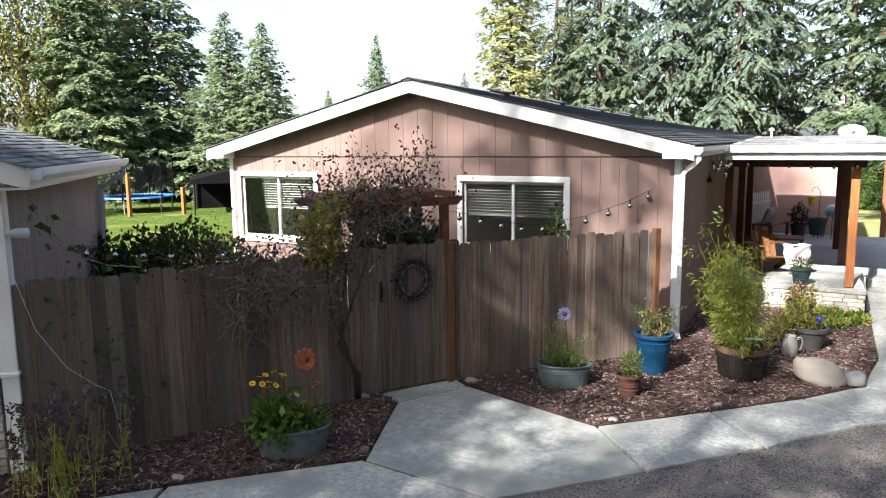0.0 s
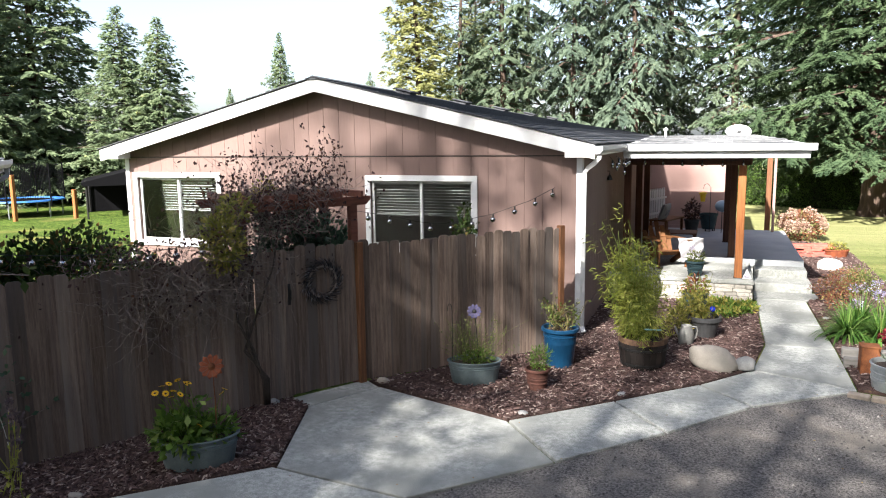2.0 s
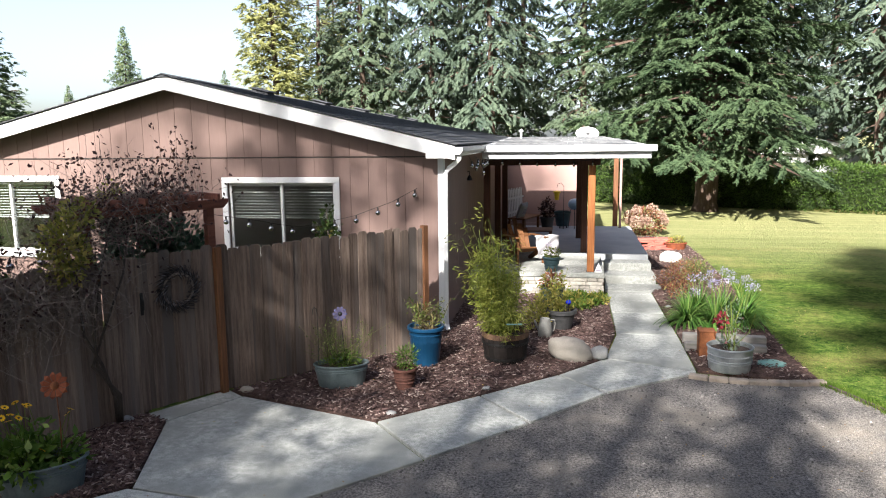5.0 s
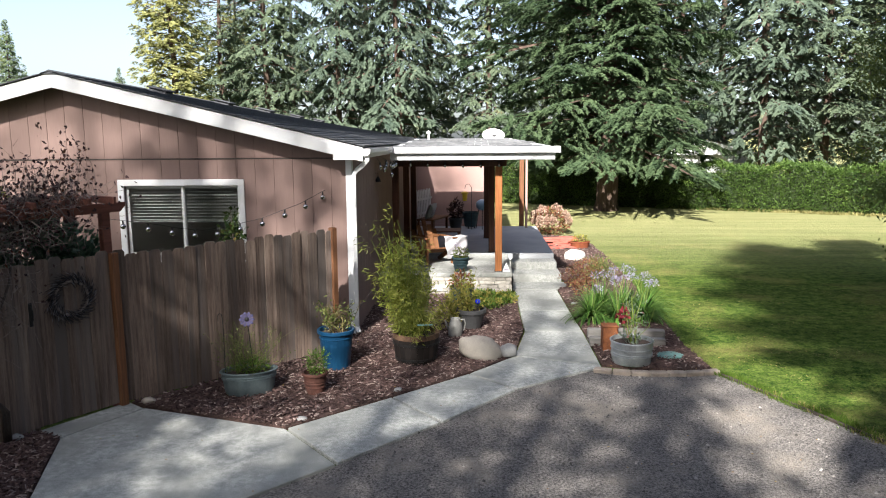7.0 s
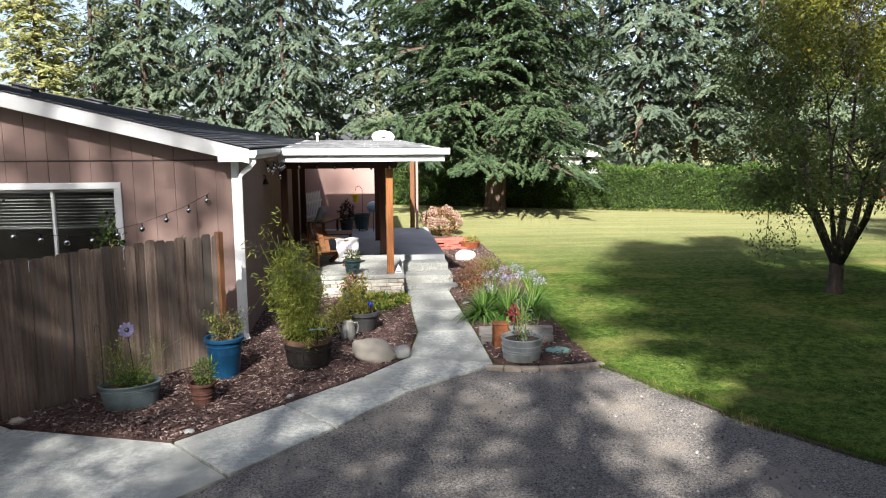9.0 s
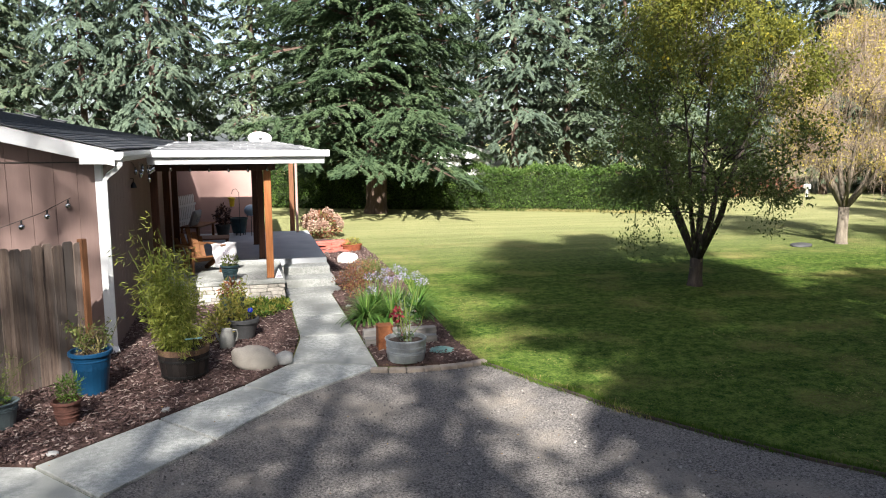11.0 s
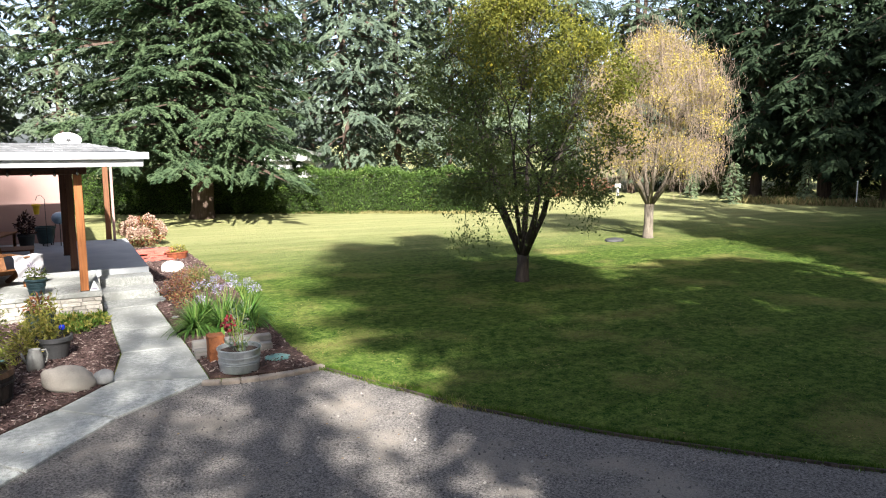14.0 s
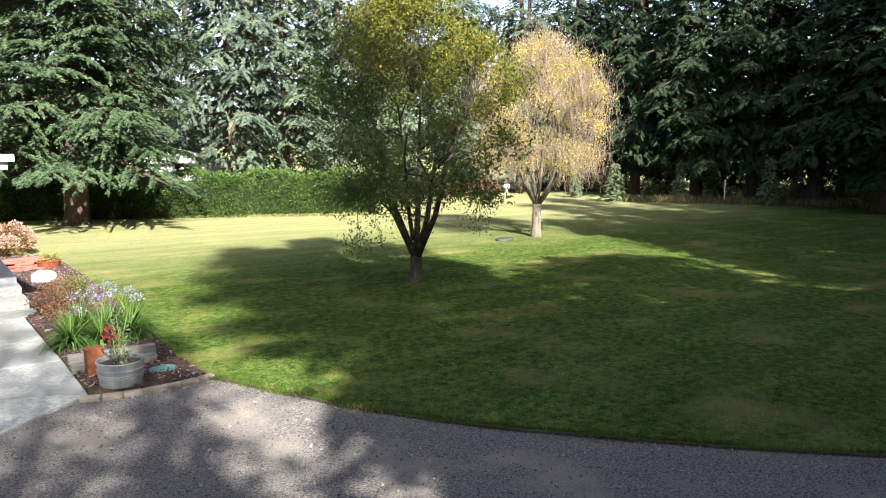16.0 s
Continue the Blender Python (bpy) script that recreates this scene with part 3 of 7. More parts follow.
link("fascia_cap", *cbox(PX0, PX1 + 0.12, PY0 - 0.12, PY0 - 0.042, 2.87, 3.0, 0.01), WHITE, porch)
side = math.hypot(PX1 - BACKX, PY1 - PY0)
link("side_fascia", *cbox(0, side, -0.035, 0.0, 2.80, 2.985, 0.006), WHITE, porch, m=pose(PX1, PY0, 0, 0, 0, math.degrees(math.atan2(PY1 - PY0, BACKX - PX1))))
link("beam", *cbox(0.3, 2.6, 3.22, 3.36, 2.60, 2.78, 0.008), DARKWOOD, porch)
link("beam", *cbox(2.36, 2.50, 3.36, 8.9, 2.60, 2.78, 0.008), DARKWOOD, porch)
link("soffit", *prism([(0.3, PY0), (PX1 - 0.02, PY0), (BACKX - 0.02, PY1), (0.3, PY1)], 2.785, 2.80), WINGPAINT, porch)
shing = root("porch_shingles", pose(0, 0, 0), "pale grey asphalt shingle courses on the porch roof", "shingles", kind="structure")
for i in range(6):
    y = PY0 - 0.1 + i * 1.02
    for j in range(11):
        x = PX0 + j * 0.3 + (0.15 if i % 2 else 0)
        if x + 0.3 > PX1 + 0.1 - (PX1 - BACKX) * (i + 0.7) / 6:
            continue
        z = prise(y)
        v = [(x, y, z), (x + 0.29, y, z), (x + 0.29, y + 1.06, z + 0.03), (x, y + 1.06, z + 0.03), (x, y, z + 0.02), (x + 0.29, y, z + 0.02), (x + 0.29, y + 1.06, z + 0.035), (x, y + 1.06, z + 0.035)]
        link("shingle", v, [(4, 5, 6, 7), (0, 1, 5, 4), (1, 2, 6, 5), (2, 3, 7, 6), (3, 0, 4, 7)], SHINGLE_GREY, shing)


def post(x, y, z1, material, label, s=0.07, base=0.47):
    p = root("porch_post", pose(x, y, base), label, "post", "posts of the porch")
    link("shaft", *cbox(-s, s, -s, s, 0.0, z1 - base, 0.008), material, p)
    link("foot", *cbox(-s - 0.012, s + 0.012, -s - 0.012, s + 0.012, 0.0, 0.012, 0.003), IRON, p, "black metal post base")


POSTWOOD = mat("brown_stained_post", (0.10, 0.045, 0.022), (0.19, 0.085, 0.04), 0.7, 5, 50, 0.3, stretch=(8, 8, 0.5))
IRON = mat("black_iron", (0.02, 0.02, 0.02), (0.04, 0.04, 0.04), 0.5, 20, 90, 0.1, metal=0.7)
post(2.44, 3.30, 2.60, STAIN, "square orange-stained timber porch post on the front slab", base=0.45)
post(2.34, 5.75, 2.60, DARKWOOD, "square dark timber post under the porch roof")
post(2.24, 8.2, 2.60, DARKWOOD, "square dark timber post under the porch roof")
post(3.36, 11.2, 2.72, POSTWOOD, "square orange-stained post at the far corner of the porch", base=0.0)
post(3.47, 10.6, 2.72, WINGPAINT, "slim pale post beside the far corner of the porch", s=0.035)
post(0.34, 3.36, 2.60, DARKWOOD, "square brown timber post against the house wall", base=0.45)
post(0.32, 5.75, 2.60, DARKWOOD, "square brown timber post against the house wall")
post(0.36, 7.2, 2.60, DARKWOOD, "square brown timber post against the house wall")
# ---- more materials ----
ZINC = mat("galvanised_zinc", (0.075, 0.105, 0.115), (0.13, 0.165, 0.175), 0.5, 6, 60, 0.1, metal=0.3)
STEEL = mat("bright_galvanised_steel", (0.27, 0.295, 0.31), (0.42, 0.45, 0.46), 0.4, 8, 60, 0.1, metal=0.6)
BLUEPOT = mat("blue_glazed_plastic", (0.004, 0.031, 0.075), (0.006, 0.043, 0.095), 0.35, 3, 40, 0.05)
TERRACOTTA = mat("weathered_terracotta", (0.042, 0.018, 0.014), (0.082, 0.034, 0.025), 0.85, 8, 60, 0.2)
OAK = mat("black_weathered_oak", (0.006, 0.005, 0.005), (0.018, 0.013, 0.011), 0.75, 8, 60, 0.4, stretch=(1, 1, 0.2), per=0.3)
OAKTOP = mat("bleached_oak_rim", (0.06, 0.034, 0.021), (0.15, 0.09, 0.056), 0.8, 8, 60, 0.4)
SOIL = mat("potting_soil", (0.03, 0.02, 0.015), (0.07, 0.05, 0.04), 0.95, 25, 90, 0.8)
DARKPOT = mat("charcoal_pot", (0.035, 0.037, 0.038), (0.06, 0.06, 0.062), 0.55, 6, 60, 0.1)
STONE = mat("pale_granite", (0.22, 0.20, 0.175), (0.34, 0.31, 0.27), 0.9, 5, 60, 0.5, c=(0.22, 0.205, 0.18), cscale=3)
GREYSTONE = mat("grey_stone", (0.16, 0.165, 0.165), (0.28, 0.28, 0.275), 0.9, 6, 60, 0.4)
WHITESTONE = mat("white_quartz", (0.50, 0.47, 0.43), (0.66, 0.63, 0.58), 0.8, 5, 50, 0.3)
LEDGER = mat("ledger_stone", (0.26, 0.245, 0.215), (0.44, 0.415, 0.37), 0.9, 9, 60, 0.5, per=0.3)
RUST = mat("rusted_steel", (0.09, 0.03, 0.012), (0.22, 0.08, 0.03), 0.8, 9, 70, 0.3)
TEAL = mat("teal_glazed_stone", (0.10, 0.22, 0.20), (0.16, 0.29, 0.26), 0.4, 6, 50, 0.1)
REDPAVER = mat("red_concrete_paver", (0.34, 0.075, 0.055), (0.46, 0.13, 0.10), 0.9, 9, 80, 0.3, per=0.2)
BUFF = mat("buff_concrete_paver", (0.20, 0.165, 0.135), (0.31, 0.265, 0.22), 0.9, 9, 80, 0.3, per=0.15)
CLOTH = mat("white_printed_cloth", (0.30, 0.295, 0.31), (0.40, 0.39, 0.41), 0.95, 6, 80, 0.2)
CLOTHDARK = mat("purple_grey_print", (0.17, 0.15, 0.20), (0.27, 0.25, 0.31), 0.95, 9, 80, 0.2)
CHAIRWOOD = mat("honey_stained_wood", (0.11, 0.045, 0.018), (0.20, 0.09, 0.036), 0.6, 6, 50, 0.2, stretch=(3, 3, 3), per=0.15)
YELLOW = mat("yellow_plastic", (0.62, 0.42, 0.02), (0.70, 0.50, 0.03), 0.45, 6, 50, 0.05)
GREENMETAL = mat("blue_green_pot", (0.016, 0.036, 0.044), (0.036, 0.066, 0.075), 0.5, 6, 60, 0.1)
STEM = leafy("green_stems", (0.07, 0.11, 0.02), (0.16, 0.20, 0.05), None, 0.1, 0.6, 0.2)
BAMBOO = leafy("bamboo_leaves", (0.085, 0.115, 0.018), (0.26, 0.285, 0.055), (0.40, 0.38, 0.11), 0.2, 0.5, 0.35, patch=3.0)
GREEN = leafy("garden_leaves", (0.045, 0.10, 0.015), (0.12, 0.21, 0.035), (0.2, 0.27, 0.07), 0.15, 0.45, 0.3)
DULL = leafy("dull_herb_leaves", (0.05, 0.08, 0.02), (0.14, 0.16, 0.05), (0.22, 0.2, 0.1), 0.2, 0.6, 0.3)
YELLOWGREEN = leafy("yellow_green_leaves", (0.14, 0.16, 0.03), (0.32, 0.31, 0.07), (0.42, 0.35, 0.1), 0.2, 0.5, 0.35)
STRAP = leafy("strap_leaves", (0.025, 0.07, 0.012), (0.085, 0.165, 0.032), (0.15, 0.22, 0.06), 0.15, 0.4, 0.2)
LILAC = leafy("lilac_petals", (0.17, 0.16, 0.27), (0.29, 0.28, 0.40), (0.38, 0.36, 0.46), 0.2, 0.6, 0.3)
GOLD = leafy("golden_petals", (0.70, 0.36, 0.008), (0.84, 0.50, 0.015), None, 0.1, 0.5, 0.2)
HYDRANGEA = leafy("faded_pink_petals", (0.33, 0.20, 0.155), (0.50, 0.35, 0.275), (0.54, 0.44, 0.34), 0.25, 0.7, 0.3)
REDLEAF = leafy("rust_red_leaves", (0.13, 0.05, 0.03), (0.26, 0.12, 0.07), (0.2, 0.2, 0.07), 0.2, 0.6, 0.25)
VINELEAF = leafy("withered_purple_leaves", (0.026, 0.016, 0.017), (0.085, 0.052, 0.05), (0.10, 0.05, 0.03), 0.15, 0.6, 0.25)
SHRUBLEAF = leafy("rhododendron_leaves", (0.018, 0.042, 0.013), (0.062, 0.088, 0.026), (0.13, 0.085, 0.03), 0.12, 0.75, 0.25)
DRYSTALK = leafy("dry_flower_stalks", (0.12, 0.095, 0.045), (0.22, 0.19, 0.085), (0.075, 0.055, 0.055), 0.25, 0.8, 0.2)
VINETWIG = mat("grey_brown_vine", (0.10, 0.08, 0.073), (0.27, 0.225, 0.205), 0.9, 20, 90, 0.2)
ORANGE = mat("orange_painted_metal", (0.11, 0.028, 0.013), (0.22, 0.062, 0.026), 0.8, 12, 60, 0.1)
PURPLE = mat("violet_painted_metal", (0.028, 0.026, 0.058), (0.052, 0.047, 0.095), 0.85, 12, 60, 0.1)
BULB = mat("clear_glass_bulb", (0.40, 0.41, 0.42), (0.5, 0.51, 0.52), 0.06, 5, 30, 0.0, metal=1.0)
BLACKCORD = mat("black_cord", (0.012, 0.012, 0.012), (0.025, 0.025, 0.025), 0.6, 9, 60, 0.0)
GLASS = bpy.data.materials.new("window_glass")
GLASS.use_nodes = True
_g = GLASS.node_tree.nodes
_gl, _tr, _mx, _fr = _g.new("ShaderNodeBsdfGlossy"), _g.new("ShaderNodeBsdfTransparent"), _g.new("ShaderNodeMixShader"), _g.new("ShaderNodeFresnel")
_gl.inputs["Roughness"].default_value = 0.02
_tr.inputs[0].default_value = (0.82, 0.85, 0.84, 1)
_fr.inputs[0].default_value = 1.5
for _a, _b in ((_fr.outputs[0], _mx.inputs[0]), (_tr.outputs[0], _mx.inputs[1]), (_gl.outputs[0], _mx.inputs[2]), (_mx.outputs[0], _g["Material Output"].inputs[0])):
    GLASS.node_tree.links.new(_a, _b)




# ---- leafy helpers ----
def clump(rng, centre, radii, n, size, slim=0.45, shell=0.5, up=0.2):
    """Leaves filling an ellipsoid, thicker to its skin and pointing outward."""
    d = rng.normal(size=(n, 3))
    d /= np.linalg.norm(d, axis=1)[:, None]
    r = shell + (1 - shell) * rng.random(n) ** 0.6
    lump = 1 + 0.22 * np.sin(d[:, 0] * 5 + centre[0]) * np.cos(d[:, 1] * 4 + d[:, 2] * 5)
    P = np.array(centre) + d * np.array(radii) * (r * lump)[:, None]
    D = d + rng.normal(0, 0.6, (n, 3)) + np.array([0, 0, up])
    s = size * rng.uniform(0.6, 1.35, n)
    return blades(rng, P, D, s, s * slim, None, 0.1)


def arcs(rng, centre, n, length, spread, width, stiff=0.5, segs=3, base=0.05):
    """Arching strap leaves out of one tuft: chains of quads."""
    az = rng.random(n) * 6.283
    lean = spread * rng.random(n) ** 0.7
    L = length * rng.uniform(0.65, 1.15, n)
    V, F = [], []
    side = np.stack([-np.sin(az), np.cos(az), np.zeros(n)], 1)
    out = np.stack([np.cos(az), np.sin(az), np.zeros(n)], 1)
    start = np.array(centre) + out * base * rng.random(n)[:, None]
    rows = []
    for k in range(segs + 1):
        s = k / segs
        a = lean * (0.4 + s * (1.6 - stiff))
        p = start + out * (L * s * np.sin(a))[:, None] + np.array([0, 0, 1]) * (L * s * np.cos(a))[:, None]
        w = width * (1 - 0.85 * s) * (0.6 if k == 0 else 1)
        rows.append((p - side * w / 2, p + side * w / 2))
    V = np.stack([q for r in rows for q in r], 1).reshape(-1, 3)
    b = np.arange(n)[:, None] * (2 * (segs + 1))
    F = np.concatenate([b + np.array([2 * k, 2 * k + 1, 2 * k + 3, 2 * k + 2]) for k in range(segs)])
    return V, F


def stems(rng, starts, ends, width, sag=0.1):
    """Thin bowed twigs from starts to ends as crossed slivers."""
    starts, ends = np.asarray(starts, float), np.asarray(ends, float)
    n = len(starts)
    mid = (starts + ends) / 2 + rng.normal(0, 1, (n, 3)) * sag * np.linalg.norm(ends - starts, axis=1)[:, None]
    out = []
    for a, b in ((starts, mid), (mid, ends)):
        d = b - a
        L = np.linalg.norm(d, axis=1)
        s = np.cross(d, rng.normal(size=(n, 3)))
        s /= np.linalg.norm(s, axis=1)[:, None] + 1e-9
        t = np.cross(d / (L[:, None] + 1e-9), s)
        for q in (s, t):
            V = np.stack([a - q * width / 2, a + q * width / 2, b + q * width * 0.4, b - q * width * 0.4], 1).reshape(-1, 3)
            out.append((V, np.arange(4 * n).reshape(n, 4)))
    return npjoin(*out)


# ---- windows ----
def window(name, x0, x1, z0, z1, label, open_side=False):
    w = root(name, pose(0, 0, 0), label, "window", kind="structure")
    t = 0.10
    fr = link("window_frame", *join(cbox(x0 - t, x1 + t, -0.045, -0.014, z1, z1 + t, 0.005), cbox(x0 - t, x1 + t, -0.05, -0.014, z0 - t, z0, 0.005),
              cbox(x0 - t, x0, -0.045, -0.014, z0, z1, 0.005), cbox(x1, x1 + t, -0.045, -0.014, z0, z1, 0.005)), WHITE, w, "broad white window trim")
    mid = (x0 + x1) / 2
    for a, b, y in ((x0, mid + 0.02, 0.03), (mid - 0.02, x1, 0.055)):
        s = 0.045
        sash = link("sash", *join(cbox(a, b, y, y + 0.03, z1 - s, z1, 0.004), cbox(a, b, y, y + 0.03, z0, z0 + s, 0.004),
                    cbox(a, a + s, y, y + 0.03, z0 + s, z1 - s, 0.004), cbox(b - s, b, y, y + 0.03, z0 + s, z1 - s, 0.004)), VINYL, w)
        pane = link("pane", *box(a + s, b - s, y + 0.012, y + 0.018, z0 + s, z1 - s), GLASS, sash)
        pane.visible_shadow = False
    blind = tagged(root(name.replace("window", "window_blind"), pose(0, 0, 0), "white slatted window blind lowered half way", "blind"), kind="")
    low = z0 + 0.52 * (z1 - z0)
    k, z = 0, z1 - 0.06
    one = link("slat", *cbox(x0 + 0.05, x1 - 0.05, -0.02, 0.02, -0.0015, 0.0015, 0.001), VINYL, blind, m=pose(0, 0.125, z, 12))
    while z > low:
        z -= 0.05
        share("slat", one.data, blind, pose(0, 0.125, z, 12 + 5 * math.sin(k * 1.7)))
        k += 1
    link("bottom_rail", *cbox(x0 + 0.05, x1 - 0.05, 0.10, 0.14, z - 0.045, z - 0.02, 0.004), VINYL, blind)


window("window_1", *WIN[0], "white sliding window with a half-lowered blind")
window("window_2", *WIN[1], "white sliding window with a half-lowered blind, partly behind vines")

# ---- fence with its gate ----
fence = root("wooden_fence", pose(0, 0, 0), "weathered grey-brown cedar fence of dog-eared boards", "fence")
rng0 = random.Random(4)


def picket(h, w=0.138):
    e = 0.03
    return prism([(0, 0), (w, 0), (w, h - e), (w - e * 0.8, h), (e * 0.8, h), (0, h - e)], -0.009, 0.009, "y")


picket_mesh = []
for k in range(6):
    ob = link("board", *picket(1.80 + 0.012 * k + rng0.uniform(-0.01, 0.01), 0.1425 + 0.0008 * (k % 3)), FENCE)
    picket_mesh.append(ob.data)
    bpy.data.objects.remove(ob)


def fence_run(parent, a, b, rails=True, z=0.02):
    L = math.hypot(b[0] - a[0], b[1] - a[1])
    th = math.degrees(math.atan2(b[1] - a[1], b[0] - a[0]))
    n = max(1, round(L / 0.142))
    base = pose(a[0], a[1], 0, 0, 0, th)
    for i in range(n):
        m = base @ pose(i * L / n, rng0.uniform(-0.004, 0.004), z + rng0.uniform(-0.008, 0.008), rng0.uniform(-0.5, 0.5), rng0.uniform(-0.35, 0.35), rng0.uniform(-0.6, 0.6))
        share("board", picket_mesh[rng0.randrange(6)], parent, m)
    if rails:
        for h in (0.3, 1.0, 1.6):
            link("rail", *cbox(0, L, 0.012, 0.05, h - 0.045, h + 0.045, 0.004), FENCE, parent, m=base)


FL, FG, F1, F2 = (-4.74, -7.53), (-2.81, -4.12), (-2.27, -3.27), (-0.12, -0.94)
fence_run(fence, FL, FG)
fence_run(fence, F1, F2)
for x, y, h in ((FG[0], FG[1], 1.74), (F2[0], F2[1], 1.87), (-3.8, -5.80, 1.7), (-1.2, -2.05, 1.7)):
    back = 0.0 if h > 1.8 else 0.09
    link("fence_post", *cbox(-0.045, 0.045, -0.045, 0.045, -0.1, h, 0.006), POSTWOOD if h > 1.8 else FENCE, fence, m=pose(x - back * 0.8, y + back * 0.6, 0, 0, 0, 50))
gate = root("garden_gate", pose(0, 0, 0), "closed gate of weathered cedar boards in the fence", "gate")
fence_run(gate, (FG[0] - 0.012, FG[1] - 0.02), (F1[0] - 0.03, F1[1] - 0.05), z=0.035)
th_g = math.degrees(math.atan2(F1[1] - FG[1], F1[0] - FG[0]))
link("batten", *cbox(-0.045, 0.05, -0.024, -0.011, 0.04, 1.80, 0.003), FENCE, gate, m=pose(*FG, 0, 0, 0, th_g))
hm = pose(*FG, 0, 0, 0, th_g)
link("latch", *moved(join(cbox(0.0, 0.04, -0.03, -0.012, 1.18, 1.44, 0.004), tube([(0.02, -0.03, 1.22), (0.02, -0.07, 1.26), (0.02, -0.07, 1.36), (0.02, -0.03, 1.40)], 0.008, 6)), hm), IRON, gate, "black iron gate handle")
gp = root("gate_post", pose(F1[0] + 0.01, F1[1] - 0.01, 0, 0, 0, th_g), "orange-stained square gate post", "post")
link("shaft", *cbox(-0.045, 0.045, -0.05, 0.04, -0.1, 1.86, 0.006), POSTWOOD, gp)
# wreath
wr = root("wreath", hm @ pose(0.46, -0.05, 1.42), "round wreath of dark twigs hanging on the gate", "wreath")
rng = np.random.default_rng(21)
a = rng.random(1500) * 6.283
rr = 0.20 + rng.normal(0, 0.036, 1500)
P = np.stack([np.cos(a) * rr, rng.normal(0, 0.02, 1500), np.sin(a) * rr], 1)
D = np.stack([np.cos(a) - np.sin(a) * 1.2, rng.normal(0, 0.4, 1500), np.sin(a) + np.cos(a) * 1.2], 1)
TWIGDARK = leafy("dark_twig_wreath", (0.016, 0.015, 0.017), (0.06, 0.056, 0.062), (0.19, 0.19, 0.21), 0.12, 0.8, 0.1)
link_np("twig_ring", *blades(rng, P, D, rng.uniform(0.04, 0.09, 1500), 0.007), TWIGDARK, wr)
ring = [(0.19 * math.cos(q * 0.2618), 0, 0.19 * math.sin(q * 0.2618)) for q in range(25)]
link("hoop", *tube(ring, 0.014, 6, False), VINETWIG, wr)

# ---- arbor ----
arbor = root("garden_arbor", pose(0, 0, 0), "red-brown timber arbor over the gate", "arbor")
nx, ny = -math.sin(radians(th_g)), math.cos(radians(th_g))
PR, PL = (F1[0] + nx * 0.12, F1[1] + ny * 0.12), (FG[0] - 0.25 + nx * 0.12, FG[1] - 0.42 + ny * 0.12)
for px, py in (PR, PL):
    for off in (0.0, 0.8):
        link("post", *cbox(-0.05, 0.05, -0.05, 0.05, -0.1, 2.33, 0.006), REDWOOD, arbor, m=pose(px + nx * off, py + ny * off, 0, 0, 0, th_g))
bl = math.hypot(PR[0] - PL[0], PR[1] - PL[1])
for off in (-0.07, 0.87):
    e = 0.22
    link("beam", *prism([(-e, 2.40), (-e + 0.07, 2.33), (bl + e - 0.07, 2.33), (bl + e, 2.40), (bl + e, 2.44), (-e, 2.44)], -0.02, 0.02, "y"), REDWOOD, arbor, m=pose(PL[0] + nx * off, PL[1] + ny * off, 0, 0, 0, th_g))
for k in range(6):
    s = k * bl / 5
    c, sn = math.cos(radians(th_g)), math.sin(radians(th_g))
    link("rafter", *cbox(-0.02, 0.02, -0.25, 1.05, 2.44, 2.52, 0.005), REDWOOD, arbor, m=pose(PL[0] + c * s, PL[1] + sn * s, 0, 0, 0, th_g))

# ---- vine over arbor and fence ----
vine = root("climbing_vine", pose(0, 0, 0), "tangled half-bare climbing vine with withered purple leaves", "vine")
rng = np.random.default_rng(31)
c, sn = math.cos(radians(th_g)), math.sin(radians(th_g))


def along(s, out, z):
    """s along the fence from the gate's hinge side (left is negative), out from its face."""
    s, out, z = np.broadcast_arrays(np.asarray(s, float), np.asarray(out, float), np.asarray(z, float))
    return np.stack([FG[0] + c * s + sn * out, FG[1] + sn * s - c * out, z], -1)


def curls(start, heading, length, width, segs=6, wander=0.55, sag=0.0):
    """Thin curling twigs: narrow ribbons that wander as they grow."""
    n = len(start)
    d = heading / np.linalg.norm(heading, axis=1)[:, None]
    step = np.broadcast_to(length, n)[:, None] / segs
    bias = rng.normal(0, wander * 0.6, (n, 3))
    p, rows = np.asarray(start, float), []
    side = np.cross(d, rng.normal(size=(n, 3)))
    side /= np.linalg.norm(side, axis=1)[:, None] + 1e-9
    for k in range(segs + 1):
        w = width * (1 - 0.6 * k / segs) / 2
        rows += [p - side * w, p + side * w]
        d = d + bias + rng.normal(0, wander * 0.5, (n, 3)) - [0, 0, sag]
        d /= np.linalg.norm(d, axis=1)[:, None]
        p = p + d * step
    V = np.stack(rows, 1).reshape(-1, 3)
    b = np.arange(n)[:, None] * (2 * (segs + 1))
    return (V, np.concatenate([b + np.array([2 * k, 2 * k + 1, 2 * k + 3, 2 * k + 2]) for k in range(segs)])), p


def tangle(n, s, ss, o, so, z, sz):
    return along(rng.normal(s, ss, n), rng.normal(o, so, n), rng.normal(z, sz, n))


heap = tangle(620, 0.0, 0.36, -0.25, 0.22, 2.36, 0.15)        # on the arbor
side_heap = tangle(620, -0.65, 0.27, -0.05, 0.18, 2.1, 0.22)
over = tangle(1150, -1.25, 0.48, 0.12, 0.08, 1.53, 0.18)         # hanging over the fence
spare = tangle(170, -1.6, 0.5, -0.05, 0.12, 1.9, 0.08)
top = along(rng.uniform(-0.5, 0.95, 120), rng.normal(-0.25, 0.2, 120), rng.uniform(2.42, 2.55, 120))
any_way = lambda q: rng.normal(0, 1, (len(q), 3))
c1, e1 = curls(heap, any_way(heap), rng.uniform(0.25, 0.7, len(heap)), 0.008)
c2, e2 = curls(side_heap, any_way(side_heap), rng.uniform(0.2, 0.6, len(side_heap)), 0.007)
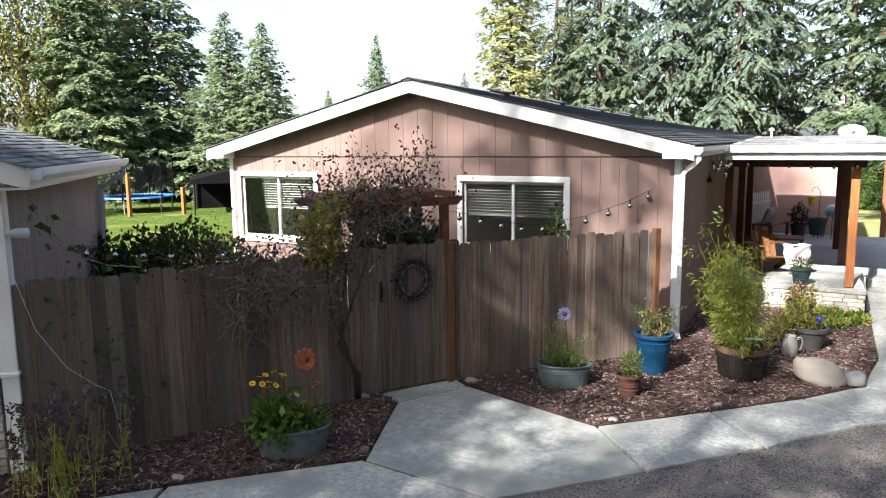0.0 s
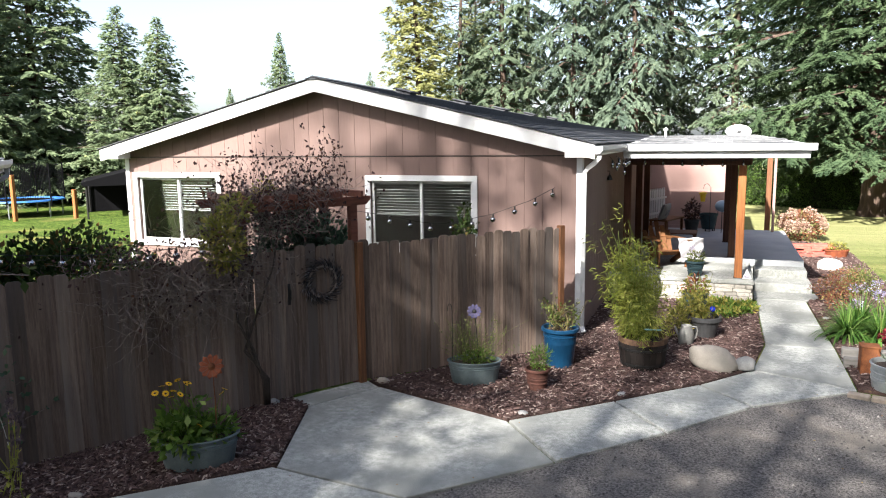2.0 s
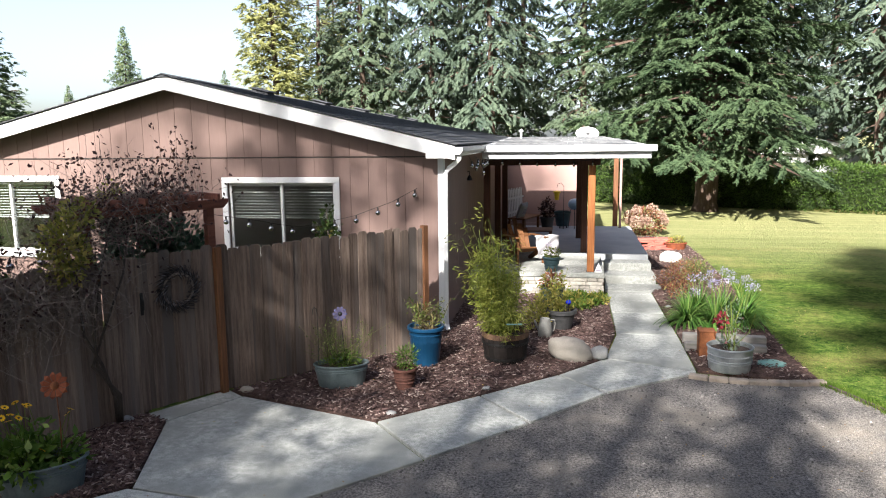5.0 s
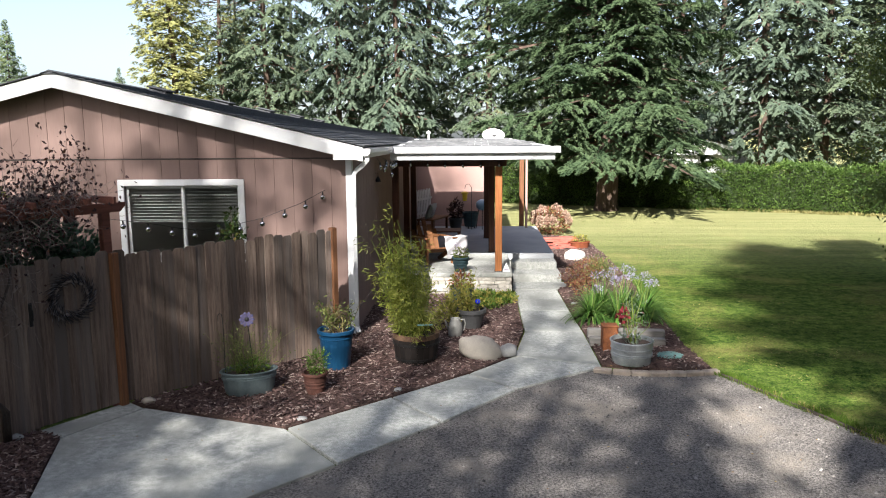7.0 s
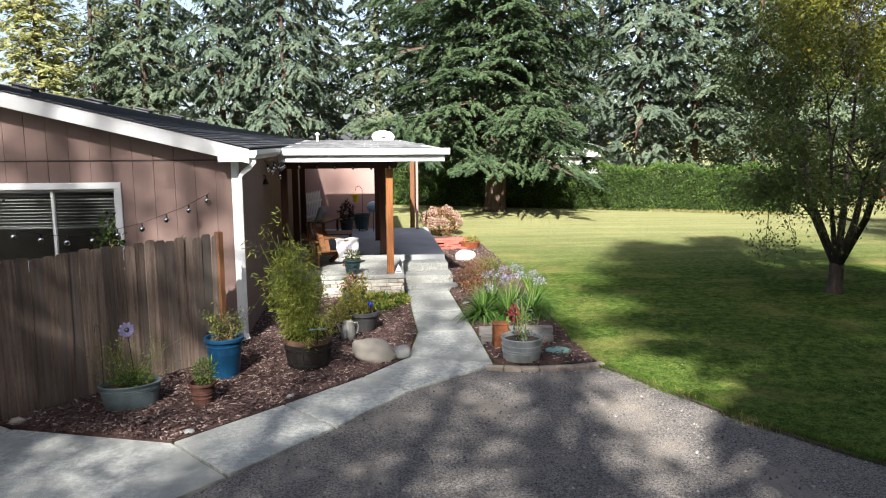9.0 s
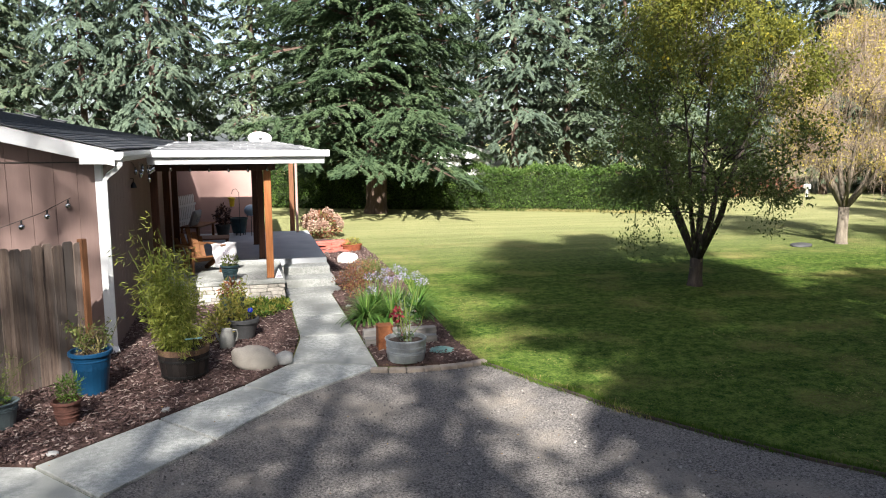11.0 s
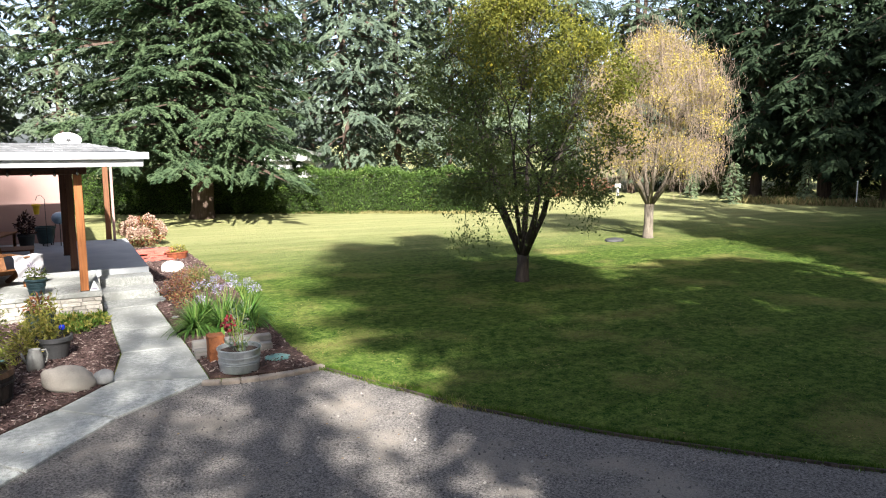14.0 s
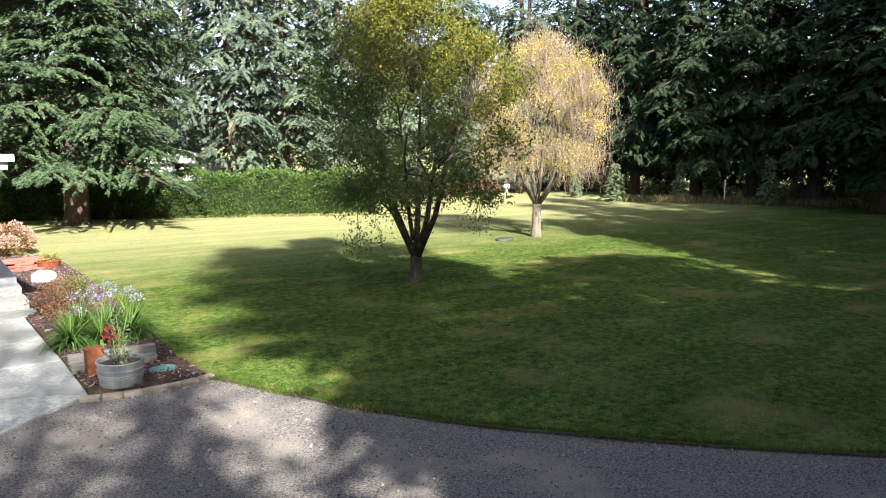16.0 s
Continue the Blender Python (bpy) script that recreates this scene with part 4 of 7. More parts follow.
c3, e3 = curls(over, any_way(over) * [1, 1, 0.7] - [0, 0, 0.25], rng.uniform(0.2, 0.65, len(over)), 0.007, 6, 0.5, 0.06)
c4, e4 = curls(spare, any_way(spare) * [1, 1, 0.6], rng.uniform(0.2, 0.5, len(spare)), 0.006)
c5, e5 = curls(top, any_way(top) * [0.5, 0.5, 0.3] + [0, 0, 1], rng.uniform(0.2, 0.75, len(top)), 0.010, 6, 0.22)
tagged(link_np("twigwork", *npjoin(c1, c2, c3, c4, c5), VINETWIG, vine), kind="stuff")
Q = np.concatenate([e5, e5, top + (e5 - top) * 0.7, heap, e5 - [0, 0, 0.05], e5 - [0.02, 0, 0.12], top + (e5 - top) * 0.5, top + (e5 - top) * 0.35, heap[:330], e1[:260], side_heap[:300], e2[:160], e4, spare, e4 - [0, 0, 0.06], over[:120]])
tagged(link_np("leafage", *blades(rng, Q + rng.normal(0, 0.035, Q.shape), rng.normal(0, 1, Q.shape) - [0, 0, 0.7], rng.uniform(0.035, 0.068, len(Q)), rng.uniform(0.022, 0.042, len(Q))), VINELEAF, vine), kind="stuff")
lv = npjoin(clump(rng, tuple(along(-0.80, 0.14, 2.05)), (0.24, 0.22, 0.36), 1000, 0.06, 0.65, 0.3), clump(rng, tuple(along(-0.62, 0.12, 2.42)), (0.2, 0.2, 0.16), 240, 0.055, 0.65, 0.2), clump(rng, tuple(along(-0.2, -0.1, 2.6)), (0.16, 0.16, 0.14), 60, 0.05, 0.6, 0.1))
tagged(link_np("green_leafage", *lv, YELLOWGREEN, vine, "yellow-green living leaves"), kind="stuff")
for k in range(3):
    pts = [along(-0.38 + 0.02 * k, 0.10, 0.0), along(-0.40 + 0.03 * k, 0.12, 0.35), along(-0.52 - 0.05 * k, 0.14, 0.75), along(-0.68 + 0.1 * k, 0.14, 1.1), along(-0.7 + 0.25 * k, 0.1, 1.7), along(-0.4 + 0.2 * k, -0.1, 2.3)]
    link("trunk", *tube([tuple(p) for p in pts], [0.022, 0.02, 0.018, 0.015, 0.012, 0.008], 6), DARKBARK, vine, smooth=True)
ROSELEAF = leafy("blue_green_rose_leaves", (0.03, 0.065, 0.04), (0.085, 0.14, 0.085), None, 0.1, 0.5, 0.3)
rose = root("rose_bush", pose(0, 0, 0), "dark green leafy bush behind the fence under the arbor", "shrub")
rng = np.random.default_rng(33)
lv = npjoin(clump(rng, tuple(along(0.45, -0.75, 1.75)), (0.55, 0.45, 0.6), 2600, 0.10, 0.6, 0.3), clump(rng, tuple(along(0.9, -0.7, 1.65)), (0.35, 0.3, 0.45), 800, 0.1, 0.6, 0.3))
tagged(link_np("leaves", *lv, ROSELEAF, rose), kind="stuff")
link("stem", *tube([tuple(along(0.5, -0.75, 0)), tuple(along(0.48, -0.75, 0.8)), tuple(along(0.45, -0.75, 1.7))], [0.025, 0.02, 0.01], 6), VINETWIG, rose)
rose2 = root("rose_bush", pose(-1.75, -0.55, 0), "slender rose bush in front of the window", "shrub")
lv = npjoin(clump(rng, (0, 0, 1.72), (0.20, 0.16, 0.22), 170, 0.08, 0.6, 0.2), clump(rng, (-0.02, 0, 2.0), (0.10, 0.08, 0.16), 50, 0.07, 0.6, 0.2))
tagged(link_np("leaves", *lv, SHRUBLEAF, rose2), kind="stuff")
link("stem", *tube([(0, 0, 0), (0.02, 0, 1.0), (-0.02, 0, 2.12)], [0.012, 0.01, 0.005], 6), VINETWIG, rose2)
# climbing sprigs on the dark left part of the fence
for k, (s, zz) in enumerate(((-3.1, 1.2), (-3.45, 1.75), (-2.95, 0.75))):
    sp = root("fence_sprig", pose(0, 0, 0), "thin straggling sprig climbing the fence", "climber", "sprigs on the fence")
    A = along(rng.normal(s, 0.05, 14), 0.06, np.linspace(0.1, zz, 14))
    B = along(rng.normal(s, 0.14, 14), rng.uniform(0.05, 0.25, 14), np.linspace(0.25, zz + 0.2, 14))
    tagged(link_np("twigwork", *stems(rng, A, B, 0.007, 0.15), VINETWIG, sp), kind="stuff")
    Q = np.repeat(B[4:], 5, 0) + rng.normal(0, 0.06, (50, 3))
    tagged(link_np("leaves", *blades(rng, Q, rng.normal(0, 1, (50, 3)), 0.08, 0.05), ROSELEAF, sp), kind="stuff")
hedge_row = root("rhododendron", pose(-6.6, -3.9, 0, 0, 0, 48), "dense dark green shrub behind the fence, some leaves reddish", "shrub")
rng = np.random.default_rng(34)
lv = npjoin(*[clump(rng, (x, y, z), r, int(n * 1.6), 0.095, 0.62, 0.35, 0.1) for x, y, z, r, n in (
    (-1.3, 0, 1.05, (0.9, 0.8, 0.85), 3200), (0.0, 0.2, 1.05, (1.1, 0.9, 0.85), 4200), (1.1, 0.1, 0.72, (0.65, 0.65, 0.65), 2300), (-2.0, -0.3, 0.85, (0.6, 0.6, 0.8), 1500))])
tagged(link_np("leaves", *lv, SHRUBLEAF, hedge_row), kind="stuff")
for k in range(5):
    link("stem", *tube([(k * 0.8 - 1.6, 0, -0.05), (k * 0.85 - 1.7, 0.05, 0.5), (k * 0.9 - 1.8, 0.1, 1.1)], [0.05, 0.04, 0.02], 6), GREYBARK, hedge_row)

# ---- the garage ----
ga = pose(-4.735, -7.525, 0, 0, 0, 42)      # local y runs back along the side wall, -x along the front
garage = root("garage", ga, "outbuilding with grey-brown board siding, white trim and grey shingles", "garage", kind="structure")
GARAGEWALL = mat("grey_brown_siding", (0.20, 0.165, 0.152), (0.26, 0.215, 0.20), 0.85, 4, 60, 0.2, stretch=(1, 1, 0.15), per=0.06)
for k in range(28):
    link("siding_board", *siding_board(0.05 + k * 0.15, 0.2 + k * 0.15, 0.0, 2.78, 2.78), GARAGEWALL, garage, m=pose(0, 0, 0, 0, 0, 90))
link("wall_core", *box(-0.12, 0.009, 0.0, 4.25, 0, 2.8), GARAGEWALL, garage)
link("wall_core", *box(-6.0, -0.12, 0.0, 0.12, 0, 2.8), GARAGEWALL, garage)
link("wall_core", *box(-6.0, -0.12, 4.13, 4.25, 0, 2.8), GARAGEWALL, garage)
link("wall_core", *box(-6.0, -5.88, 0.12, 4.13, 0, 2.8), GARAGEWALL, garage)
link("corner_board", *cbox(-0.14, 0.03, -0.035, -0.002, 1.02, 2.8, 0.004), WHITE, garage)
link("corner_board", *cbox(0.010, 0.032, 0.0, 0.12, 0.0, 2.8, 0.004), WHITE, garage)
link("corner_board", *cbox(-0.12, 0.03, -0.035, -0.002, 0.0, 0.98, 0.004), WHITE, garage)
link("ledge", *cbox(-3.0, 0.05, -0.08, -0.002, 0.98, 1.02, 0.006), WHITE, garage, "white ledge over the stone veneer")
rr0 = random.Random(9)
for row in range(11):
    x = -0.14
    while x > -1.3:
        w = rr0.uniform(0.12, 0.32)
        link("stone", *cbox(x - w + 0.008, x, -0.03 - rr0.uniform(0, 0.025), 0.0, row * 0.088 + 0.004, row * 0.088 + 0.084, 0.008), LEDGER, garage)
        x -= w
gs = 0.30
zg = lambda x: 2.95 + gs * (0.33 - x)
link("roof_deck", *prism([(-3.2, zg(-3.2) - 0.1), (0.31, zg(0.31) - 0.1), (0.31, zg(0.31)), (-3.2, zg(-3.2))], -0.20, 4.3, "y"), WHITE, garage)
link("roof_deck", *prism([(-6.8, zg(0.31) - 0.1), (-3.2, zg(-3.2) - 0.1), (-3.2, zg(-3.2)), (-6.8, zg(0.31))], -0.20, 4.3, "y"), SHINGLE_GREY, garage)
link("rake_fascia", *prism([(-3.2, zg(-3.2) - 0.2), (0.31, zg(0.31) - 0.2), (0.31, zg(0.31) - 0.005), (-3.2, zg(-3.2) - 0.005)], -0.23, -0.20, "y"), WHITE, garage)
link("eave_fascia", *cbox(0.31, 0.34, -0.23, 4.3, 2.77, 2.95, 0.005), WHITE, garage)
link("soffit", *box(0.03, 0.31, -0.2, 4.3, 2.75, 2.77), WHITE, garage)
link("gutter", *prism([(0.34 + x, 2.83 + z) for x, z in profile], -0.22, 4.3, "y"), WHITE, garage, "white metal rain gutter")
link("downspout", *spout([(0.39, 4.2, 2.82), (0.39, 4.2, 2.72), (0.2, 4.15, 2.6), (0.07, 4.12, 2.5), (0.07, 4.12, 0.1)]), WHITE, garage)
# shingle tabs
pieces = []
for i in range(26):
    xlow = 0.36 - i * 0.138
    y = -0.25 - rr0.random() * 0.25
    while y < 4.3:
        w = rr0.uniform(0.16, 0.33)
        a, b = max(y, -0.25), min(y + w - 0.006, 4.3)
        if b > a + 0.02:
            t = rr0.uniform(0.012, 0.022)
            pieces.append(strip(xlow, zg(xlow), xlow - 0.16, zg(xlow - 0.16), a, b, t))
        y += w
SHINGLE_ISLE = leafy("mixed_grey_shingle", (0.055, 0.062, 0.07), (0.15, 0.16, 0.17), None, 0.1, 0.95, 0.0)
tagged(link("shingles", *join(*pieces), SHINGLE_ISLE, garage, "grey architectural shingles"), kind="stuff")
# lamp and cable on the garage corner
gl = root("wall_spotlight", ga @ pose(0.05, -0.02, 2.34), "small white outdoor spotlight at the garage corner", "lamp")
link("shade", *moved(lathe([(0.0, 0), (0.03, 0.0), (0.045, 0.04), (0.05, 0.15), (0.045, 0.15), (0.04, 0.05), (0, 0.03)], 14), pose(0.02, 0.02, 0, 0, 95, 40)), VINYL, gl, smooth=True)
link("bracket", *tube([(-0.04, 0, 0), (0.02, 0.02, 0)], 0.014, 6), VINYL, gl)
cord = [(-4.68, -7.5, 1.95), (-4.6, -7.38, 1.4), (-4.45, -7.2, 1.0), (-4.32, -7.0, 0.78), (-4.24, -6.9, 0.7), (-4.22, -6.86, 0.45), (-4.2, -6.84, 0.25)]
tagged(link("hanging_cord", *tube(cord, 0.0026, 5), VINYL), "thin white cord hanging down the fence", "cord")
spr = root("creeper_sprig", pose(0, 0, 0), "dark round-leaved creeper hanging from the garage eave", "climber")
rng = np.random.default_rng(35)
curve = np.array([(-4.44, -7.42, 2.72), (-4.40, -7.38, 2.5), (-4.30, -7.28, 2.3), (-4.22, -7.18, 2.12), (-4.05, -6.95, 2.0), (-3.9, -6.7, 1.95)])
link("stem", *tube([tuple(q) for q in curve], 0.006, 5), VINETWIG, spr)
Q = np.repeat(curve[1:], 5, 0) + rng.normal(0, 0.06, (25, 3))
tagged(link_np("leaves", *blades(rng, Q, rng.normal(0, 1, Q.shape) - [0, 0, 0.5], rng.uniform(0.08, 0.13, 25), rng.uniform(0.06, 0.09, 25)), SHRUBLEAF, spr), kind="stuff")
# ---- stone facing of the porch base ----
rr0 = random.Random(19)
for row in range(5):
    x = 0.06
    while x < 2.70:
        w = min(rr0.uniform(0.14, 0.42), 2.71 - x)
        if w > 0.03:
            link("stone", *cbox(x + 0.004, x + w - 0.004, 3.085 - rr0.uniform(0, 0.03), 3.16, row * 0.072 - 0.004, row * 0.072 + 0.064, 0.008), LEDGER, patio)
        x += w
for row in range(5):
    y = 3.16
    while y < 5.4:
        w = min(rr0.uniform(0.14, 0.42), 5.5 - y)
        link("stone", *cbox(2.66, 2.70 + rr0.uniform(0, 0.02), y + 0.004, y + w - 0.004, row * 0.072 - 0.004, row * 0.072 + 0.064, 0.008), LEDGER, patio)
        y += w


# ---- pots and planters ----
def pot_body(r0, r1, h, rim=0.015, lip=0.04, n=28, sx=1.0, sy=1.0, ridges=()):
    prof = [(0.001, 0.0), (r0 * 0.96, 0.0), (r0, 0.01)]
    for z in ridges:
        q = r0 + (r1 - r0) * z / h
        prof += [(q, z - 0.012), (q + 0.008, z - 0.006), (q + 0.008, z + 0.006), (q, z + 0.012)]
    prof += [(r1 - 0.002, h - lip), (r1 + rim, h - lip + 0.006), (r1 + rim, h - 0.006), (r1 + rim - 0.006, h), (r1 - 0.012, h), (r1 - 0.016, h - lip), (r1 * 0.93, h * 0.6)]
    return lathe(prof, n, sx, sy)


def planter(name, label, m, r0, r1, h, material, category="planter", **kw):
    p = root(name, m, label, category)
    link("pot", *pot_body(r0, r1, h, **kw), material, p, smooth=False)
    sx, sy = kw.get("sx", 1.0), kw.get("sy", 1.0)
    link("soil", *lathe([(0.001, h - 0.055), (r1 * 0.5, h - 0.045), (r1 - 0.013, h - 0.06)], 20, sx, sy), SOIL, p)
    return p


def greens(parent, material, mesh, name="foliage", label=""):
    tagged(link_np(name, *mesh, material, parent, label), kind="stuff")


def flower_heads(parent, material, heads, r, petals=12, centre=None, tilt=35, name="flower"):
    """Daisy-like heads, each an object: a ring of petals and a button."""
    for k, (x, y, z) in enumerate(heads):
        V, F = [], []
        for q in range(petals):
            a = 2 * math.pi * q / petals
            b = math.pi / petals * 0.9
            i = len(V)
            V += [(0.25 * r * math.cos(a - b), 0.25 * r * math.sin(a - b), 0), (r * 0.8 * math.cos(a - b), r * 0.8 * math.sin(a - b), 0.10 * r), (r * math.cos(a), r * math.sin(a), 0.0),
                  (r * 0.8 * math.cos(a + b), r * 0.8 * math.sin(a + b), 0.10 * r), (0.25 * r * math.cos(a + b), 0.25 * r * math.sin(a + b), 0)]
            F.append((i, i + 1, i + 2, i + 3, i + 4))
        fl = link(name, V, F, material, parent, m=pose(x, y, z, tilt + 14 * math.sin(k * 2.1), 10 * math.sin(k * 3.3), 20 * k))
        link("flower_centre", *lathe([(0.3 * r, 0.0), (0.26 * r, 0.10 * r), (0.12 * r, 0.2 * r), (0.001, 0.22 * r)], 10), centre or SOIL, fl, smooth=True)


rng = np.random.default_rng(41)
# zinc oval tub with yellow daisies by the fence
p = planter("oval_planter", "oval grey zinc tub with yellow daisies and green leaves", pose(-2.66, -6.02, 0, 0, 0, 38), 0.27, 0.31, 0.30, ZINC, sx=1.22, sy=0.72, ridges=(0.21, 0.235), lip=0.02)
greens(p, GREEN, npjoin(clump(rng, (-0.16, -0.05, 0.36), (0.27, 0.2, 0.20), 420, 0.115, 0.5, 0.4), clump(rng, (0.12, 0.02, 0.34), (0.24, 0.16, 0.16), 300, 0.09, 0.4, 0.3), clump(rng, (-0.05, 0.05, 0.55), (0.2, 0.12, 0.18), 90, 0.08, 0.4, 0.2)))
tops = [(-0.36, -0.1, 0.80), (-0.27, -0.05, 0.77), (-0.24, 0.02, 0.84), (-0.14, -0.03, 0.74), (-0.09, 0.04, 0.82), (-0.06, 0.02, 0.83), (0.27, 0.05, 0.72), (0.02, -0.15, 0.45), (-0.3, 0.0, 0.83), (-0.2, -0.06, 0.79), (-0.16, 0.05, 0.86), (-0.22, -0.02, 0.72), (0.24, 0.02, 0.69)]
greens(p, STEM, stems(rng, [(x * 0.4, y * 0.4, 0.26) for x, y, z in tops], tops, 0.008, 0.05), "stalk_growth")
flower_heads(p, GOLD, tops, 0.036, 11)
st = root("metal_flower_stake", pose(-2.50, -5.95, 0, 0, 0, 25), "orange painted metal flower on a stake in the tub", "garden ornament")
link("stalk", *tube([(0, 0, 0.15), (0.01, 0, 0.6), (0, 0, 0.98)], 0.006, 6), RUST, st)
flower_heads(st, ORANGE, [(0, -0.03, 1.0)], 0.125, 11, RUST, 72, "flower_head")
# oval tub with wispy herbs by the gate
p = planter("oval_planter", "oval blue-grey zinc tub with wispy dry flowering herbs", pose(-0.86, -2.80, 0, 0, 0, 18), 0.25, 0.29, 0.30, ZINC, sx=1.18, sy=0.75, ridges=(0.21, 0.235), lip=0.02)
greens(p, GREEN, clump(rng, (0.02, 0, 0.33), (0.24, 0.15, 0.09), 320, 0.05, 0.4, 0.2))
S = np.stack([rng.normal(0, 0.12, 150), rng.normal(0, 0.08, 150), np.full(150, 0.28)], 1)
E_ = S * [2.0, 2.0, 0] + np.stack([rng.normal(0, 0.13, 150), rng.normal(0, 0.1, 150), rng.uniform(0.38, 0.92, 150)], 1)
greens(p, DULL, npjoin(stems(rng, S[::2], E_[::2], 0.004, 0.09), blades(rng, np.repeat(E_, 5, 0) - rng.random((750, 1)) * np.repeat(E_ - S, 5, 0) * 0.7, rng.normal(0, 1, (750, 3)), 0.035, 0.012)), "herbage")
st = root("metal_flower_stake", pose(-0.86, -2.78, 0, 0, 0, 10), "violet painted metal flower on a stake in the tub", "garden ornament")
link("stalk", *tube([(0.06, 0, 0.2), (0.02, 0, 0.7), (0, 0, 0.92)], 0.006, 6), IRON, st)
flower_heads(st, PURPLE, [(0, -0.02, 0.94)], 0.10, 10, IRON, 70, "flower_head")
st = root("shepherd_hook", pose(-1.12, -2.92, 0, 0, 0, 20), "thin dark iron hook stuck in the tub", "garden hook")
link("hook", *tube([(0, 0, 0.0), (0, 0, 0.95), (-0.01, 0, 1.03), (-0.035, 0, 1.05), (-0.055, 0, 1.02), (-0.055, 0, 0.95)], 0.005, 6), IRON, st)
# small terracotta and the blue pot
p = planter("plant_pot", "small weathered terracotta pot with a bright green tuft", pose(-0.02, -2.80, 0), 0.11, 0.15, 0.27, TERRACOTTA, ridges=(0.09, 0.14), lip=0.035)
greens(p, GREEN, npjoin(clump(rng, (0.03, 0, 0.40), (0.15, 0.14, 0.17), 700, 0.045, 0.2, 0.2, 0.5)))
p = planter("plant_pot", "large blue pot with a yellowing leafy plant", pose(0.05, -1.75, 0), 0.185, 0.24, 0.55, BLUEPOT, ridges=(0.44,), lip=0.05, rim=0.022)
S = np.stack([rng.normal(0, 0.07, 40), rng.normal(0, 0.06, 40), np.full(40, 0.5)], 1)
E_ = S + np.stack([rng.normal(0, 0.13, 40), rng.normal(0, 0.12, 40), rng.uniform(0.2, 0.48, 40)], 1)
greens(p, DRYSTALK, stems(rng, S, E_, 0.009, 0.10), "stalk_growth")
greens(p, DULL, blades(rng, np.repeat(E_, 8, 0) - rng.random((320, 1)) * np.repeat(E_ - S, 8, 0) * 0.6 + rng.normal(0, 0.03, (320, 3)), rng.normal(0, 1, (320, 3)) - [0, 0, 0.3], 0.06, 0.026))
# half barrel with bamboo
bar = root("half_barrel", pose(1.14, -1.42, 0, 0, 0, 0), "dark oak half barrel planter with a pale worn rim", "planter")
for k in range(22):
    a0, a1 = 2 * math.pi * k / 22, 2 * math.pi * (k + 0.965) / 22
    V, F = [], []
    for z, r in ((0.0, 0.285), (0.20, 0.318), (0.36, 0.335)):
        for rr, aa in ((r, a0), (r, a1), (r - 0.028, a1), (r - 0.028, a0)):
            V.append((rr * math.cos(aa), rr * math.sin(aa), z))
    for i in range(2):
        for q in range(4):
            F.append((4 * i + q, 4 * i + (q + 1) % 4, 4 * i + 4 + (q + 1) % 4, 4 * i + 4 + q))
    F += [(3, 2, 1, 0), (8, 9, 10, 11)]
    link("stave", V, F, OAK, bar)
    V = [(rr * math.cos(aa), rr * math.sin(aa), z) for z, r in ((0.36, 0.335), (0.43 + 0.006 * math.sin(k * 2.3), 0.338)) for rr, aa in ((r, a0), (r, a1), (r - 0.028, a1), (r - 0.028, a0))]
    link("stave_top", V, [(0, 1, 5, 4), (1, 2, 6, 5), (2, 3, 7, 6), (3, 0, 4, 7), (4, 5, 6, 7)], OAKTOP, bar)
for z, r in ((0.05, 0.296), (0.27, 0.330)):
    link("hoop", *lathe([(r, z), (r + 0.006, z + 0.003), (r + 0.008, z + 0.035), (r + 0.002, z + 0.038)], 32), IRON, bar)
link("soil", *lathe([(0.001, 0.38), (0.15, 0.37), (0.31, 0.36)], 24), SOIL, bar)
bam = root("bamboo", pose(1.14, -1.40, 0.36), "bushy yellow-green bamboo growing in the barrel", "bamboo")
nc = 60
S = np.stack([rng.normal(-0.02, 0.11, nc), rng.normal(0, 0.11, nc), np.zeros(nc)], 1)
E_ = S + np.stack([rng.normal(-0.08, 0.16, nc), rng.normal(0.03, 0.16, nc), rng.uniform(0.55, 1.35, nc)], 1)
E_[:16] += np.stack([rng.normal(-0.22, 0.12, 16), rng.normal(0.05, 0.1, 16), rng.uniform(0.15, 0.45, 16)], 1)
greens(bam, STEM, stems(rng, S, E_, 0.009, 0.03), "cane_growth")
k = 7200
i = rng.integers(0, nc, k)
u = 0.10 + 0.92 * rng.random(k) ** 0.85
node = rng.normal(0, 1, (nc, 14, 3)) * [0.10, 0.10, 0.05]
Q = S[i] + (E_ - S)[i] * (np.round(u * 13) / 13)[:, None] + node[i, (u * 13).astype(int)] * 1.0 + rng.normal(0, 0.03, (k, 3))
greens(bam, BAMBOO, blades(rng, Q, node[i, (u * 13).astype(int)] * 6 + rng.normal(0, 0.6, (k, 3)) - [0, 0, 0.35], rng.uniform(0.06, 0.125, k), rng.uniform(0.010, 0.017, k), None, 0.08))
dfly = root("dragonfly_ornament", pose(1.30, -1.82, 0.62, 0, 0, 10), "teal glass dragonfly ornament on a thin stake", "garden ornament")
link("stalk", *tube([(0, 0, -0.2), (0, 0, 0.0)], 0.004, 5), IRON, dfly)
for sgn in (-1, 1):
    for yy in (-0.012, 0.02):
        link("wing", *moved(lathe([(0.001, -0.004), (0.05, -0.003), (0.06, 0.0), (0.05, 0.003), (0.001, 0.004)], 14, 1.0, 0.35), pose(sgn * 0.055, yy, 0.005, 0, 0, sgn * yy * 400)), TEAL, dfly, smooth=True)
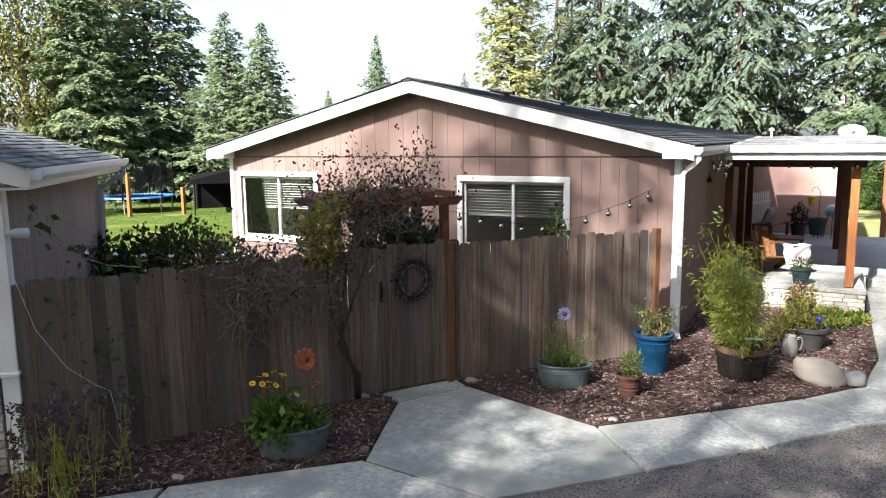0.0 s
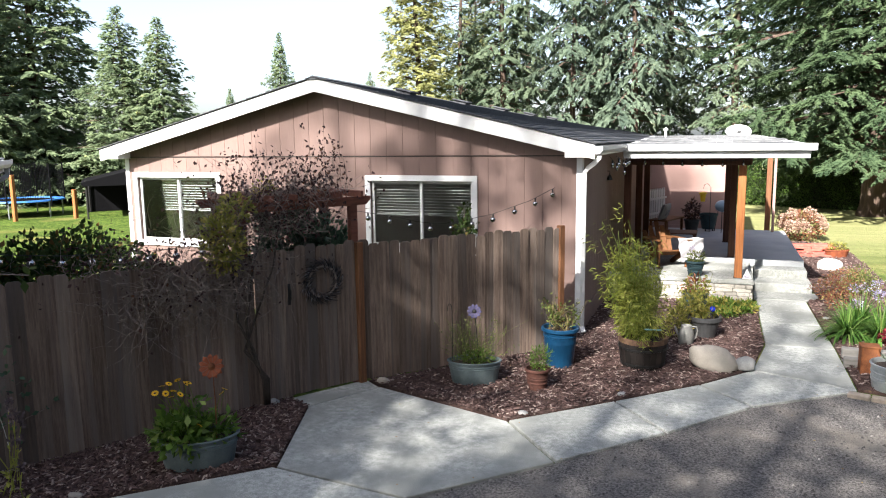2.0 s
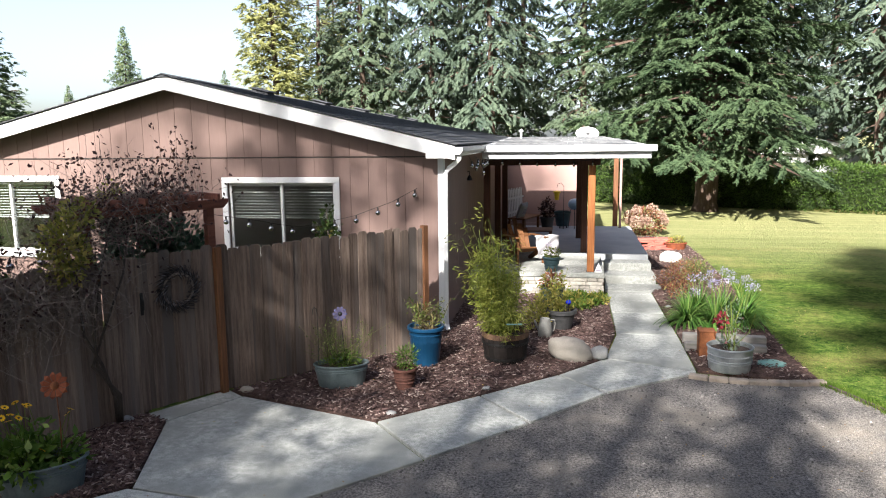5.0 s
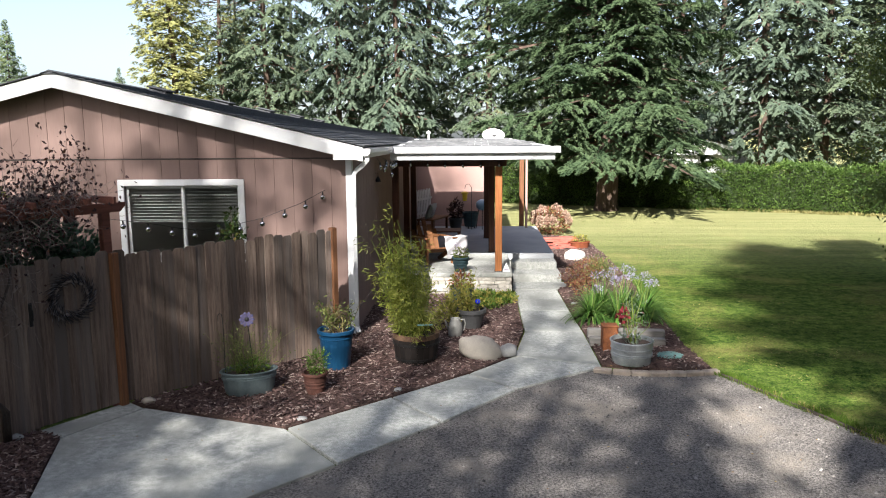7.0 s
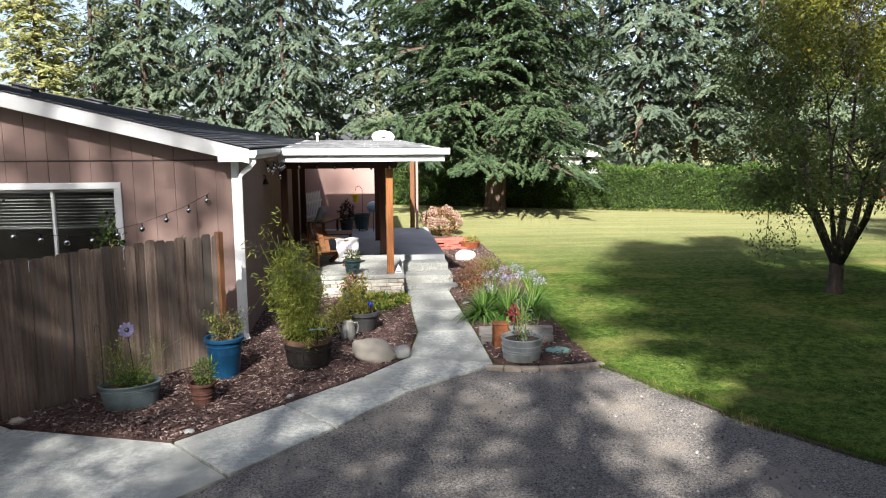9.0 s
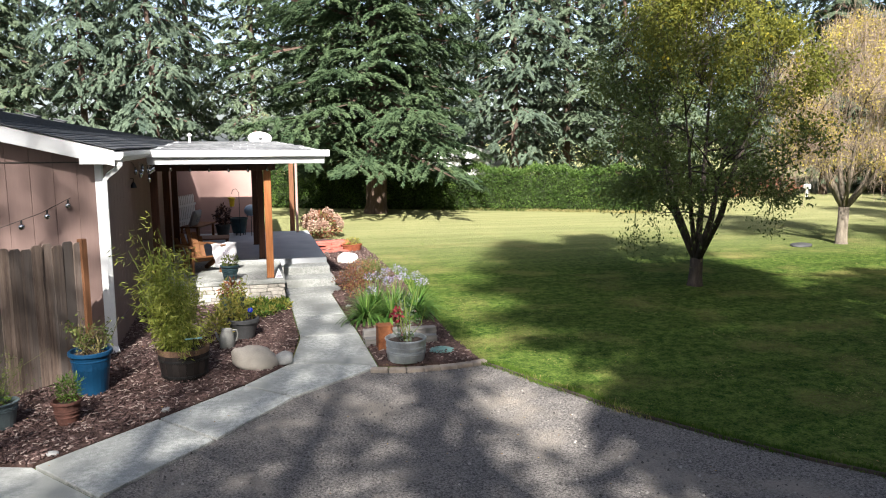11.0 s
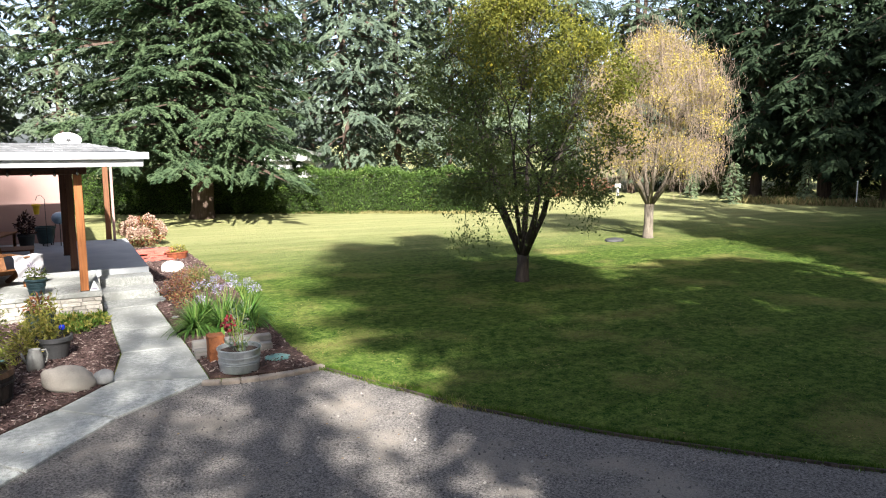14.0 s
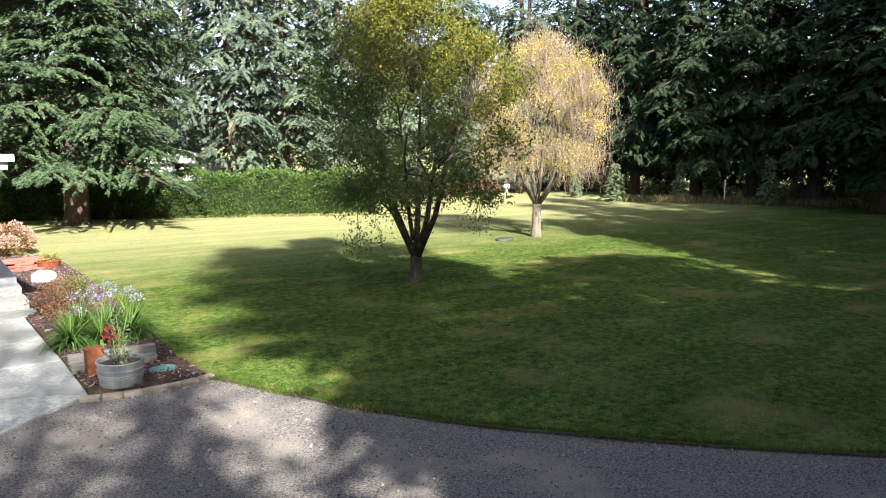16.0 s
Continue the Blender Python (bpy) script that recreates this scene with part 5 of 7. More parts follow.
# watering can, dark bowl, stacked pots
PEWTER = mat("dull_pewter", (0.16, 0.16, 0.15), (0.25, 0.25, 0.24), 0.6, 9, 70, 0.3, metal=0.3)
wc = root("watering_can", pose(1.66, -0.12, 0, 0, 0, 20), "grey metal jug-shaped watering can on the mulch", "watering can")
link("body", *lathe([(0.001, 0), (0.095, 0), (0.11, 0.02), (0.115, 0.12), (0.10, 0.22), (0.075, 0.28), (0.08, 0.30), (0.07, 0.30), (0.06, 0.27), (0.09, 0.2)], 22), PEWTER, wc, smooth=True)
link("handle", *tube([(0.08, 0, 0.27), (0.15, 0, 0.27), (0.17, 0, 0.2), (0.15, 0, 0.1), (0.11, 0, 0.07)], 0.011, 8), PEWTER, wc, smooth=True)
link("spout", *tube([(-0.09, 0, 0.10), (-0.14, 0, 0.18), (-0.17, 0, 0.28)], [0.022, 0.018, 0.014], 8), PEWTER, wc, smooth=True)
p = planter("plant_pot", "charcoal grey bowl pot with straggling yellow-green plants", pose(1.90, 0.42, 0), 0.17, 0.24, 0.34, DARKPOT, lip=0.07, rim=0.02)
S = np.stack([rng.normal(-0.06, 0.10, 36), rng.normal(0, 0.08, 36), np.full(36, 0.3)], 1)
E_ = S + np.stack([rng.normal(-0.06, 0.12, 36), rng.normal(0, 0.1, 36), rng.uniform(0.15, 0.75, 36)], 1)
greens(p, YELLOWGREEN, npjoin(stems(rng, S, E_, 0.007, 0.08), blades(rng, np.repeat(E_, 9, 0) - rng.random((324, 1)) * np.repeat(E_ - S, 9, 0), rng.normal(0, 1, (324, 3)), 0.08, 0.035)))
gz = root("glass_ball", pose(2.02, 0.34, 0.0), "small cobalt blue glass ball on a stake", "garden ornament")
COBALT = mat("cobalt_glass", (0.01, 0.02, 0.30), (0.02, 0.04, 0.42), 0.1, 6, 50, 0.0, spec=0.6)
link("ball", *moved(lathe([(0.045 * math.sin(q * 0.3142) + 0.0005, -0.045 * math.cos(q * 0.3142)) for q in range(11)], 16), pose(0, 0, 0.47)), COBALT, gz, smooth=True)
link("stalk", *tube([(0, 0, 0.1), (0, 0, 0.43)], 0.004, 5), IRON, gz)
p = planter("plant_pot", "square dark pot on the stone ledge beside the steps", pose(1.72, 1.9, 0), 0.17, 0.22, 0.42, GREENMETAL, lip=0.05)
greens(p, REDLEAF, clump(rng, (0, 0, 0.52), (0.2, 0.2, 0.18), 180, 0.09, 0.4, 0.2))
p = planter("plant_pot", "blue-green ribbed pot with a small plant on the porch slab", pose(1.66, 3.28, 0.45), 0.12, 0.17, 0.30, GREENMETAL, ridges=(0.1, 0.16, 0.22), lip=0.04)
greens(p, DULL, clump(rng, (0, 0, 0.36), (0.16, 0.15, 0.12), 200, 0.08, 0.3, 0.2))
bush = root("garden_shrub", pose(1.52, 0.15, 0), "straggly yellow-green herb beside the barrel", "shrub")
greens(bush, YELLOWGREEN, npjoin(clump(rng, (0, 0.1, 0.27), (0.2, 0.2, 0.25), 420, 0.08, 0.25, 0.2, 0.5), clump(rng, (0.1, 0.9, 0.3), (0.18, 0.24, 0.3), 260, 0.09, 0.25, 0.2, 0.5)))
succ = root("ground_cover", pose(2.1, 2.35, 0), "low green and yellow succulent ground cover below the steps", "ground cover")
Q = np.column_stack([rng.normal(0, 0.33, 260), rng.normal(0.05, 0.30, 260)])
Q = Q[(np.abs(Q[:, 0]) < 0.62) & (np.abs(Q[:, 1]) < 0.65)]
greens(succ, YELLOWGREEN, npjoin(*[clump(rng, (x, y, 0.06), (0.075, 0.075, 0.07), 26, 0.06, 0.55, 0.3, 0.4) for x, y in Q[:110]]), "rosette_carpet")
greens(succ, GREEN, npjoin(*[clump(rng, (x, y, 0.05), (0.08, 0.08, 0.08), 26, 0.055, 0.5, 0.3, 0.5) for x, y in Q[110:]]), "rosette_carpet")


def boulder(name, m, sx, sy, sz, material, label, seed):
    bm = bmesh.new()
    bmesh.ops.create_icosphere(bm, subdivisions=3, radius=1.0)
    for v in bm.verts:
        q = v.co * 1.1 + Vector((seed * 3.1, seed, 0))
        k = 1 + 0.16 * noise.noise(q) + 0.07 * noise.noise(q * 2.7) + 0.02 * noise.noise(q * 8)
        v.co = Vector((v.co.x * sx * k, v.co.y * sy * k, max(v.co.z * sz * k, -sz * 0.45)))
    me = bpy.data.meshes.new(name)
    bm.to_mesh(me)
    bm.free()
    me.materials.append(material)
    me.polygons.foreach_set("use_smooth", [True] * len(me.polygons))
    ob = new(name, me)
    ob.matrix_basis = m
    return tagged(ob, label, "rock")


boulder("boulder", pose(2.06, -1.26, 0.10, 0, 12, -8), 0.33, 0.20, 0.21, STONE, "large pale tan boulder on the mulch by the path", 1)
boulder("boulder", pose(2.46, -1.20, 0.07, 0, 0, 30), 0.15, 0.12, 0.12, GREYSTONE, "small grey stone beside the boulder", 2)
boulder("boulder", pose(4.55, 7.45, 0.08, 0, 0, 10), 0.28, 0.2, 0.19, WHITESTONE, "rounded white rock in the flower bed", 3)
boulder("boulder", pose(-1.98, -3.22, 0.02), 0.09, 0.06, 0.05, STONE, "small flat pale stone at the gate post", 4)
boulder("boulder", pose(-2.92, -4.35, 0.02), 0.08, 0.06, 0.04, GREYSTONE, "small flat stone at the corner of the path", 5)
boulder("boulder", pose(-3.25, -6.98, 0.02), 0.08, 0.05, 0.035, STONE, "small flat pale stone at the path's edge", 6)
boulder("boulder", pose(3.88, -0.25, 0.02), 0.07, 0.05, 0.04, STONE, "small pale stone at the edge of the walkway", 7)
for k, (x, y) in enumerate(((0.03, -3.72), (1.02, -2.72), (3.85, 1.1), (3.86, 1.5), (3.84, 2.2))):
    boulder("pebble", pose(x, y, 0.015, 0, 0, 40 * k), 0.06, 0.045, 0.03, GREYSTONE, "small pebble at the edge of the bed", 8 + k)

# tall dry flower stalks at the fence's end
dry = root("hyssop_clump", pose(-4.02, -7.55, 0), "clump of dry brown flower spikes on yellowing stems", "perennial")
S = np.stack([rng.normal(0, 0.26, 75), rng.normal(0, 0.28, 75), np.zeros(75)], 1)
E_ = S + np.stack([rng.normal(0, 0.10, 75), rng.normal(0, 0.10, 75), rng.uniform(0.35, 0.85, 75)], 1)
HYSTEM = leafy("hyssop_stems", (0.20, 0.23, 0.05), (0.40, 0.40, 0.10), None, 0.1, 0.6, 0.3)
greens(dry, HYSTEM, npjoin(stems(rng, S, E_, 0.010, 0.05), blades(rng, np.repeat(S, 4, 0) + (np.repeat(E_ - S, 4, 0)) * rng.random((300, 1)) * 0.6, rng.normal(0, 1, (300, 3)), 0.07, 0.025)), "stalk_growth")
SPIKE = leafy("dry_flower_spikes", (0.06, 0.045, 0.05), (0.14, 0.11, 0.115), None, 0.1, 0.9, 0.1)
sd = (E_ - S) / np.linalg.norm(E_ - S, axis=1)[:, None]
k = np.repeat(np.arange(75), 22)
Q = E_[k] + sd[k] * (rng.random((len(k), 1)) * 0.13 - 0.03) + rng.normal(0, 0.010, (len(k), 3))
greens(dry, SPIKE, blades(rng, Q, rng.normal(0, 0.7, Q.shape) + sd[k], 0.05, 0.026), "spike_growth")

# ---- flower bed by the lawn ----
agap = root("agapanthus", pose(4.45, 1.0, 0), "large clump of strap leaves with pale lilac flower heads", "perennial")
greens(agap, STRAP, npjoin(*[arcs(rng, (x, y, 0.0), 230, 0.60, 1.4, 0.038, 0.25, 4) for x, y in ((-0.45, 0.0), (0.0, -0.05), (0.45, 0.05), (-0.2, 0.5), (0.25, 0.55), (0.6, 0.6))]), "strap_leaves")
heads = [(0.05, 0.6, 0.86), (0.2, 0.5, 0.92), (0.38, 0.75, 0.9), (0.52, 0.6, 0.95), (0.68, 0.9, 0.9), (-0.1, 0.8, 0.95), (-0.3, 0.3, 0.72), (0.3, 1.0, 1.06), (0.1, 1.0, 1.0), (0.6, 0.3, 0.86), (0.75, 0.6, 0.8), (0.45, 1.1, 0.96), (0.0, 0.35, 0.9), (-0.25, 0.9, 0.9)]
heads = [(x, y, z * 0.70) for x, y, z in heads]
greens(agap, STEM, stems(rng, [(x * 0.6, y * 0.8, 0.1) for x, y, z in heads], heads, 0.012, 0.03), "stalk_growth")
for h in heads:
    greens(agap, LILAC, clump(rng, h, (0.085, 0.085, 0.07), 60, 0.035, 0.4, 0.3), "flower_head")
red = root("spirea_shrub", pose(4.15, 3.75, 0), "low rust-red autumn shrub with thin twigs", "shrub")
greens(red, REDLEAF, npjoin(clump(rng, (0, 0, 0.25), (0.36, 0.42, 0.28), 1100, 0.045, 0.4, 0.3), clump(rng, (0.3, 0.9, 0.28), (0.4, 0.4, 0.26), 700, 0.045, 0.4, 0.3), clump(rng, (-0.05, -0.7, 0.18), (0.2, 0.3, 0.2), 300, 0.045, 0.4, 0.3)))
gh = root("sedum_clump", pose(4.75, 4.6, 0), "grey-green low shrub in the flower bed", "shrub")
greens(gh, DULL, npjoin(clump(rng, (0, 0, 0.22), (0.35, 0.5, 0.24), 900, 0.05, 0.4, 0.3), clump(rng, (0.1, 1.1, 0.2), (0.3, 0.4, 0.2), 500, 0.05, 0.4, 0.3)))
p = planter("round_tub", "round galvanised steel tub with a grey-leaved plant", pose(4.2, -1.42, 0), 0.27, 0.295, 0.33, STEEL, ridges=(0.12, 0.15, 0.22), lip=0.025, rim=0.012)
SAGE = leafy("grey_sage_leaves", (0.10, 0.14, 0.10), (0.22, 0.26, 0.20), (0.25, 0.12, 0.12), 0.12, 0.6, 0.25)
greens(p, SAGE, npjoin(clump(rng, (0.0, 0, 0.38), (0.2, 0.18, 0.1), 70, 0.08, 0.4, 0.2), clump(rng, (0.02, 0.05, 0.68), (0.2, 0.18, 0.28), 170, 0.05, 0.25, 0.1)))
S = np.stack([rng.normal(0, 0.03, 14), rng.normal(0, 0.03, 14), np.full(14, 0.28)], 1)
E_ = S + np.stack([rng.normal(0, 0.14, 14), rng.normal(0, 0.12, 14), rng.uniform(0.35, 0.75, 14)], 1)
greens(p, STEM, stems(rng, S, E_, 0.012, 0.06), "stalk_growth")
MAROON = leafy("maroon_flower", (0.10, 0.012, 0.02), (0.2, 0.03, 0.04), None, 0.1, 0.6, 0.2)
greens(p, MAROON, clump(rng, (-0.13, -0.02, 0.68), (0.075, 0.07, 0.09), 90, 0.06, 0.6, 0.2), "flower")
rp = root("rusted_lantern", pose(4.0, -0.78, 0), "square rusted steel lantern with an arched opening", "garden lantern")
link("body", *join(cbox(-0.11, 0.11, -0.11, -0.10, 0, 0.36, 0.003), cbox(-0.11, -0.10, -0.10, 0.10, 0, 0.36, 0.003), cbox(0.10, 0.11, -0.10, 0.10, 0, 0.36, 0.003), cbox(-0.11, 0.11, 0.10, 0.11, 0, 0.36, 0.003)), RUST, rp)
link("cap", *join(cbox(-0.12, 0.12, -0.12, 0.12, 0.36, 0.375, 0.004)), RUST, rp)
OLDTIMBER = mat("silvered_timber", (0.13, 0.125, 0.115), (0.21, 0.20, 0.185), 0.9, 6, 60, 0.4, stretch=(0.3, 4, 4))
te = root("timber_edging", pose(0, 0, 0), "grey weathered timber edging across the flower bed", "edging")
link("timber", *cbox(3.76, 4.9, -0.42, -0.28, -0.02, 0.12, 0.012), OLDTIMBER, te, m=pose(0, 0, 0, 0, 0, -3))
link("timber", *cbox(3.76, 4.95, -0.10, 0.04, -0.02, 0.17, 0.012), OLDTIMBER, te, m=pose(0, 0, 0, 0, 0, -3))
boulder("stepping_stone", pose(4.82, -1.12, 0.008), 0.20, 0.16, 0.03, TEAL, "flat teal glazed stepping stone", 14)
ed = root("paver_edging", pose(0, 0, 0), "curved row of buff concrete pavers at the drive", "edging", kind="structure")
arc = [(3.62, -1.78), (3.86, -1.86), (4.10, -1.91), (4.34, -1.93), (4.58, -1.93), (4.82, -1.92), (5.06, -1.88), (5.30, -1.82)]
for (x0, y0), (x1, y1) in zip(arc, arc[1:]):
    link("paver", *cbox(0.002, 0.242, -0.06, 0.06, -0.08, 0.025, 0.012), BUFF, ed, m=pose(x0, y0, 0, 0, 0, math.degrees(math.atan2(y1 - y0, x1 - x0))))
# red pavers, brick planter, hydrangea
pile = root("paver_pile", pose(4.45, 10.2, 0), "low scattered stack of red concrete pavers", "paver pile")
r3 = random.Random(5)
for k in range(34):
    lay = k // 14
    link("paver", *cbox(-0.2, 0.2, -0.1, 0.1, 0, 0.055, 0.008), REDPAVER, pile, m=pose(r3.uniform(-0.42, 0.42), r3.uniform(-0.8, 1.2) * (1 - 0.2 * lay), 0.002 + lay * 0.058, r3.uniform(-2, 2), r3.uniform(-3, 3), r3.uniform(-14, 14)))
p = planter("square_planter", "small orange clay trough with yellow-green plants", pose(4.95, 9.5, 0, 0, 0, 10), 0.2, 0.24, 0.2, ORANGE, sx=1.2, sy=0.7)
greens(p, YELLOWGREEN, clump(rng, (0, 0, 0.26), (0.24, 0.14, 0.13), 320, 0.06, 0.4, 0.3))
hyd = root("hydrangea", pose(4.42, 13.0, 0), "rounded hydrangea bush with faded pink flower heads", "shrub")
greens(hyd, REDLEAF, clump(rng, (0, 0, 0.4), (0.58, 0.74, 0.45), 1200, 0.09, 0.5, 0.6))
for k in range(54):
    d = Vector((r3.gauss(0, 1), r3.gauss(0, 1), abs(r3.gauss(0.2, 0.7)))).normalized()
    greens(hyd, HYDRANGEA, clump(rng, (d.x * 0.62, d.y * 0.80, 0.34 + d.z * 0.56 * (1 - 0.25 * abs(d.y))), (0.12, 0.12, 0.09), 90, 0.045, 0.85, 0.6), "flower_head")

# ---- porch furniture ----
def bar_between(a, b, w, d, c=0.004):
    """A squared bar from a to b."""
    a, b = Vector(a), Vector(b)
    L = (b - a).length
    q = (b - a).to_track_quat("X", "Z").to_matrix().to_4x4()
    return moved(cbox(0, L, -w / 2, w / 2, -d / 2, d / 2, c), Matrix.Translation(a) @ q)


ch = root("garden_chair", pose(1.05, 4.35, 0.45, 0, 0, -62), "low honey-coloured wooden garden chair facing the path", "chair")
for sy in (-0.30, 0.30):
    link("leg", *bar_between((0.30, sy, 0.0), (0.30, sy, 0.56), 0.05, 0.05), CHAIRWOOD, ch)
    link("leg", *bar_between((-0.42, sy, 0.0), (0.34, sy * 0.92, 0.36), 0.04, 0.10), CHAIRWOOD, ch)
    link("armrest", *bar_between((-0.38, sy * 1.1, 0.56), (0.40, sy * 1.1, 0.58), 0.11, 0.025), CHAIRWOOD, ch)
for k in range(5):
    link("seat_slat", *bar_between((-0.20 + k * 0.115, -0.29, 0.20 + k * 0.037), (-0.20 + k * 0.115, 0.29, 0.20 + k * 0.037), 0.10, 0.02), CHAIRWOOD, ch)
for k in range(5):
    y = -0.24 + k * 0.12
    link("back_slat", *bar_between((-0.22, y * 0.8, 0.18), (-0.58, y * 1.1, 0.88 - 0.1 * abs(k - 2)), 0.10, 0.02), CHAIRWOOD, ch)
link("back_rail", *bar_between((-0.44, -0.34, 0.54), (-0.44, 0.34, 0.54), 0.03, 0.06), CHAIRWOOD, ch)
thr = root("throw_blanket", pose(1.52, 4.20, 0.45, 0, 0, -62), "white throw with a purple-grey star print draped over the chair", "blanket")
V, F = [], []
for i in range(12):
    for j in range(10):
        u, v = i / 11, j / 9
        V.append((0.02 + 0.03 * math.sin(v * 9 + i), -0.28 + 0.56 * v * (1 - 0.35 * max(0, u - 0.2)) + 0.09 * u, 0.62 - 0.5 * u ** 1.1 + 0.012 * math.sin(v * 11)))
for i in range(11):
    for j in range(9):
        q = i * 10 + j
        F.append((q, q + 1, q + 11, q + 10))
ob = link("cloth", V, F, CLOTH, thr, smooth=True)
sol = ob.modifiers.new("thick", "SOLIDIFY")
sol.thickness = 0.012
for k in range(8):
    a = k * math.pi / 4
    link("print", [(0.066, 0.03, 0.40), (0.066, 0.03 + 0.06 * math.cos(a), 0.40 + 0.06 * math.sin(a)), (0.066, 0.03 + 0.11 * math.cos(a + 0.39), 0.40 + 0.11 * math.sin(a + 0.39))], [(0, 1, 2)], CLOTHDARK, thr)
be = root("picket_bench", pose(0.72, 9.3, 0.47, 0, 0, -18), "wooden bench with a white picket back against the wall", "bench")
for k in range(10):
    y = -0.55 + k * 0.12
    link("picket", *moved(prism([(0, 0), (0.07, 0), (0.07, 0.86), (0.035, 0.92), (0, 0.86)], -0.01, 0.01, "y"), pose(-0.28, y, 0.35, 0, -8, 90)), WHITE, be)
for z in (0.55, 0.95):
    link("back_rail", *cbox(-0.30, -0.27, -0.58, 0.62, z, z + 0.06, 0.004), WHITE, be)
link("seat", *cbox(-0.26, 0.26, -0.62, 0.66, 0.42, 0.46, 0.008), CHAIRWOOD, be)
for x in (-0.22, 0.2):
    for y in (-0.55, 0.58):
        link("leg", *cbox(x - 0.03, x + 0.03, y - 0.03, y + 0.03, 0, 0.42, 0.005), CHAIRWOOD, be)
cu = root("cushion", pose(0.62, 8.95, 0.95, 0, 20, -18), "white cushion with a dark print on the bench", "cushion")
bm = bmesh.new()
bmesh.ops.create_cube(bm, size=1)
bmesh.ops.subdivide_edges(bm, edges=bm.edges[:], cuts=6, use_grid_fill=True)
for v in bm.verts:
    e = max(abs(v.co.y), abs(v.co.z)) * 2
    v.co = Vector((v.co.x * 0.18 * (1 - 0.75 * e ** 3), v.co.y * 0.46, v.co.z * 0.44 + 0.2))
me = bpy.data.meshes.new("cover")
bm.to_mesh(me)
bm.free()
me.materials.append(CLOTH)
ob = new("cover", me)
ob.parent = cu
for k in range(3):
    link("print", *cbox(0.088, 0.091, -0.12 + k * 0.09, -0.06 + k * 0.09, 0.12, 0.28, 0.001), CLOTHDARK, cu)
p = planter("plant_pot", "dark pot with a withered plant on the porch", pose(1.36, 9.7, 0.53), 0.15, 0.2, 0.34, DARKPOT, lip=0.04)
greens(p, VINELEAF, clump(rng, (0, 0, 0.55), (0.2, 0.2, 0.3), 420, 0.09, 0.4, 0.2))
for k in range(3):
    a = k * 2.1
    link("foot", *cbox(-0.015, 0.015, -0.015, 0.015, -0.06, 0.01, 0.002), IRON, p, m=pose(0.11 * math.cos(a), 0.11 * math.sin(a), 0))
p = planter("plant_pot", "dark blue glazed pot standing by the far wall", pose(1.78, 10.4, 0.53), 0.17, 0.25, 0.44, GREENMETAL, lip=0.05)
for k in range(3):
    a = k * 2.1
    link("foot", *cbox(-0.015, 0.015, -0.015, 0.015, -0.06, 0.01, 0.002), IRON, p, m=pose(0.13 * math.cos(a), 0.13 * math.sin(a), 0))
fe = root("bird_feeder", pose(1.62, 10.1, 0.47), "yellow bird feeder on a thin dark hook", "bird feeder")
link("hook", *tube([(0.2, 0, 0), (0.2, 0, 1.25), (0.12, 0, 1.36), (0.03, 0, 1.33), (0, 0, 1.22)], 0.008, 6), IRON, fe)
link("cup", *moved(lathe([(0.001, 0), (0.06, 0), (0.08, 0.2), (0.11, 0.22), (0.11, 0.25), (0.001, 0.28)], 16), pose(0, 0, 0.86)), YELLOW, fe)
bq = root("kettle_grill", pose(2.14, 10.3, 0.47), "small pale blue kettle grill on thin legs", "grill")
PALEBLUE = mat("pale_blue_enamel", (0.20, 0.30, 0.40), (0.26, 0.37, 0.47), 0.3, 5, 40, 0.0)
link("bowl", *moved(lathe([(0.2 * math.sin(q * 0.3142) + 0.0005, -0.17 * math.cos(q * 0.3142)) for q in range(11)], 20), pose(0, 0, 0.72)), PALEBLUE, bq, smooth=True)
for k in range(3):
    a = k * 2.094 + 0.5
    link("leg", *tube([(0.12 * math.cos(a), 0.12 * math.sin(a), 0.6), (0.22 * math.cos(a), 0.22 * math.sin(a), 0)], 0.01, 6), IRON, bq)
tb = root("side_table", pose(1.25, 6.3, 0.47), "low dark wooden side table on the porch", "table")
link("tabletop", *cbox(-0.35, 0.35, -0.35, 0.35, 0.44, 0.47, 0.006), DARKWOOD, tb)
for x in (-0.3, 0.3):
    for y in (-0.3, 0.3):
        link("leg", *cbox(x - 0.03, x + 0.03, y - 0.03, y + 0.03, 0, 0.44, 0.004), DARKWOOD, tb)
ml = root("pot_stand", pose(2.60, 3.24, 0.45), "small white triangular sign standing at the post", "garden sign")
link("board", *moved(prism([(-0.08, 0), (0.08, 0), (0.0, 0.19)], -0.012, 0.012, "y"), pose(0, 0, 0, -8)), WHITE, ml)
link("emblem", *moved(cbox(-0.05, 0.05, -0.018, -0.0125, 0.02, 0.05, 0.001), pose(0, 0, 0, -8)), CLOTHDARK, ml)

# satellite dish and pipe on the porch roof
di = root("satellite_dish", pose(2.42, 8.3, 3.04), "white oval satellite dish on the porch roof", "satellite dish")
prof = [(0.001, 0.0), (0.12, 0.008), (0.24, 0.035), (0.30, 0.065), (0.305, 0.06), (0.24, 0.025), (0.12, -0.004), (0.001, -0.012)]
link("reflector", *moved(lathe(prof, 32, 1.0, 0.62), pose(0, 0, 0.18, 62, 0, 8)), WHITE, di, smooth=True)
link("mast", *tube([(0, 0.1, -0.1), (0, 0.08, 0.15)], 0.02, 8), STEEL, di)
link("arm", *tube([(0, 0.02, 0.03), (0.02, -0.3, 0.12), (0.02, -0.33, 0.18)], 0.012, 6), STEEL, di)
link("receiver", *cbox(-0.03, 0.07, -0.38, -0.30, 0.16, 0.22, 0.008), DARKPOT, di)
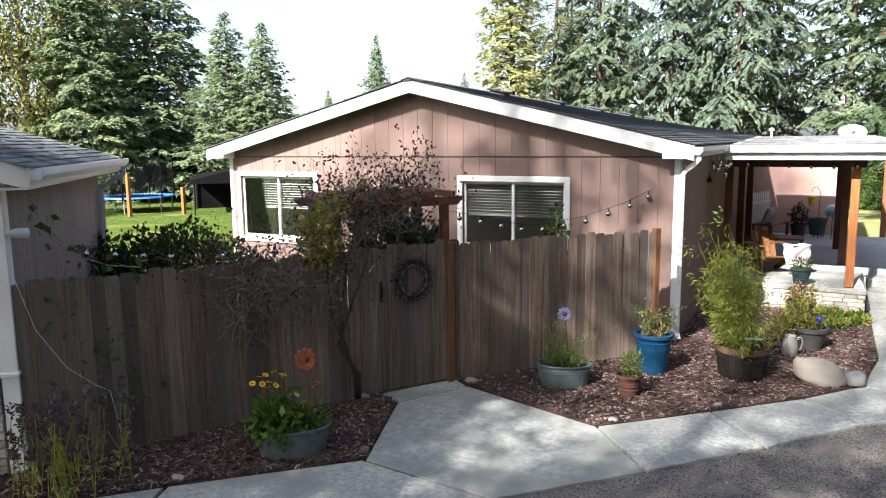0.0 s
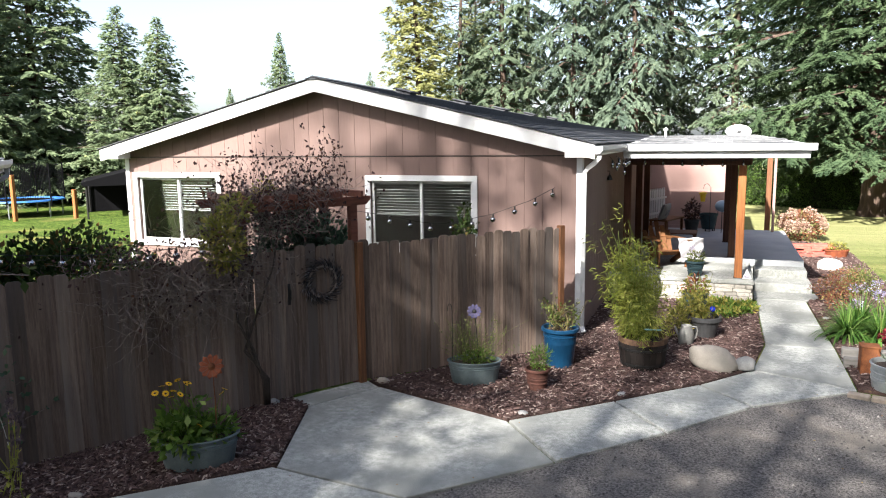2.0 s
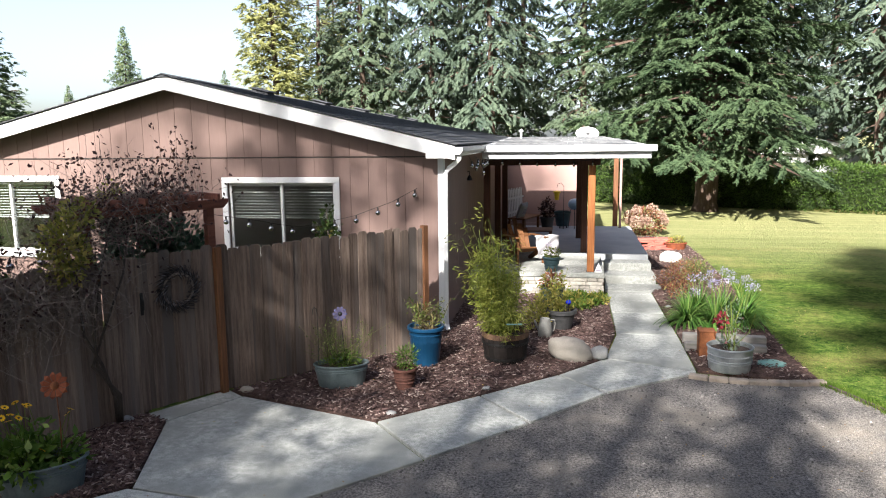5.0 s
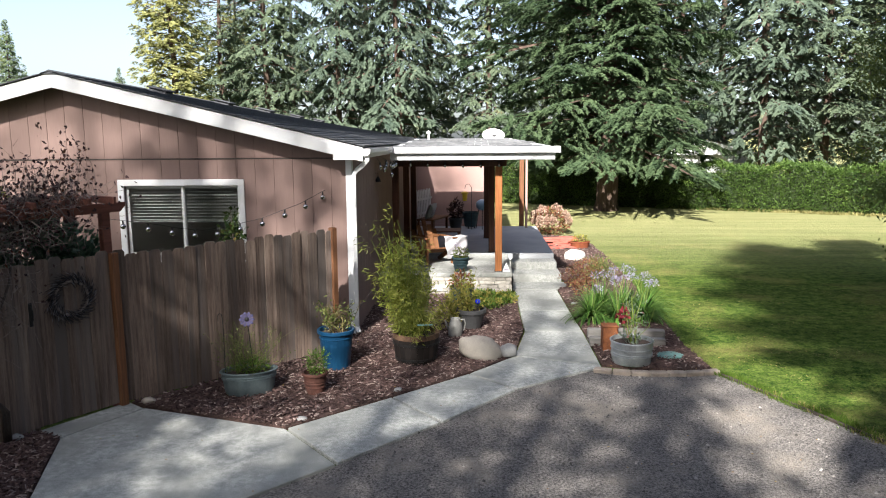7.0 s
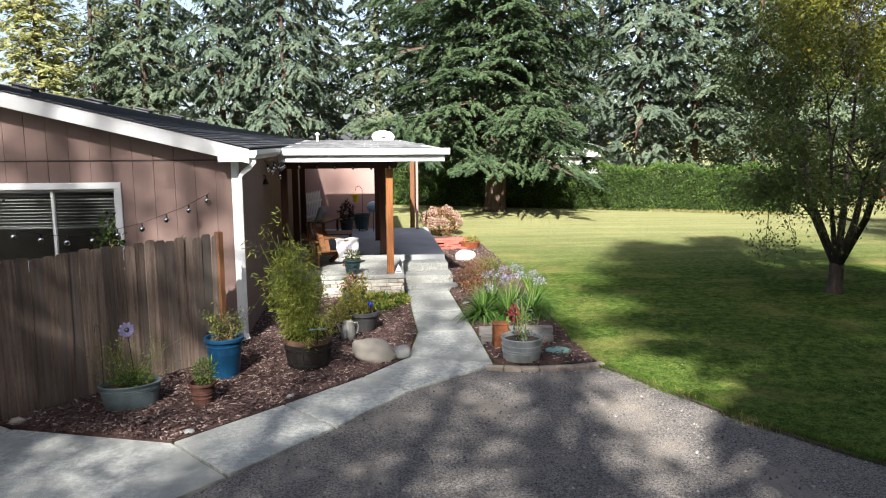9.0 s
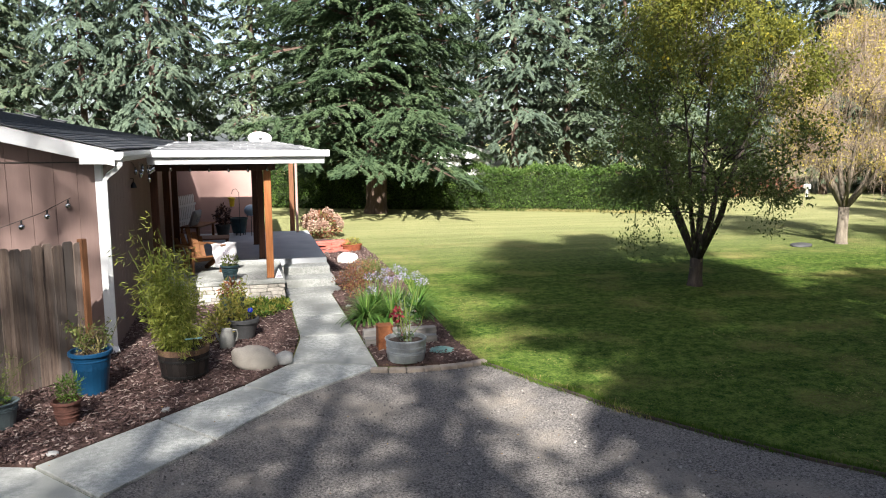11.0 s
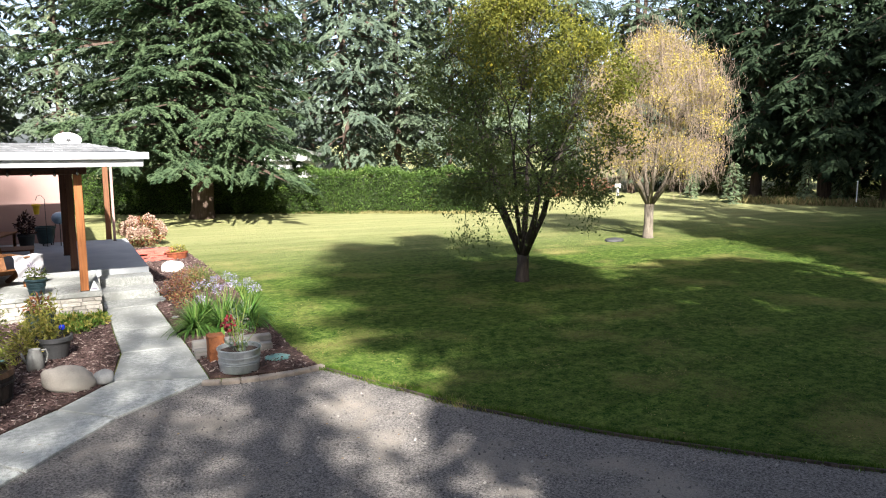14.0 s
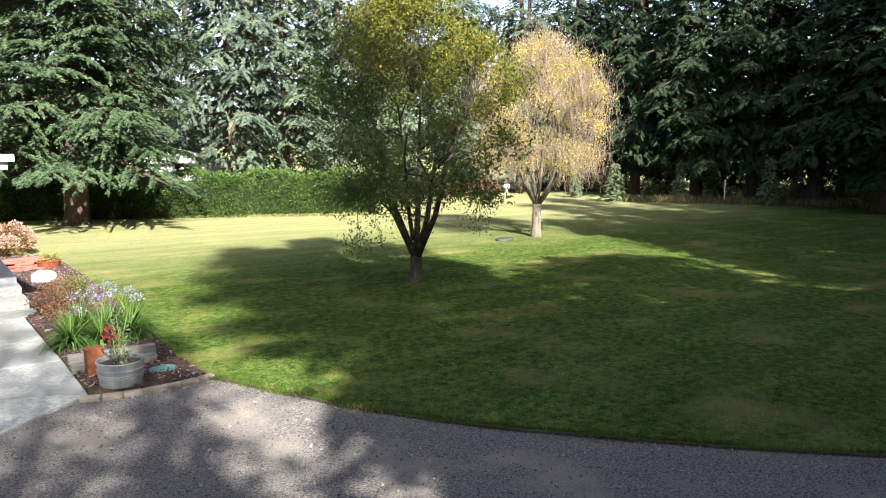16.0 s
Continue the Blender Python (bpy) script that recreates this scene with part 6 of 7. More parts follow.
pi = root("vent_pipe", pose(0.75, 7.4, 3.1), "short white vent pipe on the porch roof", "pipe")
link("pipe", *tube([(0, 0, 0), (0, 0, 0.2)], 0.03, 10), WHITE, pi)
link("cap", *lathe([(0.001, 0.27), (0.06, 0.23), (0.06, 0.19), (0.03, 0.19)], 12), WHITE, pi)


# ---- strings of lights ----
def light_string(name, label, points, at_each, r, drop=0.05, shape="globe"):
    s = root(name, pose(0, 0, 0), label, "string lights")
    link("cord", *tube(points, 0.004, 5), BLACKCORD, s)
    P = [Vector(p) for p in points]
    acc = [0.0]
    for a, b in zip(P, P[1:]):
        acc.append(acc[-1] + (b - a).length)
    d = at_each / 2
    while d < acc[-1]:
        i = max(q for q in range(len(P) - 1) if acc[q] <= d)
        u = (d - acc[i]) / (acc[i + 1] - acc[i])
        q = P[i].lerp(P[i + 1], u)
        b = link("bulb", *moved(lathe([(r * math.sin(k * 0.3142) + 0.0005, -r * (1 if shape == "globe" else 1.5) * math.cos(k * 0.3142)) for k in range(11)], 12), pose(q.x, q.y, q.z - drop - r)), BULB, s, smooth=True)
        link("socket", *lathe([(0.012, 0), (0.014, 0.02), (0.012, drop), (0.001, drop)], 8), BLACKCORD, b, m=pose(q.x, q.y, q.z - drop))
        d += at_each


light_string("string_lights", "string of clear globe bulbs strung along the fence to the wall",
             [(-3.5, -0.9, 2.0), (-2.9, -0.6, 1.88), (-2.56, -0.6, 1.82), (-2.2, -0.6, 1.79), (-1.9, -0.6, 1.83), (-1.29, -0.6, 1.97), (-0.72, -0.4, 2.18), (-0.41, -0.03, 2.36)], 0.36, 0.042)
light_string("string_lights", "string of clear globe bulbs hung over the dark shrub", [(-5.4, -6.4, 2.04), (-4.75, -5.65, 1.93), (-4.2, -5.08, 1.90), (-3.5, -4.3, 1.95)], 0.3, 0.042)
light_string("string_lights", "string of small amber bulbs along the porch beam", [(0.33, 1.5, 2.82), (0.44, 2.0, 2.72), (0.42, 2.8, 2.74), (1.2, 3.15, 2.70), (2.0, 3.15, 2.68), (2.55, 3.15, 2.70)], 0.36, 0.026, 0.05, "drop")
light_string("string_lights", "string of small amber bulbs under the porch roof", [(0.5, 5.9, 2.62), (1.4, 6.0, 2.55), (2.3, 5.9, 2.62), (2.4, 8.0, 2.58)], 0.5, 0.02, 0.04, "drop")
light_string("string_lights", "short string of clear bulbs looped under the house eave", [(0.30, 0.9, 2.84), (0.40, 1.15, 2.66), (0.36, 1.4, 2.80), (0.46, 1.7, 2.60), (0.40, 2.0, 2.80)], 0.28, 0.028, 0.06, "drop")
wb = root("wall_bell", pose(0.06, 2.75, 2.30), "small dark iron bell on the side wall", "bell")
link("cup", *lathe([(0.06, 0.03), (0.05, 0.06), (0.035, 0.1), (0.015, 0.13), (0.001, 0.135)], 14), IRON, wb, smooth=True)
link("bracket", *tube([(-0.06, 0, 0.2), (0.0, 0, 0.2), (0, 0, 0.13)], 0.008, 6), IRON, wb)
# ---- trees ----
def conifer_mesh(seed, height, radius, clear, droop, whorls, per_branch, spray, narrow=0.9, hang=0.5, fan=0.3, lift=-0.15, tuft=0.24):
    """Crown of a conifer as arrays of sprays, plus limbs: whorls of branches that rise, bend and carry flat hanging sprays."""
    rng = np.random.default_rng(seed)
    nb = whorls
    u = (np.arange(nb) + rng.random(nb)) / nb
    z = clear + (height - clear) * u ** 0.95
    prof = np.clip((1 - u) ** narrow, 0.03, 1) * np.clip(0.55 + u * 3, 0, 1)
    az = rng.random(nb) * 6.2832 + np.arange(nb) * 2.4
    lobes = 0.86 + 0.2 * np.sin(2 * az + seed + z * 0.7) + 0.14 * np.sin(5 * az - z * 1.3)
    L = radius * prof * lobes * (0.5 + 0.65 * rng.random(nb) ** 0.8)
    rise = lift + (0.4 - lift) * u + rng.normal(0, 0.08, nb)
    B = np.repeat(np.arange(nb), np.maximum(8, (per_branch * (0.35 + L / radius) * np.where((z > 12.5) & (clear < 9), 0.3, 1.0)).astype(int)))
    n = len(B)
    # tufts along each branch, the sprays gathered round them
    tuft_s, tuft_lat = 0.10 + 0.90 * rng.random((nb, 16)) ** 0.75, rng.uniform(-1, 1, (nb, 16))
    k = (rng.random(n) * np.clip(L[B] * 4.5, 3, 16)).astype(int)
    s, lat = tuft_s[B, k], tuft_lat[B, k]
    half = fan * L[B] * (1.08 - s) + 0.12
    ca, sa = np.cos(az[B]), np.sin(az[B])
    r = L[B] * s
    P = np.stack([ca * r - sa * lat * half, sa * r + ca * lat * half,
                  z[B] + rise[B] * r - droop * L[B] * s ** 2 - 0.25 * half * np.abs(lat)], 1)
    off = rng.normal(0, 1, (n, 3)) * np.array([tuft, tuft, tuft * 0.5])
    P = P + off
    D = np.stack([ca * 0.8 - sa * lat * 0.9, sa * 0.8 + ca * lat * 0.9, -hang * 0.6 - 0.3 * rng.random(n)], 1) + off / tuft * 0.5 + rng.normal(0, 0.25, (n, 3))
    nrm = np.stack([rng.normal(0, 0.7, n), rng.normal(0, 0.7, n), np.ones(n)], 1)
    size = spray * rng.uniform(0.45, 1.1, n)
    leaves = blades(rng, P, D, size, size * rng.uniform(0.2, 0.38, n), nrm, 0.08)
    # limbs: two long slivers each
    P0 = np.stack([np.zeros(nb), np.zeros(nb), z], 1)
    mid = np.stack([np.cos(az) * L * 0.5, np.sin(az) * L * 0.5, z + rise * L * 0.5 - droop * L * 0.25], 1)
    end = np.stack([np.cos(az) * L * 0.95, np.sin(az) * L * 0.95, z + rise * L * 0.95 - droop * L * 0.9], 1)
    w = 0.03 + 0.012 * L
    l1 = blades(rng, P0, mid - P0, np.linalg.norm(mid - P0, axis=1) * 1.1, w * 2)
    l2 = blades(rng, mid - (end - mid) * 0.3, end - mid, np.linalg.norm(end - mid, axis=1) * 1.3, w * 1.4)
    return leaves, npjoin(l1, l2)


def frond_mesh(seed, height, radius, clear, droop, whorls, sprays, spray, narrow=0.8, hang=0.6, fan=0.34, lift=-0.1, view=12.0, slim=0.26, flare=0.55):
    """A conifer crown in layered fronds: drooping limbs set with paired side twigs that carry overlapping needle sprays."""
    rng = np.random.default_rng(seed)
    nb = whorls
    u = (np.arange(nb) + rng.random(nb)) / nb
    z = clear + (height - clear) * u
    prof = np.clip((1 - u) ** narrow, 0.03, 1) * np.clip(flare + u * 3, 0, 1)
    az = rng.random(nb) * 0.9 + np.arange(nb) * 2.4
    L = radius * prof * (0.86 + 0.16 * np.sin(2 * az + seed + z * 0.7) + 0.12 * np.sin(5 * az - z * 1.3)) * (0.55 + 0.6 * rng.random(nb) ** 0.8)
    rise = lift + (0.45 - lift) * u + rng.normal(0, 0.09, nb)
    count = np.maximum(10, sprays * (L / radius) ** 1.35 * np.where(z > view, 0.16, 1.0)).astype(int)
    B = np.repeat(np.arange(nb), count)
    n = len(B)
    nt = 22
    ts, tside, tang = 0.08 + 0.92 * rng.random((nb, nt)) ** 0.8, np.where(np.arange(nt) % 2, 1.0, -1.0) * np.ones((nb, 1)), rng.normal(0.95, 0.3, (nb, nt))
    k = (rng.random(n) * np.clip(L[B] * 6, 4, nt)).astype(int)
    s, side, ang = ts[B, k], tside[B, k], tang[B, k]
    tl = (fan * L[B] * (1.12 - s) + 0.16) * (0.75 + 0.5 * ((k * 7 + B * 3) % 5) / 4)
    v = rng.random(n) ** 0.8
    out = np.stack([np.cos(az[B]), np.sin(az[B]), np.zeros(n)], 1)
    lat = np.stack([-np.sin(az[B]), np.cos(az[B]), np.zeros(n)], 1)
    twig = out * np.cos(ang)[:, None] + lat * (side * np.sin(ang))[:, None]
    r = L[B] * s
    P = out * r[:, None] + twig * (tl * v)[:, None]
    P[:, 2] = z[B] + rise[B] * r - droop * L[B] * s ** 2 - hang * 0.55 * tl * v ** 1.6 + rng.normal(0, 0.035, n)
    flip = np.where(rng.random(n) < 0.5, 1.0, -1.0)[:, None]
    across = np.cross(twig, [0, 0, 1.0])
    D = twig + across * flip * rng.uniform(0.1, 0.95, n)[:, None] + rng.normal(0, 0.3, (n, 3))
    D[:, 2] += -hang * (0.25 + 0.6 * v) - droop * s * 0.5
    nrm = np.stack([np.zeros(n), np.zeros(n), np.ones(n)], 1) + out * 0.75 + rng.normal(0, 0.4, (n, 3))
    size = spray * rng.uniform(0.55, 1.15, n)
    D /= np.linalg.norm(D, axis=1)[:, None]
    S = np.cross(D, nrm)
    S *= (size * slim * rng.uniform(0.35, 0.6, n) / (np.linalg.norm(S, axis=1) + 1e-9))[:, None]
    leaves = np.stack([P + S, P + D * size[:, None], P - S], 1).reshape(-1, 3), np.arange(3 * n).reshape(n, 3)
    P0 = np.stack([np.zeros(nb), np.zeros(nb), z], 1)
    at_ = lambda q: np.stack([np.cos(az) * L * q, np.sin(az) * L * q, z + rise * L * q - droop * L * q * q - 0.02], 1)
    w = 0.03 + 0.012 * L
    mid, end = at_(0.5), at_(0.96)
    l1 = blades(rng, P0, mid - P0, np.linalg.norm(mid - P0, axis=1) * 1.1, w * 2)
    l2 = blades(rng, mid - (end - mid) * 0.3, end - mid, np.linalg.norm(end - mid, axis=1) * 1.3, w * 1.4)
    return leaves, npjoin(l1, l2)


def conifer(name, label, material, bark, seed, height, radius, clear, droop, whorls, per_branch, spray, trunk=0.3, build=frond_mesh, **more):
    leaves, limbs = build(seed, height, radius, clear, droop, whorls, per_branch, spray, **more)
    t = root(name, pose(0, 0, 0), label, "conifer tree")
    rng = random.Random(seed)
    pts = [(rng.uniform(-0.06, 0.06) * k, rng.uniform(-0.06, 0.06) * k, height * q) for k, q in enumerate((-0.01, 0.02, 0.2, 0.4, 0.6, 0.8, 0.98))]
    rad = [trunk * 1.5, trunk * 1.12, trunk, trunk * 0.78, trunk * 0.55, trunk * 0.3, 0.02]
    link("trunk", *tube(pts, rad, 12), bark, t, smooth=True)
    tagged(link_np("crown", *leaves, material, t), kind="stuff")
    tagged(link_np("branchwork", *limbs, bark, t), kind="stuff")
    return t


EX, EY = 2.044, -11.556


def at(bearing, dist, turn=0.0, k=1.0, kz=None):
    a = radians(bearing)
    return pose(EX + dist * math.sin(a), EY + dist * math.cos(a), -0.05, 0, 0, turn) @ Matrix.Diagonal((k, k, kz or k, 1))


def plant(proto, places):
    """The first place takes the tree itself, the others copies of it."""
    for i, (bearing, dist, turn, k, kz) in enumerate(places):
        m = at(bearing, dist, turn, k, kz)
        if i == 0:
            proto.matrix_basis = m
        else:
            for o in [copy_thing(proto, Matrix())]:
                o.matrix_basis = m
fir_a = conifer("fir_tree", "tall dark green fir with drooping ragged branches", CONIFER, BARK, 11, 25, 3.5, 1.2, 0.24, 230, 620, 0.225, 0.18, narrow=0.6, hang=1.0, fan=0.5, slim=0.5, view=12)
plant(fir_a, [(-16.0, 43, 0, 1, 1), (-8.6, 44, 120, 0.95, 1.05), (-3.9, 47, 200, 1.05, 1), (0.8, 42, 70, 1.0, 1), (24.5, 44, 300, 1.15, 1), (33, 47, 20, 1.1, 1.1), (42.5, 50, 90, 1.1, 1), (5.0, 50, 150, 1.1, 1), (-19.2, 52, 33, 1.0, 0.9), (38, 56, 80, 1.2, 1.1)])
fir_c = conifer("fir_tree", "tall dark green fir standing deeper in the woods", CONIFER, BARK, 19, 25, 3.8, 1.2, 0.26, 150, 120, 0.52, 0.26, narrow=0.6, hang=0.9, fan=0.5, slim=0.5, view=15)
plant(fir_c, [(8.5, 58, 165, 1.2, 0.9), (13.0, 60, 215, 1.2, 0.9), (17.8, 58, 265, 1.2, 0.9), (22.5, 60, 315, 1.2, 0.95), (27, 60, 5, 1.2, 0.95), (31.5, 62, 55, 1.2, 0.95)])
fir_b = conifer("fir_tree", "tall grey-green fir with hanging branchlets and gaps of sky", BLUEFIR, BARK, 12, 24, 3.2, 2.2, 0.34, 180, 640, 0.225, 0.15, narrow=0.55, hang=1.4, fan=0.5, slim=0.5, view=12)
plant(fir_b, [(-10.6, 41, 0, 1, 1), (-6.2, 40, 100, 1.05, 1), (-14.2, 50, 220, 1, 1), (20.6, 41, 40, 1.3, 1.1), (28.5, 46, 170, 1.2, 1), (37.5, 46, 280, 1.1, 1), (15.0, 52, 10, 1.2, 1.1)])
spruce = conifer("spruce_tree", "broad bluish spruce with dense sweeping branches", SPRUCE, BARK, 13, 15.5, 4.9, 0.5, 0.06, 330, 440, 0.29, 0.20, narrow=0.8, hang=0.6, fan=0.5, slim=0.5, view=14, flare=0.8)
plant(spruce, [(-49.2, 47, 0, 1.2, 1.15), (-44.0, 43, 130, 0.8, 0.66), (-41.4, 42, 240, 0.72, 0.62), (-53.5, 44, 60, 0.9, 0.95), (-32.9, 62, 190, 0.55, 0.76), (-36.6, 72, 20, 0.4, 0.52), (-26.2, 72, 80, 0.4, 0.62)])
larch = conifer("larch_tree", "golden yellow-green larch with fine upright foliage", LARCH, BARK, 14, 17, 2.6, 0.8, 0.02, 330, 360, 0.22, 0.2, narrow=0.4, hang=0.5, fan=0.6, slim=0.45, lift=0.2)
plant(larch, [(-22.6, 41, 0, 1, 1), (-18.0, 55, 90, 0.8, 1.0)])
cedar = conifer("cedar_tree", "large dark green cedar with a thick trunk and layered sprays", CEDARLEAF, BARK, 15, 21, 6.4, 2.3, 0.10, 330, 3000, 0.18, 0.42, narrow=0.65, hang=0.7, fan=0.5, slim=0.46, lift=-0.10, view=10.5, flare=0.85)
plant(cedar, [(9.75, 33.1, 0, 1, 1)])
# needle colour carries the shade at the edge of the woods
dark = conifer("hemlock_tree", "dark green conifer at the edge of the woods, its shade put into the needle colour", SHADEDFIR, BARK, 16, 20, 4.6, 2.0, 0.30, 230, 250, 0.42, 0.34, narrow=0.5, hang=1.1, fan=0.5, slim=0.46, view=13)
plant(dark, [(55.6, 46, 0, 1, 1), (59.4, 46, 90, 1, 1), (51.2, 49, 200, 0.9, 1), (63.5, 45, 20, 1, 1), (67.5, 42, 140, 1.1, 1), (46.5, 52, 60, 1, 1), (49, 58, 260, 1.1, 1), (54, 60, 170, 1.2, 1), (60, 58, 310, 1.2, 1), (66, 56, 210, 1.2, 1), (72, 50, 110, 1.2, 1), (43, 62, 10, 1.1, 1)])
shade_tree = conifer("fir_tree", "tall thin-crowned fir beside the drive", CONIFER, BARK, 17, 20, 4.0, 4.5, 0.30, 120, 92, 0.36, 0.28, build=conifer_mesh, narrow=0.55, hang=0.7)
shade_tree.matrix_basis = pose(15, -30, -0.05)
dense_tree = conifer("hemlock_tree", "tall dense dark conifer beside the drive", SHADEDFIR, BARK, 18, 20, 4.3, 2.2, 0.30, 190, 55, 1.0, 0.34, build=conifer_mesh, narrow=0.6, hang=0.7)
dense_tree.matrix_basis = pose(22, -28, -0.05)
LAWN_SIDE = (0, 1, 7, 8)
# trees behind the camera, whose shade falls on drive, fence and lawn
for i, (x, y, turn, k, kz) in enumerate([(5.5, -19, 0, 1.1, 1.12), (12.6, -20, 80, 1.1, 0.95), (-3.0, -22, 160, 0.9, 1.15), (-8.5, -23, 230, 0.9, 0.95), (20.5, -15, 300, 1.1, 1.0), (-3.5, -29, 40, 1.0, 1.5), (-6.8, -20, 130, 1.1, 1.5), (7.0, -23.5, 220, 1.1, 1.22), (28, -18, 20, 1.1, 1.1), (-4.5, -17.5, 70, 0.95, 1.0), (-8.0, -29, 50, 1.2, 1.9), (-10.5, -31, 250, 1.2, 1.9), (-6.3, -18.6, 310, 0.9, 1.2),
                                         (28, -6, 10, 1, 1.1), (35, -5, 100, 1, 1.15), (42, -3, 190, 1, 1.15), (49, -1, 280, 1, 1.15), (56, 2, 30, 1, 1.15), (8.6, -18.5, 75, 1.05, 0.95), (24, -10, 15, 1, 1.15), (31, -10, 115, 1, 1.15), (38, -9, 205, 1, 1.2), (46, -7, 205, 1, 1.2), (15, -16, 40, 1, 0.75), (25, -14.5, 90, 1, 1.1), (33, -14, 140, 1, 1.1), (19, -18, 70, 1.1, 1.2), (41, -13, 200, 1.1, 1.2), (11.5, -17, 10, 1.0, 0.8), (18.8, -13.5, 55, 0.55, 1.0)]):
    o = copy_thing(dense_tree if i in LAWN_SIDE or i > 12 else shade_tree, Matrix())
    o.matrix_basis = pose(x, y, -0.05, 0, 0, turn) @ Matrix.Diagonal((k, k, kz, 1))

# unseen, added: bare trunk and high crown shaped for the lawn's shadow edge
high_fir = conifer("fir_tree", "unseen very tall fir with a bare lower trunk, its high dense crown placed to shade the lawn", SHADEDFIR, BARK, 20, 33, 2.8, 25.2, 0.25, 90, 110, 0.6, 0.28, build=conifer_mesh, narrow=0.45, hang=0.7)
high_fir.matrix_basis = pose(2.3, -30, -0.05)
# unseen copy, narrowed to lay a dark strip across the drive
slim_tree = copy_thing(dense_tree, Matrix())
slim_tree.matrix_basis = pose(1.3, -18.2, -0.05, 0, 0, 60) @ Matrix.Diagonal((0.42, 0.42, 0.8, 1))
shade = copy_thing(shade_tree, Matrix())
shade.matrix_basis = pose(-0.3, -17.6, -0.05, 0, 0, 25) @ Matrix.Diagonal((1.0, 1.0, 0.78, 1))
# ---- trees on the lawn ----
def branching(rng, base, height, spread, fork, n_main, radius, levels=2):
    """Trunk, main limbs and lesser limbs as tubes; returns pieces and the tips."""
    pieces, tips = [], []
    b = Vector(base)
    top = b + Vector((0.03, 0.02, fork))
    pieces.append(tube([b - Vector((0, 0, 0.1)), b + Vector((0, 0, 0.06)), b + Vector((0.01, 0, fork * 0.5)), top], [radius * 1.5, radius * 1.1, radius * 0.95, radius * 0.95], 10))
    for k in range(n_main):
        a = 2 * math.pi * (k + rng.uniform(-0.25, 0.25)) / n_main
        out = spread * rng.uniform(0.45, 0.8)
        e = top + Vector((math.cos(a) * out, math.sin(a) * out, height * rng.uniform(0.55, 0.8)))
        m1, m2 = top.lerp(e, 0.3) + Vector((math.cos(a), math.sin(a), 0)) * out * 0.10, top.lerp(e, 0.65) + Vector((0, 0, 0.15))
        P = [top - Vector((0, 0, 0.1)), m1, m2, e]
        r = radius * rng.uniform(0.42, 0.6)
        pieces.append(tube(P, [r, r * 0.75, r * 0.45, r * 0.15], 7))
        for q in range(7):
            u = rng.uniform(0.25, 0.95)
            s = P[1].lerp(P[2], (u - 0.3) / 0.35) if u < 0.65 else P[2].lerp(P[3], (u - 0.65) / 0.35)
            aa = a + rng.uniform(-1.6, 1.6)
            L = spread * rng.uniform(0.3, 0.62)
            t = s + Vector((math.cos(aa) * L, math.sin(aa) * L, rng.uniform(-0.1, 0.9) * L))
            pieces.append(tube([s, s.lerp(t, 0.5) + Vector((0, 0, 0.08)), t], [r * 0.35, r * 0.2, r * 0.07], 5))
            tips.append((s, t))
        tips.append((m2, e))
    return pieces, tips


rr1 = random.Random(51)
rng = np.random.default_rng(51)
t1 = root("willow_tree", pose(11.64, 2.48, -0.04), "spreading multi-stemmed tree with olive leaves, yellowing and coloured as sunlit on top", "tree")
pieces, tips = branching(rr1, (0, 0, 0), 5.2, 2.1, 0.62, 7, 0.15)
# the dark bark colour also holds the shade on trunk and twigs
link("trunk", *join(*pieces), DARKBARK, t1, smooth=True)
tip = np.array([t[1] for t in tips] + [t[0].lerp(t[1], 0.6) for t in tips])


def crown(rng, centre, radii, n, size, slim, tips, spread, droop):
    d = rng.normal(size=(n, 3))
    d /= np.linalg.norm(d, axis=1)[:, None]
    r = rng.random(n) ** 0.42
    A = np.array(centre) + d * np.array(radii) * (r * (1 + 0.16 * np.sin(d[:, 0] * 6 + d[:, 2] * 4) * np.cos(d[:, 1] * 5)))[:, None]
    # gather the leaves into hanging sprays
    k = max(1, n // 18)
    seeds = A[rng.integers(0, n, k)]
    j = rng.integers(0, k, n)
    A = seeds[j] + rng.normal(0, 1, (n, 3)) * np.array([spread, spread, spread * 1.25])
    D = rng.normal(0, 0.7, (n, 3)) - np.array([0, 0, droop])
    s = size * rng.uniform(0.6, 1.4, n)
    return A, blades(rng, A, D, s, s * slim), seeds


